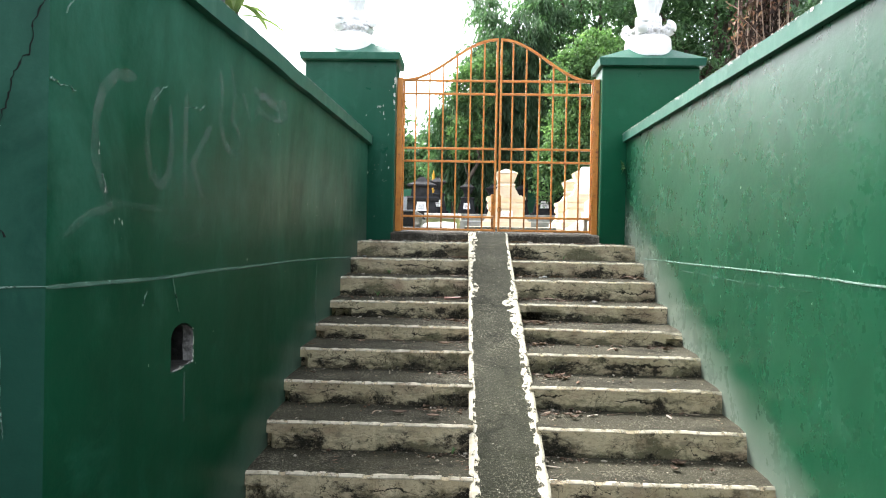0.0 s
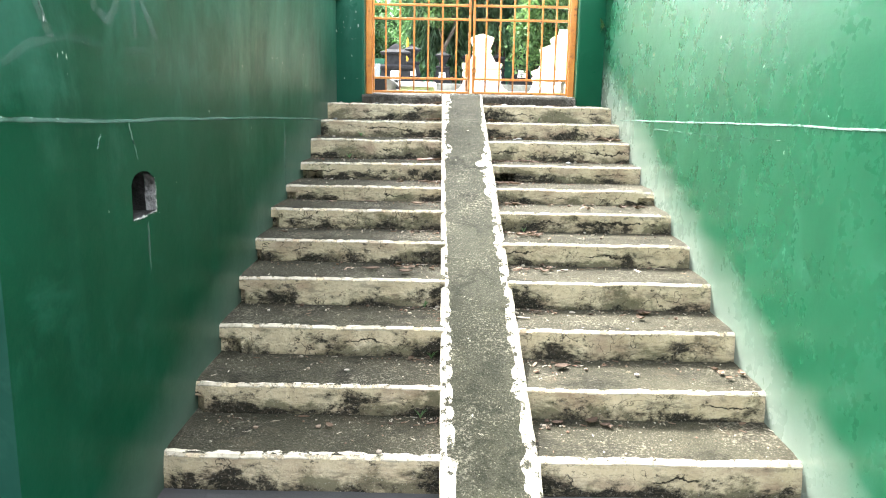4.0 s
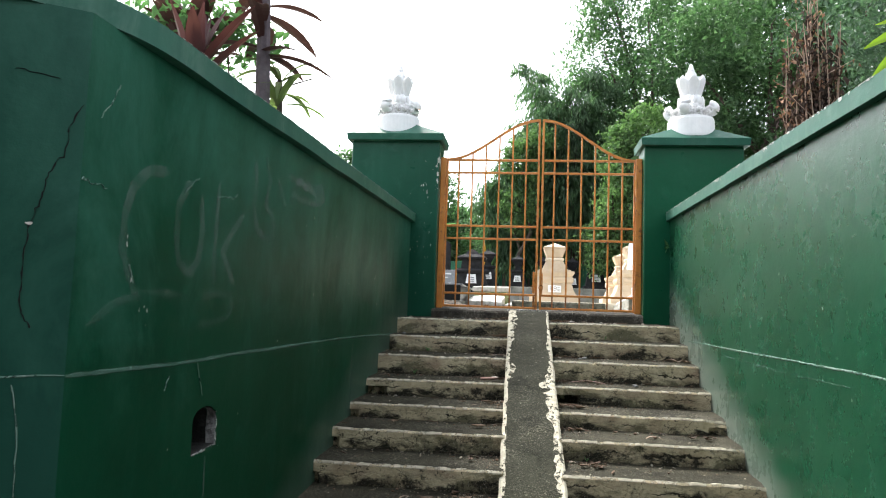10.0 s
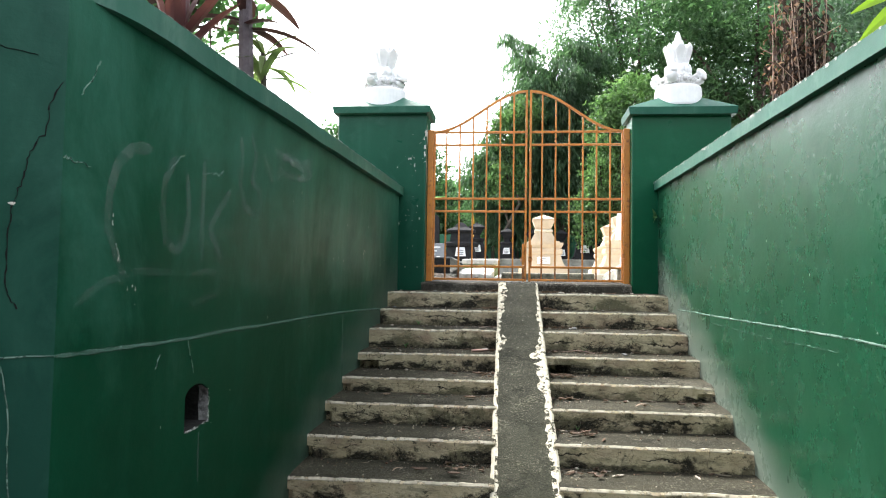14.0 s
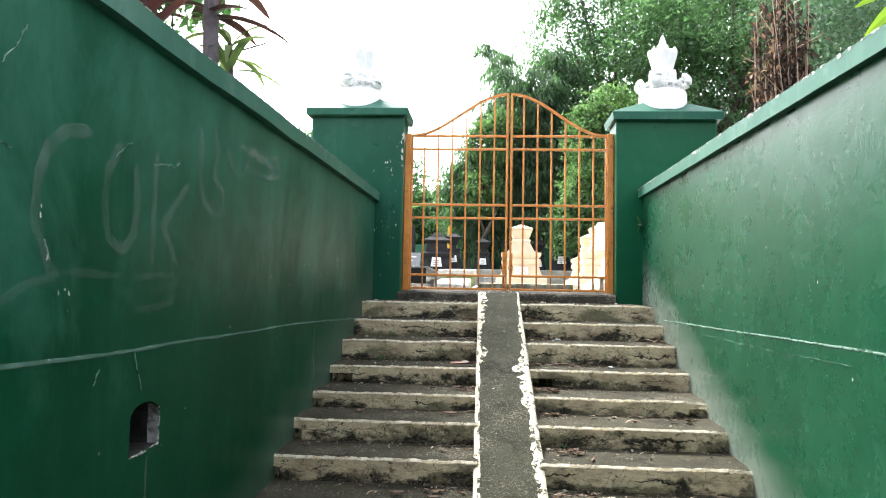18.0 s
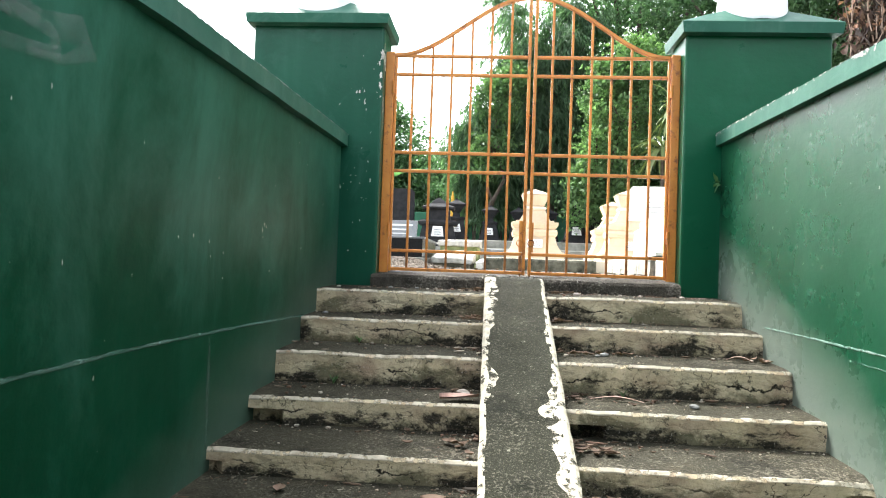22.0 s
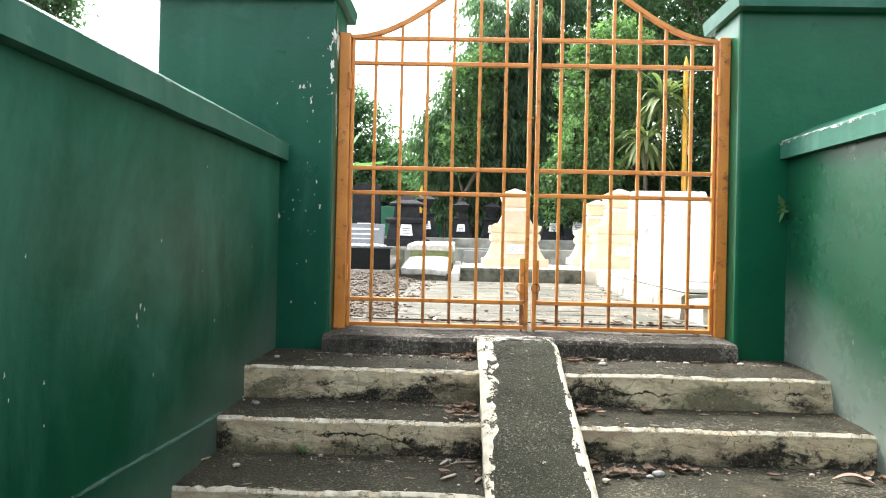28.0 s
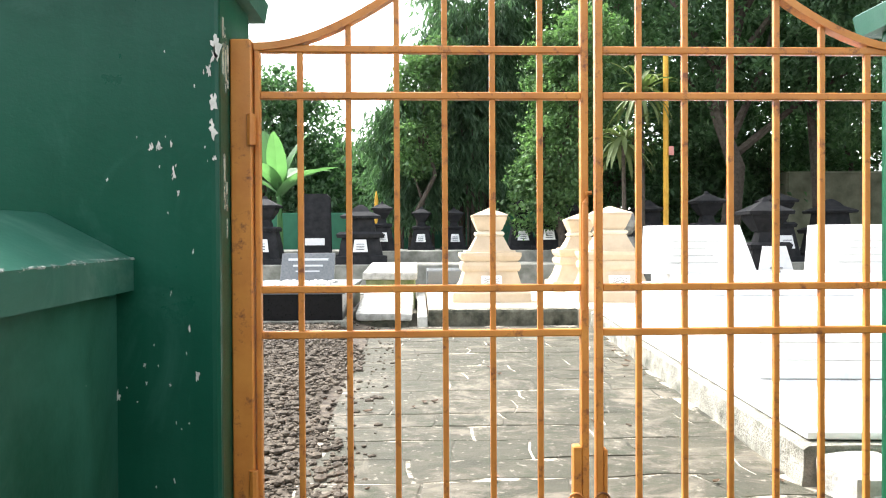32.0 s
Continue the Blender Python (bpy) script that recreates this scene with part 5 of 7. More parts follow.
def tilted_slab(x0, x1, y0, y1, z0, z1, rise, lumps=0.012):
    """A weathered slab whose far end lies higher."""
    b = box(x0, x1, y0, y1, z0, z1, 0.025, seg=2)
    bmesh.ops.subdivide_edges(b, edges=b.edges[:], cuts=5, use_grid_fill=True)
    for v in b.verts:
        v.co += Vector((noise.noise(v.co * 4), noise.noise(v.co * 4 + Vector((9, 0, 0))), noise.noise(v.co * 4 + Vector((0, 9, 0))))) * lumps
        if v.co.z > z0 + 0.05:
            v.co.z += rise * (v.co.y - y0) / (y1 - y0)
    return b


def tomb_post(k=1.0):
    """Rings of the cream memorial: base, flared body, moulded tiers, neck, collar, urn and roof."""
    def at(*rings):
        return [tuple(k * v for v in r) for r in rings]
    return [
        ("base", at((0, 0.51, 0.40), (0.115, 0.51, 0.40), (0.13, 0.50, 0.39)), CREAM),
        ("body", at((0.13, 0.465, 0.36), (0.18, 0.43, 0.335), (0.25, 0.39, 0.305), (0.40, 0.345, 0.275)), CREAM),
        ("lower_tier", at((0.40, 0.365, 0.295), (0.43, 0.385, 0.31), (0.475, 0.39, 0.315), (0.52, 0.375, 0.30), (0.525, 0.345, 0.28)), CREAM),
        ("tier", at((0.52, 0.34, 0.275), (0.555, 0.375, 0.30), (0.60, 0.40, 0.32), (0.645, 0.40, 0.32), (0.65, 0.33, 0.27), (0.675, 0.325, 0.265)), CREAM),
        ("neck", at((0.67, 0.275, 0.22), (0.72, 0.245, 0.20), (0.88, 0.165, 0.145)), CREAM),
        ("collar", at((0.87, 0.18, 0.16), (0.895, 0.195, 0.175), (0.925, 0.18, 0.16), (0.93, 0.15, 0.14)), CREAM_PALE),
        ("urn", at((0.925, 0.14, 0.13), (0.955, 0.165, 0.155), (1.08, 0.215, 0.20), (1.125, 0.228, 0.212), (1.135, 0.215, 0.20)), CREAM),
        ("roof", at((1.135, 0.235, 0.22), (1.15, 0.235, 0.22), (1.245, 0.008, 0.008)), CREAM),
    ]


def plaque(parent, x, y, z, w, h):
    """White carved plaque with dark flourishes."""
    part("plaque", box(x - w, x + w, y, y + 0.08, z, z + h, 0.004), WHITE_STONE, parent, "small white inscribed plaque")
    for k in range(3):
        pts = [(x + w * 0.75 * (2 * u / 8 - 1), y - 0.004, z + h * (0.3 + 0.22 * k) + 0.012 * math.sin(u * 1.4 + k)) for u in range(9)]
        part("letter_stroke", tube(pts, 0.004, 4), GREY_STONE, parent)


t1 = stack("tomb_memorial", "cream stepped tomb memorial with carved urn top", "tomb", tomb_post(0.985), CREAM, (0.43, 7.40, PLAT + 0.006), "cream memorials")
plaque(t1, 0.0, -0.352, 0.20, 0.13, 0.14)
t2 = stack("tomb_memorial", "cream stepped tomb memorial beside white marble", "tomb", tomb_post(1.0), CREAM, (2.03, 7.28, PLAT + 0.006), "cream memorials")
plaque(t2, 0.03, -0.36, 0.20, 0.13, 0.14)
stack("tomb_memorial", "cream stepped tomb memorial standing behind another", "tomb", tomb_post(0.95), CREAM, (2.05, 9.2, PLAT + 0.04), "cream memorials")

# white marble grave with kerb and two headstones
kb = bmesh.new()
rows = []
for k in range(61):
    y = 0.66 + 5.5 * k / 60
    x = 0.955 + 0.088 * y + 0.01 * noise.noise((3, y * 3, 0)) + 0.006 * noise.noise((3, y * 11, 0))
    crumbled = 0.03 * max(0.0, noise.noise((8, y * 2.2, 0)))
    rows.append([kb.verts.new(p) for p in ((x - 0.012 - crumbled, y, 1.80), (x - 0.01 + crumbled, y, 1.97), (x, y, 2.045 + 0.008 * noise.noise((1, y * 4, 0))), (x + 0.02, y, 2.062), (3.4, y, 2.066), (3.4, y, 1.80))])
for a, c in zip(rows, rows[1:]):
    for k in range(6):
        kb.faces.new((a[k], a[(k + 1) % 6], c[(k + 1) % 6], c[k]))
kb.faces.new(rows[0][::-1])
kb.faces.new(rows[-1])
kerb = thing("grave_kerb", "stained cement kerb round a white marble grave", "kerb", kb, KERB)
grave = thing("marble_grave", "white marble tiled grave with two headstones", "grave", at=(2.61, 3.32, 2.07), turn=-5)
part("lower_slab", box(-1.315, 2.4, -2.72, 2.75, 0, 0.032, 0.004), MARBLE, grave)
part("lower_tier", box(-1.085, 0.06, -1.61, 1.3, 0.036, 0.42, 0.006), MARBLE, grave)
part("upper_tier", box(-1.02, -0.02, -0.55, 1.2, 0.42, 0.53, 0.006), MARBLE, grave)


def headstone(x, y, name):
    b = loft([(0, 0.47, 0.11, 0.06, 0), (0.41, 0.385, 0.10, 0, 0), (0.415, 0.38, 0.095, 0, 0)])
    for v in b.verts:
        v.co += Vector((x, y, 0.53))
    h = part("headstone", b, MARBLE, grave, name)
    for k in range(4):
        part("letter_bar", box(x - 0.22 + 0.03 * (k % 2), x + 0.2 - 0.04 * (k % 3), y - 0.122, y - 0.1, 0.62 + 0.06 * k, 0.626 + 0.06 * k), OLD_WHITE, h)


headstone(-0.81, 0.64, "white trapezoid headstone")
headstone(0.65, 0.72, "white trapezoid headstone")
part("side_tier", box(0.12, 2.2, -1.45, 1.3, 0.036, 0.42, 0.006), MARBLE, grave)
part("side_tier", box(0.2, 1.3, -0.4, 1.2, 0.42, 0.53, 0.006), MARBLE, grave)
for z in (0.14, 0.24, 0.33):
    part("tile_joint", box(-1.083, 0.06, -1.614, -1.60, z, z + 0.005), OLD_WHITE, grave)
for x0, x1, y0, y1, top in ((1.05, 1.30, 0.37, 0.65, 2.03), (1.28, 1.55, 0.33, 0.64, 2.0), (1.10, 1.24, 0.27, 0.38, 1.955)):
    thing("cement_block", "broken pale cement block beside the gate", "block", tilted_slab(x0, x1, y0, y1, 1.80, top, 0.02, 0.035), OLD_WHITE, group="broken blocks")

# black granite grave with pebbles and leaning name slab
bg = thing("black_granite_grave", "black granite grave filled with white pebbles", "grave", at=(-1.99, 6.55, 1.93))
part("side_panel", box(-0.62, 0.66, -1.0, -0.94, 0.12, 0.40, 0.004), BLACK_TILE, bg)
part("side_panel", box(0.60, 0.655, -0.94, 1.4, 0.12, 0.40, 0.004), BLACK_TILE, bg)
part("plinth", box(-0.70, 0.70, -1.03, 1.5, -0.05, 0.12, 0.012), KERB, bg)
part("top_slab", box(-0.66, 0.69, -1.02, 1.45, 0.40, 0.43, 0.004), GREY_TILE, bg)
peb = bmesh.new()
for k in range(150):
    p = Vector((random.uniform(-0.3, 0.4), random.uniform(-0.1, 0.75), 0.44))
    q = bmesh.new()
    bmesh.ops.create_icosphere(q, subdivisions=1, radius=random.uniform(0.025, 0.045))
    bmesh.ops.transform(q, matrix=Matrix.Translation(p) @ Euler((random.random() * 3, 0, random.random() * 6)).to_matrix().to_4x4() @ Matrix.Diagonal((1.4, 1, 0.6, 1)), verts=q.verts)
    peb = merge(peb, q)
tagged(part("pebbles", peb, PEBBLE, bg, "white river pebbles"), kind="stuff")
sl = box(-0.36, 0.36, -0.02, 0.02, 0, 0.42, 0.004)
bmesh.ops.rotate(sl, verts=sl.verts, cent=(0, 0, 0), matrix=Matrix.Rotation(radians(-28), 3, "X"))
bmesh.ops.translate(sl, verts=sl.verts, vec=(-0.02, 1.0, 0.43))
slab = part("name_slab", sl, GREY_TILE, bg, "leaning dark inscribed slab with pale rim")
for k, (w, z) in enumerate(((0.27, 0.30), (0.20, 0.21), (0.16, 0.13))):
    q = box(-w, w, -0.026, -0.02, z, z + 0.035 - 0.008 * k)
    bmesh.ops.rotate(q, verts=q.verts, cent=(0, 0, 0), matrix=Matrix.Rotation(radians(-28), 3, "X"))
    bmesh.ops.translate(q, verts=q.verts, vec=(-0.02, 1.0, 0.43))
    part("letter_bar", q, PALE_INK, slab)

# white slabs
ls = thing("grave_slab", "broken weathered white cement slab on a mossy foot", "grave", tilted_slab(-1.25, -0.585, 6.1, 8.1, 1.985, 2.07, 0.15, 0.03), OLD_WHITE)
part("rubble_foot", tilted_slab(-1.22, -0.62, 6.14, 8.06, 1.80, 2.0, 0.15, 0.03), MOSS_BLACK, ls, "blackened mossy cement foot")
gs = thing("grave_slab", "raised white grave slab over mossy foot", "grave", tilted_slab(-1.34, -0.53, 8.5, 10.6, 2.32, 2.43, 0.09, 0.006), OLD_WHITE)
part("mossy_foot", box(-1.30, -0.56, 8.56, 10.5, 1.80, 2.335, 0.02), MOSS, gs, "mossy green foot of the slab")
thing("path_kerb", "narrow weathered cement kerb beside the platform", "kerb", tilted_slab(-0.53, -0.41, 6.15, 10.4, 1.80, 2.02, 0.12, 0.008), OLD_WHITE)
thing("grave_slab", "flat grey grave slab on the paving", "grave", box(-0.35, 0.75, 11.05, 12.2, 1.80, 2.36, 0.02), GREY_TILE)
PAVE = plain("pale_worn_paving", (0.12, 0.125, 0.10), (0.33, 0.325, 0.29), 3.5, 0.9, 0.4, 0.01)
thing("paving", "pale worn paving between the graves", "pavement", box(-6.0, 9.0, 11.52, 12.5, 1.70, 1.90), PAVE, kind="structure")
thing("lower_terrace", "raised pale terrace carrying dark memorials", "terrace", box(-7.5, 10.0, 12.5, 14.2, 1.70, 2.42, 0.02), PAVE, kind="structure")
thing("upper_terrace", "higher pale terrace carrying dark memorials", "terrace", box(-9.0, 12.0, 14.2, 18.95, 1.70, 2.68, 0.02), PAVE, kind="structure")


# dark stone memorials in the rows behind
def dark_memorial(at, k, label, kind_):
    t = thing("dark_memorial", label, "tomb", at=at, group="dark memorials", turn=random.uniform(-6, 6))
    if kind_ == "urn":
        rings = [("base", [(0, 0.46 * k, 0.34 * k), (0.12 * k, 0.46 * k, 0.34 * k)]), ("body", [(0.12 * k, 0.38 * k, 0.28 * k), (0.75 * k, 0.26 * k, 0.2 * k)]),
                 ("tier", [(0.73 * k, 0.30 * k, 0.24 * k), (0.80 * k, 0.32 * k, 0.26 * k), (0.84 * k, 0.28 * k, 0.22 * k)]),
                 ("neck", [(0.84 * k, 0.15 * k, 0.13 * k), (1.0 * k, 0.11 * k, 0.10 * k)]),
                 ("urn", [(1.0 * k, 0.14 * k, 0.12 * k), (1.2 * k, 0.26 * k, 0.22 * k), (1.27 * k, 0.27 * k, 0.23 * k)]),
                 ("roof", [(1.26 * k, 0.33 * k, 0.28 * k), (1.31 * k, 0.34 * k, 0.29 * k), (1.46 * k, 0.06 * k, 0.06 * k), (1.53 * k, 0.02, 0.02)])]
    elif kind_ == "stele":
        rings = [("base", [(0, 0.5 * k, 0.3 * k), (0.2 * k, 0.5 * k, 0.3 * k)]), ("slab", [(0.2 * k, 0.36 * k, 0.12 * k), (1.5 * k, 0.34 * k, 0.10 * k), (1.58 * k, 0.26 * k, 0.1 * k)])]
    else:
        rings = [("base", [(0, 0.6 * k, 0.4 * k), (0.18 * k, 0.6 * k, 0.4 * k), (0.2 * k, 0.5 * k, 0.34 * k), (0.6 * k, 0.42 * k, 0.3 * k)]),
                 ("tier", [(0.6 * k, 0.52 * k, 0.36 * k), (0.68 * k, 0.55 * k, 0.38 * k), (0.74 * k, 0.44 * k, 0.3 * k)]),
                 ("upper_body", [(0.74 * k, 0.34 * k, 0.24 * k), (1.05 * k, 0.30 * k, 0.22 * k)]),
                 ("roof", [(1.05 * k, 0.44 * k, 0.32 * k), (1.1 * k, 0.46 * k, 0.33 * k), (1.2 * k, 0.22 * k, 0.18 * k), (1.28 * k, 0.16 * k, 0.12 * k), (1.36 * k, 0.05 * k, 0.05 * k)])]
    for pname, r in rings:
        part(pname, loft(r), DARK_STONE, t)
    if kind_ != "stele":
        q = loft([(0.28 * k, 0.17 * k, 0.006), (0.56 * k, 0.13 * k, 0.006)])
        for v in q.verts:
            v.co.y += -0.40 * k + 0.17 * (v.co.z - 0.28 * k)
        part("plaque", q, WHITE_STONE, t, "white inscribed plaque")
        for j in range(3):
            part("letter_bar", box(-0.09 * k, 0.09 * k, -0.415 * k, -0.395 * k, (0.33 + 0.06 * j) * k, (0.345 + 0.06 * j) * k), INK, t)
    else:
        part("plaque", box(-0.22 * k, 0.22 * k, -0.135 * k, -0.10 * k, 0.42 * k, 0.58 * k), WHITE_STONE, t)
    return t


T1, T2 = 2.42, 2.68
dark_memorial((-3.75, 13.2, T1), 0.95, "large dark stone memorial with paired urns", "urn")
dark_memorial((-2.72, 13.4, T1), 0.95, "tall black granite stele", "stele")
dark_memorial((-1.72, 13.1, T1), 0.92, "tiered dark stone memorial with pagoda roof", "pagoda")
dark_memorial((-1.35, 14.6, T2), 0.75, "leaning dark stone memorial", "urn")
dark_memorial((-0.42, 15.6, T2), 0.70, "dark stone urn memorial with white plaque", "urn")
dark_memorial((0.40, 16.0, T2), 0.70, "dark stone urn memorial with white plaque", "urn")
dark_memorial((1.35, 16.6, T2), 0.72, "dark stone urn memorial with white plaque", "urn")
dark_memorial((1.95, 14.9, T2), 0.80, "dark stone urn memorial with white plaque", "urn")
dark_memorial((2.55, 14.7, T2), 0.85, "dark stone urn memorial with white plaque", "urn")
dark_memorial((3.25, 15.4, T2), 0.85, "tiered dark stone memorial", "pagoda")
dark_memorial((4.9, 14.6, T2), 0.85, "wide dark tiered memorial", "pagoda")
dark_memorial((5.75, 13.2, T1), 1.0, "dark stone urn memorial with white plaque", "urn")
big_urn = dark_memorial((5.6, 10.3, FLOOR), 1.15, "large dark urn memorial behind marble grave", "urn")
q = loft([(0.38, 0.32, 0.008), (0.90, 0.20, 0.008)])
for v in q.verts:
    v.co.y += -0.47 + 0.17 * (v.co.z - 0.38)
part("plaque", q, WHITE_STONE, big_urn, "large white trapezoid plaque")
dark_memorial((7.2, 13.0, T1), 1.0, "dark stone urn memorial with white plaque", "urn")
dark_memorial((8.6, 13.4, T1), 1.0, "dark tiered stone memorial", "pagoda")
dark_memorial((-5.0, 14.8, T2), 0.9, "dark stone urn memorial with white plaque", "urn")
dark_memorial((-3.1, 16.6, T2), 0.75, "dark stone urn memorial with white plaque", "urn")
for x, y, z in ((2.45, 9.8, 2.6), (2.9, 9.6, 2.75)):
    g = thing("stone_finial", "rough grey carved stone finial behind cream memorials", "ornament", at=(x, y, 1.85))
    part("shaft", loft([(0, 0.3, 0.25), (0.95, 0.22, 0.18), (1.1, 0.14, 0.12)]), GREY_STONE, g)
    b = bmesh.new()
    bmesh.ops.create_icosphere(b, subdivisions=3, radius=0.21)
    for v in b.verts:
        v.co *= 1 + 0.2 * noise.noise(v.co * 9)
        v.co.z += 1.32
    part("carved_head", b, GREY_STONE, g)
thing("boundary_wall", "low green painted boundary wall behind the graves", "wall", box(-9, 4.5, 19.0, 19.2, 1.7, 3.75, 0.02), GREEN_BG, kind="structure")
thing("stone_retaining_wall", "pale stone retaining wall under trees", "wall", box(9.8, 22, 17.5, 18.0, 1.7, 4.8, 0.05), plain("olive_grey_retaining_wall", (0.07, 0.08, 0.045), (0.24, 0.235, 0.17), 1.6, 0.9, 0.5, 0.02), kind="structure")

# ---- plants ----
def leaf_mesh(name, centres, length, width, mat, parent, dirs=None, droop=0.0, seed=0, label=""):
    """Many small folded leaves in one mesh, at centres (n, 3)."""
    rng = np.random.default_rng(seed)
    n = len(centres)
    if dirs is None:
        dirs = rng.normal(size=(n, 3))
    dirs = dirs + np.array((0, 0, -droop))
    dirs /= np.linalg.norm(dirs, axis=1)[:, None] + 1e-9
    up = rng.normal(size=(n, 3)) * 0.6 + np.array((0, 0, 1.0))
    side = np.cross(dirs, up)
    side /= np.linalg.norm(side, axis=1)[:, None] + 1e-9
    nrm = np.cross(side, dirs)
    L = length * rng.uniform(0.6, 1.3, (n, 1))
    W = width * rng.uniform(0.6, 1.3, (n, 1))
    v = np.empty((n, 4, 3))
    v[:, 0] = centres - dirs * L / 2
    v[:, 1] = centres + side * W / 2 + nrm * W * 0.25
    v[:, 2] = centres + dirs * L / 2 - nrm * L * 0.1
    v[:, 3] = centres - side * W / 2 + nrm * W * 0.25
    idx = np.arange(n * 4).reshape(n, 4)
    tri = np.concatenate([idx[:, [0, 1, 2]], idx[:, [0, 2, 3]]], axis=1).reshape(-1)
    me = bpy.data.meshes.new(name)
    me.vertices.add(n * 4)
    me.vertices.foreach_set("co", v.reshape(-1))
    me.loops.add(len(tri))
    me.loops.foreach_set("vertex_index", tri.astype(np.int32))
    me.polygons.add(n * 2)
    me.polygons.foreach_set("loop_start", np.arange(0, len(tri), 3, dtype=np.int32))
    me.update(calc_edges=True)
    me.materials.append(mat)
    ob = new(name, me)
    ob.parent = parent
    if label:
        ob["label"] = label
    return ob


def crown_points(blobs, per, clump, seed):
    """Leaf centres in clumps on and in lumpy ellipsoids (x, y, z, rx, ry, rz)."""
    rng = np.random.default_rng(seed)
    out, hubs = [], []
    for x, y, z, rx, ry, rz in blobs:
        m = max(6, int(per * (rx * ry + ry * rz + rx * rz) / 3))
        d = rng.normal(size=(m, 3))
        d /= np.linalg.norm(d, axis=1)[:, None]
        r = rng.uniform(0.35, 1.08, (m, 1)) ** 0.5
        c = np.array((x, y, z)) + d * r * np.array((rx, ry, rz))
        hubs.append(c)
        k = 26
        out.append((c[:, None, :] + rng.normal(size=(m, k, 3)) * clump * np.array((1, 1, 0.6))).reshape(-1, 3))
    return np.concatenate(out), np.concatenate(hubs)


def tree(name, label, at, height, blobs, mat, per=30, clump=0.22, size=(0.16, 0.08), trunk=0.16, droop=0.3, seed=1):
    """Tapered trunk with limbs to its leaf masses, and a crown of many leaves."""
    t = thing(name, label, "tree", at=at)
    rng = random.Random(seed)
    b = tube([(0.1 * rng.uniform(-1, 1) * k, 0.1 * rng.uniform(-1, 1) * k, height * k / 5) for k in range(6)], [trunk * (1 - 0.15 * k) for k in range(6)], 8)
    for x, y, z, rx, ry, rz in blobs:
        z0 = min(height * 0.8, max(0.3, z * 0.55))
        p0 = Vector((0, 0, z0))
        p1 = Vector((x, y, z))
        mid = p0.lerp(p1, 0.5) + Vector((rng.uniform(-0.3, 0.3), rng.uniform(-0.3, 0.3), 0.2))
        b = tube([p0, mid, p1, p1 + Vector((rx * 0.1, 0, rz * 0.2))], [trunk * 0.4, trunk * 0.22, trunk * 0.1, 0.006], 6, b)
    part("trunk", b, BARK, t)
    pts, hubs = crown_points(blobs, per, clump, seed)
    leaf_mesh("crown", pts, size[0], size[1], mat, t, droop=droop, seed=seed)
    return t


Z = FLOOR
# dense dark trees on the far side and to the right
tree("broadleaf_tree", "tall dark broadleaf tree behind the graves", (7.33, 15.5, Z), 7,
     [(1.1, 0, 6.5, 2.6, 2.2, 2.4), (-0.7, 1.0, 5.2, 1.7, 1.6, 1.9), (3.5, -0.6, 5.6, 2.2, 2.0, 2.2), (-0.1, -0.5, 9.2, 2.6, 2.2, 2.2), (3.3, 0, 9.6, 2.6, 2.2, 2.4), (1.5, 0.4, 12.2, 2.6, 2.2, 2.0), (-2.1, 1.0, 8.4, 1.6, 1.6, 1.5)], LEAF_DARK, 48, 0.26, (0.2, 0.085), 0.3, seed=3)
tree("broadleaf_tree", "dark leafy tree over the boundary", (4.2, 19.5, Z), 7,
     [(0, 0, 5.6, 2.4, 1.6, 2.4), (-1.8, 0, 7.8, 2.0, 1.6, 1.8), (1.6, 0, 8.6, 2.4, 1.8, 2.2), (0, 0, 11.4, 2.4, 2.0, 2.0), (-1.6, 0.2, 10.2, 1.6, 1.4, 1.5), (-1.4, 0.3, 12.8, 1.8, 1.5, 1.2), (3.4, 0, 12.4, 2.6, 2.0, 2.2)], LEAF_DARK, 34, 0.3, (0.2, 0.08), 0.3, seed=4)
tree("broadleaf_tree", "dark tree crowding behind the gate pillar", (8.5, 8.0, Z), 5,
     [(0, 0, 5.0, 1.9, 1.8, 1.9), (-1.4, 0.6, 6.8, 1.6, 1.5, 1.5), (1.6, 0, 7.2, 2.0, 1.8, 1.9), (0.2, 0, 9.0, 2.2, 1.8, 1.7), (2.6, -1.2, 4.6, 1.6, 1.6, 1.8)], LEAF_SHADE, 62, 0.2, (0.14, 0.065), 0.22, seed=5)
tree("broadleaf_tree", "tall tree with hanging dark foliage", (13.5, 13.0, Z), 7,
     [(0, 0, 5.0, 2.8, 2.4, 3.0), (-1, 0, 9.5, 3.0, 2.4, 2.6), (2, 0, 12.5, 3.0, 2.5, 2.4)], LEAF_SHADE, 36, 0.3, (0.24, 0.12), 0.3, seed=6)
tree("broadleaf_tree", "dark tree with a bare curving trunk", (9.65, 15.6, Z), 6,
     [(0.4, 0.6, 6.4, 1.8, 1.6, 1.4), (-0.6, 0.8, 7.4, 1.8, 1.6, 1.4)], LEAF_DARK, 40, 0.25, (0.18, 0.08), 0.2, seed=16)
# bright shrubs
tree("bright_shrub", "bright green leafy small tree behind the gate", (2.75, 14.2, Z), 3.6,
     [(0, 0, 2.8, 0.95, 0.9, 1.3), (0.3, 0, 4.2, 1.05, 0.9, 1.2), (-0.5, 0.2, 2.0, 0.7, 0.7, 0.9), (0.7, 0, 5.5, 0.85, 0.7, 0.9), (-0.2, 0, 5.0, 0.6, 0.6, 0.7)], LEAF_BRIGHT, 150, 0.13, (0.13, 0.075), 0.1, seed=7)
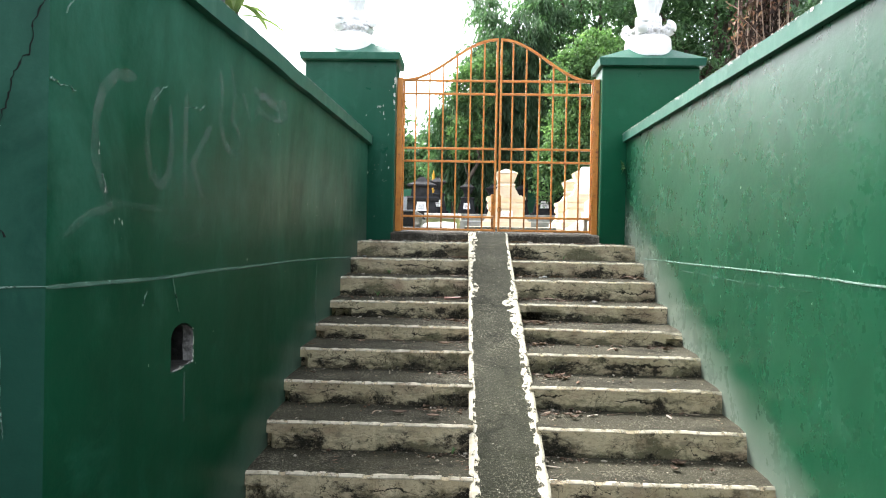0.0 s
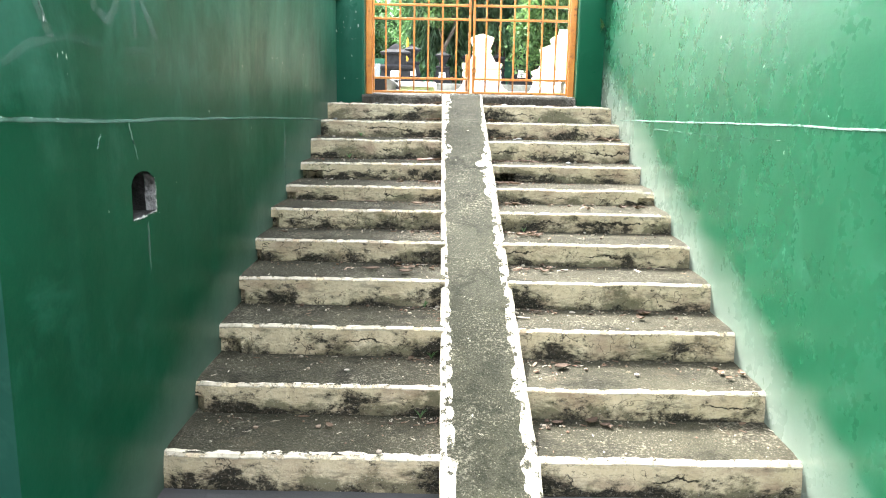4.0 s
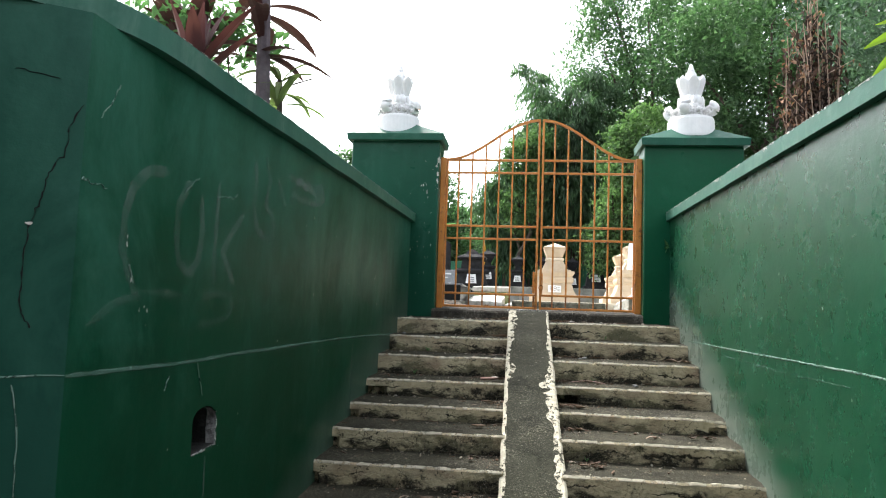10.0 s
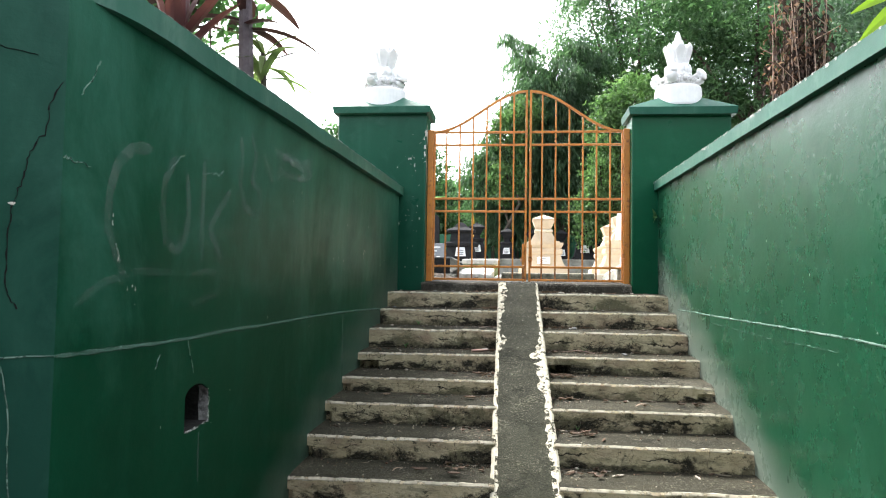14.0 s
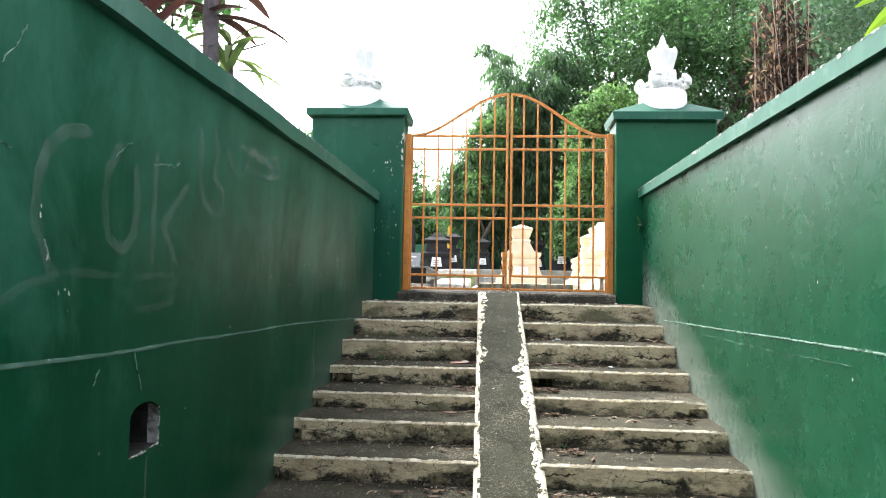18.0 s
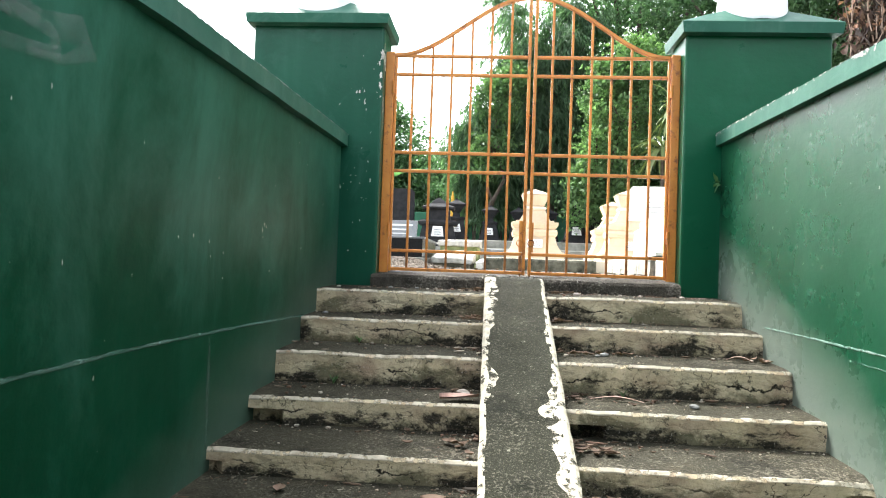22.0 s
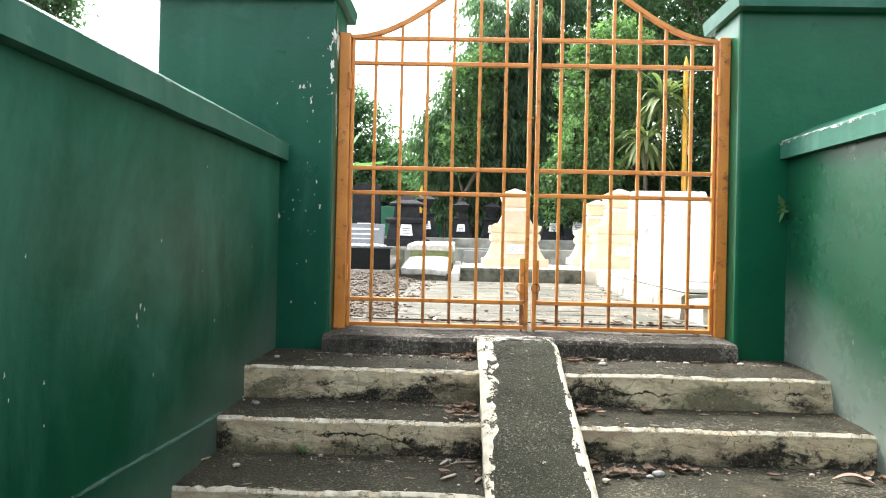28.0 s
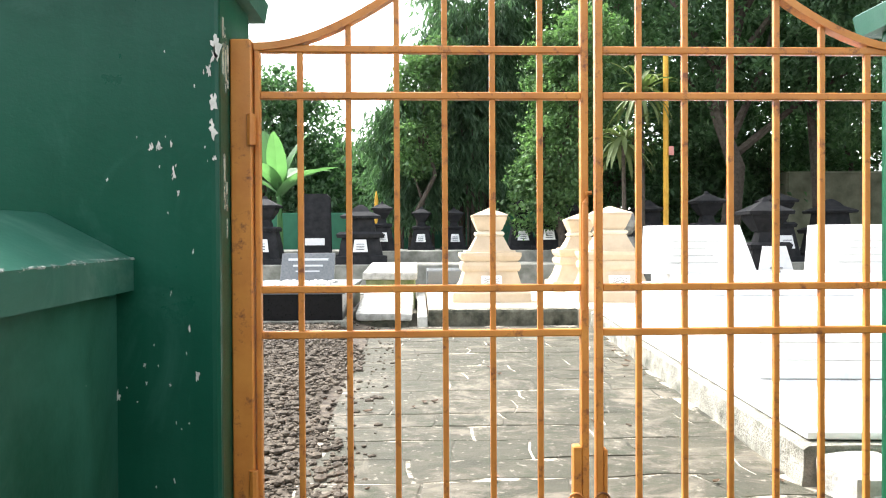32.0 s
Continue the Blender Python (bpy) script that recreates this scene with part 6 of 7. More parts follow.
tree("bright_shrub", "bright green young tree among bamboo", (-0.35, 17.0, Z), 4.6,
     [(0, 0, 5.2, 0.75, 0.7, 0.8), (0.5, 0, 5.9, 0.6, 0.6, 0.5), (-0.1, 0, 3.6, 0.6, 0.6, 1.0)], LEAF_BRIGHT, 150, 0.14, (0.15, 0.08), 0.1, seed=8)
# low growth along the boundary
tree("hedge_tree", "dark low trees along the boundary", (-6.5, 22.5, Z), 2.6,
     [(-3, 0, 2.2, 2.2, 1.4, 1.7), (0, 0, 2.4, 2.0, 1.4, 1.9), (2.0, 0, 1.8, 1.6, 1.2, 1.5), (-5.5, 0, 2.8, 2.2, 1.5, 2.2)], LEAF_DARK, 45, 0.2, (0.18, 0.09), 0.16, seed=9)
tree("hedge_tree", "dense dark undergrowth beneath bamboo", (2.0, 20.5, Z), 2.6,
     [(-3.4, 0, 1.6, 1.7, 1.0, 1.7), (-1, 0, 2.2, 1.8, 1.0, 2.0), (1.4, 0, 2.2, 1.9, 1.0, 2.1), (4, 0, 2.0, 2.2, 1.2, 2.2), (7, -1, 2.2, 2.4, 1.2, 2.4), (-5.2, 0, 1.4, 1.3, 0.9, 1.5)], LEAF_DARK, 55, 0.2, (0.18, 0.09), 0.16, seed=10)


tree("broadleaf_tree", "dense dark tree wall at the back", (6.5, 23.5, Z), 8,
     [(-3, 0, 5.0, 2.6, 1.4, 2.6), (1, 0, 5.2, 2.8, 1.4, 2.8), (5, 0, 5.4, 2.8, 1.4, 2.8), (-1.5, 0, 9.0, 2.6, 1.4, 2.4), (2.5, 0, 9.5, 2.8, 1.4, 2.6), (6, 0, 10, 2.8, 1.5, 2.6), (0.5, 0, 13.0, 2.6, 1.4, 2.2), (4.5, 0, 13.8, 2.8, 1.5, 2.4), (9, 0, 13, 3, 1.6, 3), (9.5, 0, 7, 3, 1.6, 3)], LEAF_DARK, 38, 0.32, (0.26, 0.12), 0.3, seed=11)


tree("broadleaf_tree", "leafy tree beyond the dark memorials", (-5.3, 20.6, Z), 4.4,
     [(0, 0, 4.7, 1.3, 1.2, 1.3), (0.9, 0, 3.4, 1.1, 1.1, 1.2), (-1.8, 0, 4.8, 1.7, 1.3, 1.5), (1.7, 0, 2.3, 1.2, 0.9, 1.2), (-0.3, 0, 2.5, 1.4, 1.0, 1.4), (0.2, 0, 5.4, 1.3, 1.1, 1.0), (1.3, 0, 4.3, 1.2, 1.0, 1.2)], LEAF_DARK, 60, 0.2, (0.2, 0.1), 0.16, seed=12)
tree("hedge_tree", "dense far greenery closing the graveyard", (3.0, 25.0, Z), 3.0,
     [(-9 + 2.6 * k, 0.4 * (k % 2), 1.7 + 0.5 * (k % 3), 2.0, 0.9, 2.3) for k in range(9)], LEAF_DARK, 60, 0.3, (0.42, 0.24), 0.2, seed=17)
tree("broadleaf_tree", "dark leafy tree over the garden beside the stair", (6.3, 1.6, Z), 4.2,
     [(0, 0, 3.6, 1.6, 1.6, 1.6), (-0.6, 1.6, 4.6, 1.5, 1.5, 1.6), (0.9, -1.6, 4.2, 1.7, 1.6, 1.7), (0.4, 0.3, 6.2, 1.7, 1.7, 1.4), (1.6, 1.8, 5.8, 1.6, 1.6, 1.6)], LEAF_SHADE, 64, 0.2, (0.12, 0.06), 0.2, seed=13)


tree("broadleaf_tree", "slender tree with hanging leaf tips beyond the coping", (-8.4, 8.0, Z), 4.4,
     [(0.9, 0, 4.9, 0.55, 0.5, 0.55), (0.1, 0, 5.3, 0.9, 0.8, 0.7), (1.05, 0.1, 4.55, 0.32, 0.3, 0.45), (0.5, 0, 4.65, 0.5, 0.4, 0.4)], LEAF_DARK, 260, 0.14, (0.12, 0.05), 0.07, seed=14)
tree("hedge_tree", "dark dense growth behind the far memorials", (12.5, 19.0, Z), 4.0,
     [(-2.5, 0, 3.0, 2.2, 1.2, 2.8), (1, 0, 3.4, 2.4, 1.2, 3.0), (4, 0, 3.2, 2.4, 1.2, 3.0), (-4.5, 0, 3.6, 1.8, 1.2, 2.4)], LEAF_DARK, 60, 0.22, (0.22, 0.11), 0.2, seed=15)


def bamboo(at, culms, reach, height, seed, label):
    """Arching culms with drooping feathery sprays."""
    t = thing("bamboo_clump", label, "bamboo", at=at)
    rng = random.Random(seed)
    b = None
    centres, ways = [], []
    for c in range(culms):
        a = rng.uniform(0, 2 * math.pi)
        lean = reach * rng.uniform(0.3, 1.0)
        h = height * rng.uniform(0.65, 1.0)
        pts = []
        for k in range(9):
            u = k / 8
            pts.append(Vector((0.5 * math.cos(a) + lean * math.cos(a) * u ** 2.2, 0.4 * math.sin(a) + 0.7 * lean * math.sin(a) * u ** 2.2, h * (u - 0.18 * u ** 4))))
        part("culm", tube(pts, [0.032 * (1 - 0.1 * k) for k in range(9)], 6), BARK, t)
        for k in range(46):
            u = rng.uniform(0.2, 1.0)
            p = pts[min(7, int(u * 8))].lerp(pts[min(8, int(u * 8) + 1)], (u * 8) % 1)
            ang = rng.uniform(0, 6.28)
            w = Vector((math.cos(ang), math.sin(ang), 0))
            ln = rng.uniform(0.4, 1.0)
            for j in range(34):
                v = rng.random()
                q = p + w * ln * v + Vector((rng.gauss(0, 0.10), rng.gauss(0, 0.10), -0.55 * ln * v * v + rng.gauss(0, 0.07)))
                centres.append(q)
                ways.append(w * 0.6 + Vector((rng.gauss(0, 0.4), rng.gauss(0, 0.4), -0.75)))
    leaf_mesh("leaves", np.array(centres), 0.26, 0.046, LEAF_BAMBOO, t, np.array(ways), 0.2, seed)
    return t


bamboo((1.2, 18.6, 2.68), 27, 1.6, 10.4, 21, "tall drooping bamboo clump")
bamboo((-0.55, 18.4, 2.68), 18, 1.25, 5.7, 22, "short drooping bamboo clump")
bamboo((3.0, 21.5, Z), 18, 3.0, 10.5, 23, "tall bamboo clump in the distance")


def blade(base, way, length, width, droop, bm=None, fold=0.25, n=8, face=(0, 0, 1)):
    """One strap leaf that arches from its base."""
    b = bmesh.new()
    p, d = Vector(base), Vector(way).normalized()
    s = d.cross(Vector(face)).normalized()
    prev = None
    for k in range(n + 1):
        u = k / n
        w = width * 0.5 * max(0.04, math.sin(math.pi * min(1, 0.12 + 0.86 * u)) ** 0.8)
        up = s.cross(d)
        cur = [b.verts.new(q) for q in (p - s * w + up * w * fold, p, p + s * w + up * w * fold)]
        if prev:
            b.faces.new((prev[0], prev[1], cur[1], cur[0]))
            b.faces.new((prev[1], prev[2], cur[2], cur[1]))
        prev = cur
        p = p + d * length / n
        d = (d + Vector((0, 0, -droop / n))).normalized()
    return merge(bm, b)


def rosette(name, label, category, at, stem_h, count, length, width, mat, droop, seed, parent_stem=BARK, tilt=(0.2, 1.2), stem_r=0.03, spread=0.25):
    t = thing(name, label, category, at=at)
    rng = random.Random(seed)
    part("stem", tube([(0, 0, -0.1), (0.03, 0.02, stem_h * 0.5), (0, 0, stem_h)], [stem_r, stem_r * 0.8, stem_r * 0.6], 8), parent_stem, t)
    for k in range(count):
        a = k * 2.4 + rng.uniform(-0.3, 0.3)
        e = rng.uniform(*tilt)
        w = (math.cos(a) * math.cos(e), math.sin(a) * math.cos(e), math.sin(e))
        part("leaf", blade((0, 0, stem_h - spread * rng.random() * min(1, stem_h)), w, length * rng.uniform(0.7, 1.1), width * rng.uniform(0.8, 1.2), droop * rng.uniform(0.6, 1.3)), mat, t)
    return t


rosette("banana_plant", "young banana plant with broad green leaves", "plant", (-3.85, 15.2, Z), 2.3, 9, 1.7, 0.55, LEAF_BANANA, 0.8, 31, LEAF_BANANA, (0.45, 1.45), 0.09)
rosette("dracaena", "tall screw palm with strap leaves", "plant", (4.1, 12.5, Z), 4.1, 40, 0.95, 0.12, LEAF_PALE, 2.2, 32, BARK, (-0.4, 1.3), 0.07)
rosette("dracaena", "screw palm with drying strap leaves", "plant", (3.75, 12.6, Z), 3.2, 44, 0.95, 0.11, LEAF_PALE, 1.6, 33, BARK, (-0.6, 1.0), 0.06)
rosette("cordyline", "tall maroon cordyline behind the wall coping", "plant", (-1.83, -3.3, Z), 2.05, 24, 0.48, 0.085, LEAF_RED, 0.7, 40, PURPLE_BARK, (0.0, 1.3), 0.065, 0.55)
rosette("cordyline", "crimson cordyline with broad upright leaves", "plant", (-2.08, -3.66, Z), 1.3, 13, 0.52, 0.095, LEAF_CRIMSON, 0.35, 41, BARK, (0.8, 1.5), 0.04)
rosette("cordyline", "maroon cordyline among green shrubs", "plant", (-2.3, -3.3, Z), 1.7, 14, 0.46, 0.12, LEAF_RED, 0.5, 42, BARK, (0.5, 1.4), 0.04)
tree("garden_shrub", "light green shrub beside maroon cordyline", (-2.1, -3.1, Z), 1.5, [(0, 0, 1.6, 0.24, 0.22, 0.26), (-0.2, 0, 1.8, 0.25, 0.2, 0.26), (-0.35, -0.3, 1.6, 0.25, 0.2, 0.26)], LEAF_BANANA, 170, 0.08, (0.085, 0.04), 0.02, seed=44)
rosette("dracaena", "dusty strap leaved dracaena beside maroon cordyline", "plant", (-1.76, -3.12, Z), 1.42, 18, 0.36, 0.05, LEAF_PALE, 1.5, 45, BARK, (-0.3, 1.3), 0.03)
rl = thing("overhanging_palm", "yellow green leaf hanging over the coping", "plant", at=(2.10, -3.55, Z))
part("stem", tube([(0.1, 0, -0.05), (0.08, 0, 0.9), (0.0, 0, 1.72)], [0.03, 0.025, 0.015], 8), BARK, rl)
for w, ln, wd in (((-0.68, -0.1, -0.45), 0.56, 0.08), ((-0.8, 0.05, -0.2), 0.46, 0.07), ((-0.6, 0.0, -0.72), 0.5, 0.06), ((-0.78, 0.1, 0.05), 0.36, 0.05), ((-0.3, -0.3, 0.9), 0.6, 0.08), ((0.6, 0.4, 0.5), 0.6, 0.08), ((-0.5, 0.5, 0.6), 0.5, 0.08)):
    part("leaf", blade((0, 0, 1.62), w, ln, wd, 0.35, face=(0.25, -1, 0.35)), LEAF_LIME, rl)

# dead brown shrub behind the coping
ds = thing("dead_shrub", "dead shrub with shaggy dark brown leaves and bare stems", "shrub", at=(3.53, 2.0, Z))
rng = random.Random(50)
b, cs, tips = None, [], []
for k in range(30):
    x, y = rng.gauss(0.02, 0.13), rng.uniform(-0.2, 0.2)
    top = rng.uniform(2.7, 4.7) * (1 - 0.7 * abs(x))
    pts = [Vector((x * 0.4, y * 0.4, 0)), Vector((x * 0.8 + rng.gauss(0, 0.04), y * 0.8, 1.8)), Vector((x + rng.gauss(0, 0.06), y, top))]
    b = tube(pts, [0.014, 0.011, 0.005], 5, b)
    for j in range(3):
        q = pts[1].lerp(pts[2], rng.uniform(0.3, 0.95))
        r = q + Vector((rng.gauss(0, 0.11), rng.gauss(0, 0.1), rng.uniform(0.08, 0.3)))
        b = tube([q, r], [0.007, 0.003], 4, b)
        tips += [r + Vector((rng.gauss(0, 0.03), rng.gauss(0, 0.03), rng.gauss(-0.03, 0.05))) for i in range(4)]
    for j in range(80):
        u = rng.uniform(0.0, 1) ** 0.9
        cs.append(pts[1].lerp(pts[2], 0.92 * u) + Vector((rng.gauss(0, 0.05), rng.gauss(0.05, 0.06), rng.gauss(0, 0.06))))
part("stem", b, DEAD_STEM, ds)
leaf_mesh("dead_leaves", np.array(cs), 0.13, 0.05, LEAF_DEAD, ds, droop=1.4, seed=51)
tagged(leaf_mesh("curled_leaves", np.array(tips), 0.07, 0.035, LEAF_CURLED, ds, droop=1.0, seed=52, label="curled orange brown leaf tips"), kind="stuff")

# bamboo flag poles
for x, y, h, r in ((4.58, 12.4, 4.8, 0.055), (-1.55, 15.9, 2.1, 0.045)):
    p = thing("bamboo_pole", "upright yellow bamboo pole with notched tip", "pole", at=(x, y, Z))
    part("cane", tube([(0, 0, h * k / 12) for k in range(13)] + [(0.0, 0, h + 0.18)], [r * (1 + 0.06 * (k % 2)) for k in range(13)] + [0.01], 8), BAMBOO_POLE, p)
    for k in range(1, 6):
        part("node_ring", loft([(h * k / 6, r * 1.15, r * 1.15), (h * k / 6 + 0.025, r * 1.15, r * 1.15)], 8), BAMBOO_POLE, p)
    if h > 3:
        part("tag", box(0.04, 0.14, -0.07, -0.055, 2.75, 2.93), PINK, p, "small faded pink tag")

# ---- path and gravel ----
path_floor = thing("path", "grey flagstone path with pale mortar joints", "path", box(-1.02, 1.45, 0.284, 6.2, 1.80, 1.8985, 0.0), MORTAR, kind="structure")
rng = random.Random(60)
y = 0.27
row = 0
while y < 6.0:
    h = rng.uniform(0.24, 0.40)
    x = -0.98 + 0.03 * y * (-1) + rng.uniform(-0.03, 0.05)
    right_end = 0.96 + 0.088 * y
    while x < right_end - 0.03:
        w = rng.uniform(0.34, 0.78)
        x1 = min(x + w, right_end)
        if x1 - x > 0.12:
            b = bmesh.new()
            ring = []
            gap = rng.uniform(0.003, 0.011)
            for px, py in ((x, y), ((x + x1) / 2, y), (x1, y), (x1, y + h / 2), (x1, y + h), ((x + x1) / 2, y + h), (x, y + h), (x, y + h / 2)):
                ring.append((px + 0.08 * noise.noise((px * 3, py * 3, row)) + (gap if px == x else -gap if px == x1 else 0), py + 0.06 * noise.noise((px * 3, py * 3, row + 9)) + (gap if py == y else -gap if py == y + h else 0)))
            dz = rng.uniform(-0.0005, 0.004)
            cx, cy = (x + x1) / 2, y + h / 2
            lo = [b.verts.new((px, py, 1.87)) for px, py in ring]
            hi = [b.verts.new((px, py, 1.8985 + dz)) for px, py in ring]
            tp = [b.verts.new((cx + (px - cx) * 0.975, cy + (py - cy) * 0.975, 1.9005 + dz)) for px, py in ring]
            for k in range(8):
                b.faces.new((lo[k], lo[(k + 1) % 8], hi[(k + 1) % 8], hi[k]))
                b.faces.new((hi[k], hi[(k + 1) % 8], tp[(k + 1) % 8], tp[k]))
            b.faces.new(tp)
            part("flagstone", b, FLAG, path_floor)
        x = x1
    y += h
    row += 1

stone_meshes = []
for k in range(5):
    b = bmesh.new()
    bmesh.ops.create_icosphere(b, subdivisions=1, radius=1)
    for v in b.verts:
        v.co *= 1 + 0.35 * noise.noise(v.co * 1.7 + Vector((k * 5, 0, 0)))
        v.co.z *= 0.6
    stone_meshes.append(np.array([v.co[:] for v in b.verts]))
    faces_ico = [[v.index for v in f.verts] for f in b.faces]
    b.free()


def gravel_z(x, y):
    """The gravel bed heaps up away from the gate and from the path."""
    a, b = max(0.0, min(1.0, (y - 1.0) / 4.2)), max(0.0, min(1.0, (-0.95 - x) / 0.5))
    return 1.896 + 0.125 * a * a * (3 - 2 * a) * b + 0.012 * noise.noise((x * 4, y * 4, 7))


verts, faces = [], []
nr = np.random.default_rng(61)
for k in range(20000):
    gx, gy = nr.uniform(-3.2, -0.72), nr.uniform(0.3, 7.6)
    edge = -0.86 - 0.06 * gy + 0.12 * math.sin(gy * 2.1)
    if gx > edge and nr.random() < 0.9:
        continue
    if gx < -1.26 and gy > 5.5 or gx > -1.28 and gy > 6.05:
        continue
    s = nr.uniform(0.006, 0.017) if nr.random() < 0.82 else nr.uniform(0.017, 0.034)
    a = nr.uniform(0, 6.28)
    m = np.array(((math.cos(a), -math.sin(a), 0), (math.sin(a), math.cos(a), 0), (0, 0, 1)))
    pts = (stone_meshes[k % 5] * s) @ m.T + np.array((gx, gy, gravel_z(gx, gy) + 0.008))
    o = len(verts)
    verts += pts.tolist()
    faces += [[o + i for i in f] for f in faces_ico]
me = bpy.data.meshes.new("gravel")
me.from_pydata(verts, [], faces)
me.materials.append(GRAVEL)
tagged(new("gravel", me), "loose brown gravel beside the path", "gravel", kind="stuff")
gb = bmesh.new()
grid = [[gb.verts.new((-3.4 + 2.38 * i / 16, 0.26 + 6.0 * j / 30, gravel_z(-3.4 + 2.38 * i / 16, 0.26 + 6.0 * j / 30) - 0.006)) for i in range(17)] for j in range(31)]
for lo, hi in zip(grid, grid[1:]):
    for i in range(16):
        gb.faces.new((lo[i], lo[i + 1], hi[i + 1], hi[i]))
thing("gravel_bed", "brown earth bed under loose gravel", "ground", gb, GRAVEL, kind="structure")

# ---- fallen leaves on the steps ----
rng = random.Random(70)


def fallen(x, y, z, size, turn, curl):
    b = bmesh.new()
    prev = None
    for k in range(7):
        u = k / 6
        w = 0.32 * size * max(0.05, math.sin(math.pi * (0.06 + 0.9 * u)))
        zc = curl * size * (2 * u - 1) ** 2 + 0.002
        cur = [b.verts.new(p) for p in ((size * (u - 0.5), -w, zc + 0.25 * w + 0.004), (size * (u - 0.5), 0, zc), (size * (u - 0.5), w, zc + 0.25 * w + 0.004))]
        if prev:
            b.faces.new((prev[0], prev[1], cur[1], cur[0]))
            b.faces.new((prev[1], prev[2], cur[2], cur[1]))
        prev = cur
    return thing("fallen_leaf", "dry curled brown leaf lying on concrete", "leaf", b, LEAF_FALLEN, (x, y, z), "fallen leaves", turn=turn)


for k in range(66):
    i = rng.randrange(0, 11)
    right = rng.random() < 0.62
    back = (EDGE_Y[i - 1] if i else -0.24) - 0.03
    y = back - abs(rng.gauss(0, 0.09))
    y = max(y, EDGE_Y[i] + 0.05)
    if right:
        x = ramp_right(y) + 0.05 + abs(rng.gauss(0, 0.35)) if rng.random() < 0.6 else rng.uniform(0.3, 1.25)
    else:
        x = ramp_left(y) - 0.04 - abs(rng.gauss(0, 0.18)) if rng.random() < 0.7 else rng.uniform(-1.3, -0.4)
    x = max(-1.34, min(1.27, x))
    fallen(x, y, EDGE_Z[i] + 0.016, rng.choice((0.02, 0.025, 0.03, 0.04, 0.05, 0.08)), rng.uniform(0, 360), rng.uniform(0.02, 0.2))
for k in range(40):
    y = rng.uniform(0.4, 6.0)
    x = 0.92 + 0.088 * y - abs(rng.gauss(0, 0.10)) if k < 16 else rng.uniform(-1.2, 0.9)
    fallen(x, y, 1.906, rng.choice((0.02, 0.03, 0.04, 0.06)), rng.uniform(0, 360), rng.uniform(0.02, 0.2))
for k in range(10):
    fallen(rng.uniform(-0.95, 0.98), rng.uniform(-0.16, 0.15), 1.878, rng.choice((0.02, 0.03, 0.045)), rng.uniform(0, 360), rng.uniform(0.02, 0.2))


# drifts of leaves against the ramp
for i, side, x, y, n in ((0, 1, 0.20, -0.30, 9), (1, 1, 0.16, -0.74, 7), (2, 1, 0.22, -1.14, 8), (2, 1, 0.48, -1.10, 5), (4, 1, 0.24, -2.02, 14), (6, 1, 0.3, -2.8, 9), (0, -1, -0.36, -0.32, 7), (1, -1, -0.36, -0.86, 6), (4, -1, -0.34, -2.1, 5), (7, -1, -0.4, -3.2, 6), (3, 1, 0.55, -1.60, 5), (8, 1, 0.9, -3.6, 7), (5, 1, 1.1, -2.4, 6), (3, 1, 0.20, -1.52, 9), (5, 1, 0.26, -2.36, 9), (7, 1, 0.34, -3.2, 7), (1, -1, -0.34, -0.76, 8), (0, -1, -0.36, -0.30, 6), (9, 1, 1.2, -4.05, 6), (2, 1, 1.22, -1.12, 7)):
    for k in range(n):
        px, py = x + rng.gauss(0, 0.06), max(EDGE_Y[i] + 0.04, min((EDGE_Y[i - 1] if i else -0.25) - 0.03, y + rng.gauss(0, 0.05)))
        px = max(ramp_right(py) + 0.03, px) if side > 0 else min(ramp_left(py) - 0.03, px)
        fallen(px, py, EDGE_Z[i] + 0.014, rng.uniform(0.03, 0.07), rng.uniform(0, 360), rng.uniform(0.05, 0.3))

for i, x, y, size, turn in ((5, -0.43, -2.42, 0.10, 8), (4, -0.40, -2.0, 0.08, 150), (7, -0.66, -3.30, 0.085, 20), (7, -0.46, -3.36, 0.075, 0), (2, 0.26, -1.13, 0.07, 60), (6, -0.45, -2.86, 0.06, 100)):
    fallen(x, y, EDGE_Z[i] + 0.016, size, turn, 0.08)

# loose stones on the treads
for k, (i, x, y, s, c) in enumerate(((3, -0.36, -1.56, 0.034, 0), (1, -1.27, -0.78, 0.018, 1), (2, 0.40, -1.13, 0.024, 1), (2, 0.36, -1.16, 0.014, 1), (0, 0.34, -0.32, 0.016, 0), (0, -0.75, -0.30, 0.014, 1), (9, -0.7, -4.1, 0.014, 0), (8, 0.5, -3.55, 0.015, 0), (0, 0.32, -0.42, 0.022, 0), (0, 0.62, -0.30, 0.013, 0), (0, 0.75, -0.30, 0.014, 0), (0, 1.02, -0.30, 0.018, 0), (0, -0.93, -0.33, 0.018, 1), (0, -1.26, -0.44, 0.014, 0), (3, 0.76, -1.62, 0.022, 1), (0, -0.68, -0.30, 0.012, 0), (0, -0.62, -0.30, 0.01, 0))):
    b = bmesh.new()
    s *= 0.85
    bmesh.ops.create_icosphere(b, subdivisions=2, radius=s)
    for v in b.verts:
        v.co *= 1 + 0.5 * noise.noise(v.co * 40 + Vector((k * 5, 0, 0)))
        v.co.x *= 1.25
        v.co.z = v.co.z * 0.6 + s * 0.5
    thing("loose_stone", ("whitish chip of stone on the tread", "small grey stone on the tread")[c], "stone", b, (PALE_STONE, GREY_STONE)[c], (x, y, EDGE_Z[i] + 0.006), "loose stones")

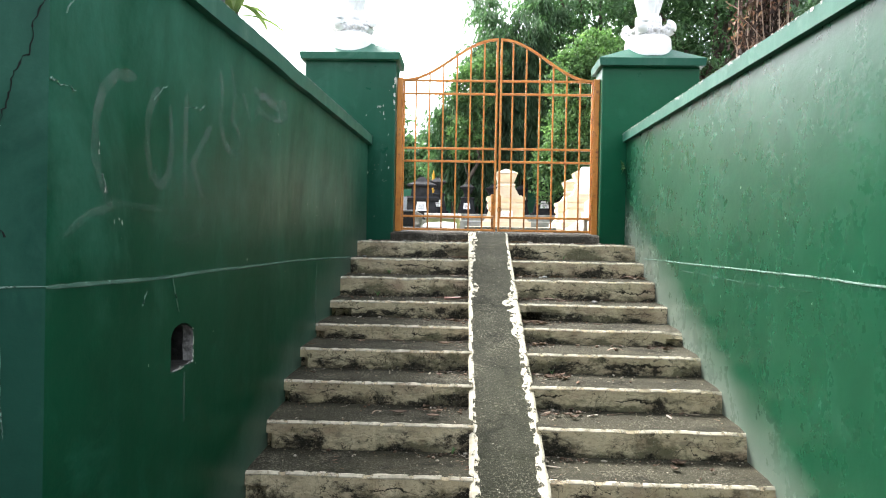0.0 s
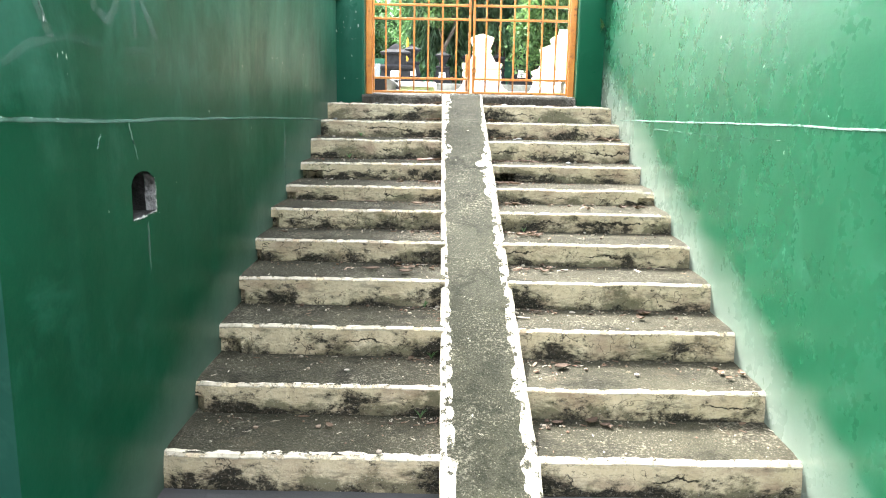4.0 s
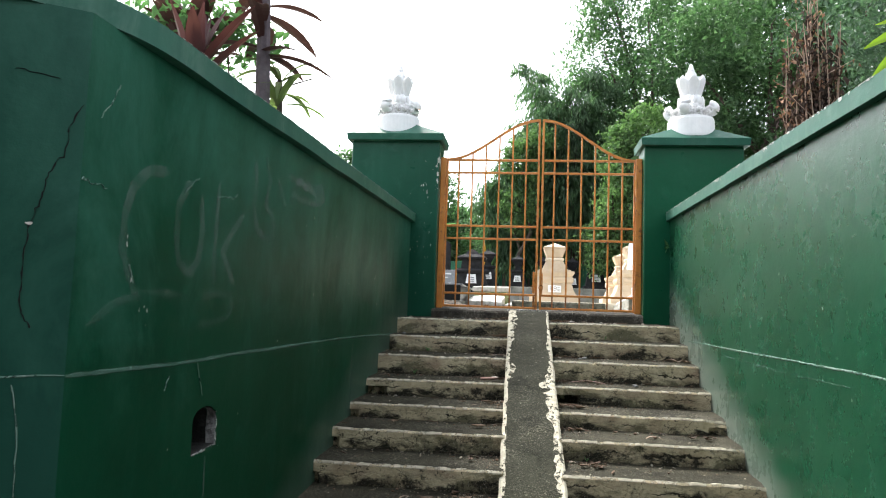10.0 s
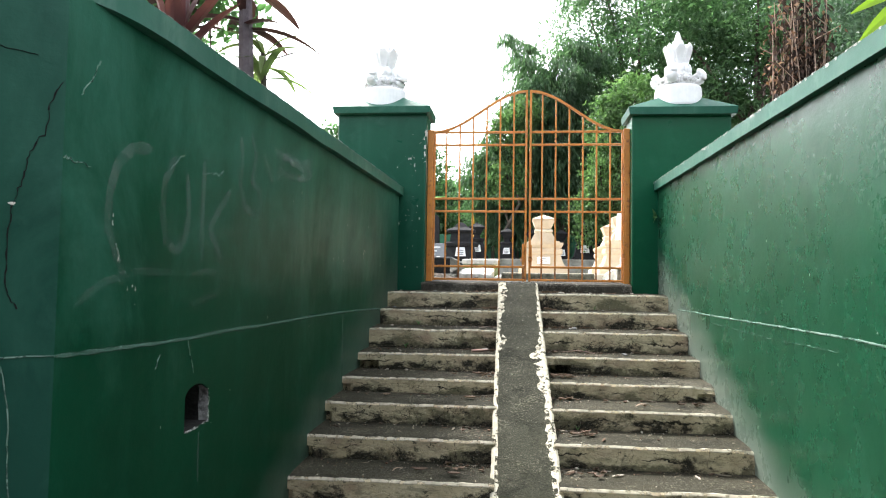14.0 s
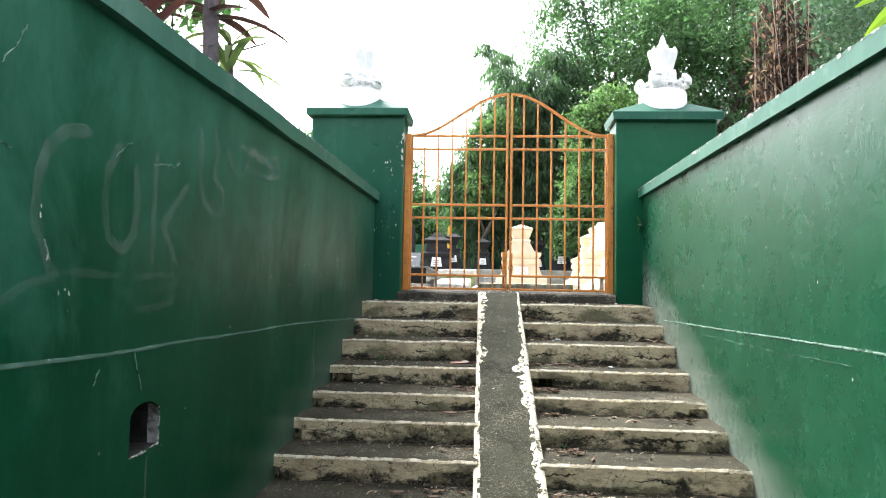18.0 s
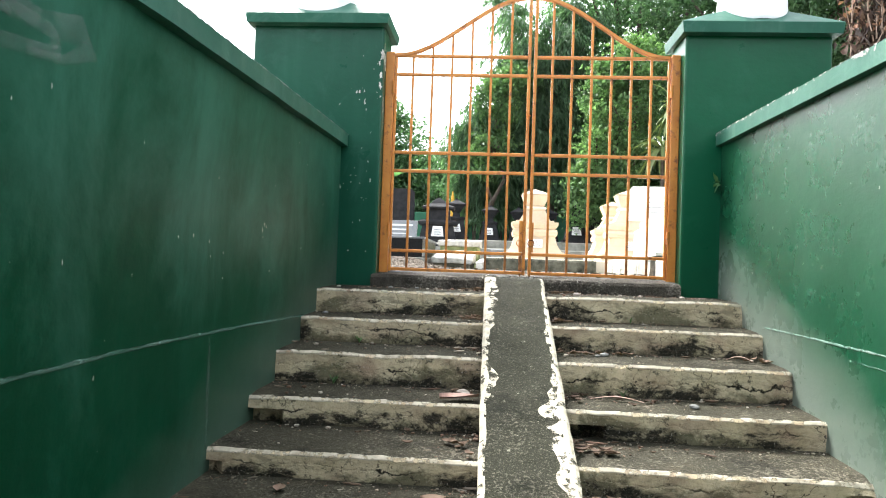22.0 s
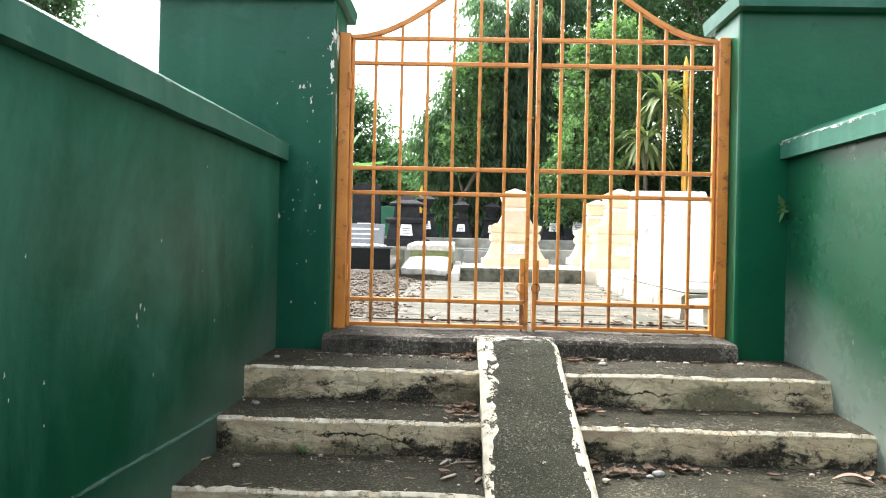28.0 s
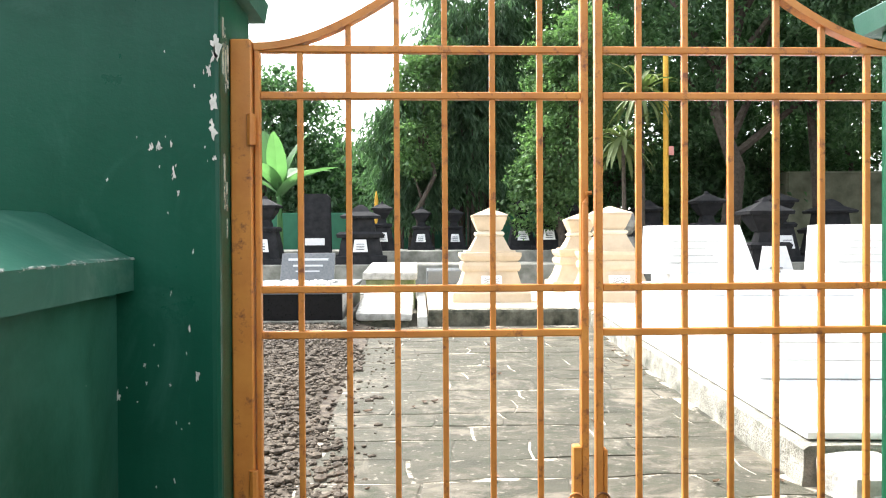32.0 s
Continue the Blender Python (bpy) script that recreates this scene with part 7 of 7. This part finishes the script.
# large leaf and curled strips of bark
big = bmesh.new()
prev = None
for k in range(9):
    u = k / 8
    w = 0.048 * max(0.06, math.sin(math.pi * min(0.97, 0.05 + 0.8 * u)))
    cur = [big.verts.new(p) for p in ((0.19 * (u - 0.5), -w, 0.016 + 0.02 * u), (0.19 * (u - 0.5), 0, 0.004 + 0.012 * u), (0.19 * (u - 0.5), w, 0.03 - 0.01 * u))]
    if prev:
        for k2 in range(2):
            big.faces.new((prev[k2], prev[k2 + 1], cur[k2 + 1], cur[k2]))
    prev = cur
PINK_LEAF = plain("dull_pink_dry_leaf", (0.30, 0.19, 0.15), (0.42, 0.29, 0.24), 18, 0.8, 0.3, 0.002)
thing("fallen_leaf", "large dull pink dry leaf beside the ramp", "leaf", big, PINK_LEAF, (-0.375, -1.72, EDGE_Z[3] + 0.012), "fallen leaves", turn=12)


def bark_strip(x, y, z, length, width, arch, turn, mat):
    b = bmesh.new()
    prev = None
    for k in range(13):
        u = k / 12
        w = width * (0.35 + 0.65 * math.sin(math.pi * u)) / 2
        zc = 0.003 + arch * math.sin(math.pi * u)
        py = 0.10 * length * math.sin(math.pi * u * 1.1)
        cur = [b.verts.new(p) for p in ((length * (u - 0.5), py - w, zc + 0.5 * w), (length * (u - 0.5), py, zc), (length * (u - 0.5), py + w, zc + 0.5 * w), (length * (u - 0.5), py, zc + 0.004))]
        if prev:
            for k2 in range(4):
                b.faces.new((prev[k2], prev[(k2 + 1) % 4], cur[(k2 + 1) % 4], cur[k2]))
        prev = cur
    thing("bark_strip", "dry curled strip of bark on the tread", "bark", b, mat, (x, y, z), "bark strips", turn=turn)


bark_strip(0.40, -1.56, EDGE_Z[3] + 0.012, 0.26, 0.022, 0.012, -6, PINK_LEAF)
bark_strip(1.12, -1.16, EDGE_Z[2] + 0.012, 0.14, 0.04, 0.016, -20, DEAD_STEM)
bark_strip(0.75, -2.52, EDGE_Z[5] + 0.012, 0.12, 0.018, 0.01, 30, DEAD_STEM)
bark_strip(-0.8, -3.3, EDGE_Z[7] + 0.012, 0.09, 0.014, 0.006, 60, DEAD_STEM)

# rubbish drifted under the gate
for k in range(30):
    fallen(rng.uniform(-0.9, 0.98), rng.gauss(0.30, 0.05), 1.902, rng.choice((0.02, 0.03, 0.045, 0.06)), rng.uniform(0, 360), rng.uniform(0.02, 0.25))


# weeds in the joints of the stair
def weed(x, y, z, n, h):
    w = thing("weed_tuft", "small weed tuft growing in a stair joint", "weed", at=(x, y, z), group="stair weeds")
    for k in range(n):
        a = rng.uniform(0, 6.28)
        part("blade", blade((0, 0, 0), (math.cos(a) * 0.5, math.sin(a) * 0.5, 1), h * rng.uniform(0.6, 1.2), 0.006, 1.0, n=4), LEAF_BRIGHT, w)


for x, i, n, h in ((-0.34, 8, 8, 0.05), (-1.05, 3, 12, 0.06), (0.45, 3, 7, 0.05), (-0.29, 9, 9, 0.06), (-1.0, 2, 14, 0.06), (0.62, 1, 8, 0.05), (-0.33, 10, 8, 0.06), (0.30, 6, 6, 0.04)):
    weed(x, EDGE_Y[i - 1] - 0.02, EDGE_Z[i] + 0.012, n, h)

# crumbs of plaster, twigs and grit on the treads
verts, faces = [], []
for k in range(2600):
    i = int(nr.integers(0, 11))
    back = (EDGE_Y[i - 1] if i else -0.25) - 0.005
    gy = back - abs(nr.normal(0, 0.06 if nr.random() < 0.6 else 0.2))
    gy = max(gy, EDGE_Y[i] + 0.02)
    gx = nr.uniform(-1.38, 1.30)
    if nr.random() < 0.35:
        gx = ramp_right(gy) + abs(nr.normal(0, 0.15)) if nr.random() < 0.5 else ramp_left(gy) - abs(nr.normal(0, 0.12))
    if ramp_left(gy) - 0.01 < gx < ramp_right(gy) + 0.01:
        continue
    s = nr.uniform(0.002, 0.007) if nr.random() < 0.93 else nr.uniform(0.008, 0.016)
    st = (1, 1, 1) if nr.random() < 0.7 else (3.5, 0.6, 0.6)
    a = nr.uniform(0, 6.28)
    m = np.array(((math.cos(a), -math.sin(a), 0), (math.sin(a), math.cos(a), 0), (0, 0, 1)))
    pts = (stone_meshes[k % 5] * s * np.array(st)) @ m.T + np.array((gx, gy, EDGE_Z[i] + 0.010 + 0.4 * s))
    o = len(verts)
    verts += pts.tolist()
    faces += [[o + j for j in f] for f in faces_ico]
me = bpy.data.meshes.new("stair_grit")
me.from_pydata(verts, [], faces)
grit = Mat("mixed_grit", 0.9, 0.2)
gg = grit.t.nodes.new("ShaderNodeNewGeometry")
grit.colour(grit.ramp(gg.outputs["Random Per Island"], [(0.0, (0.05, 0.04, 0.03)), (0.4, (0.16, 0.10, 0.07)), (0.7, (0.25, 0.21, 0.16)), (1.0, (0.42, 0.38, 0.32))]))
me.materials.append(grit.m)
tagged(new("stair_grit", me), "crumbs of plaster and twigs on the treads", "debris", kind="stuff")
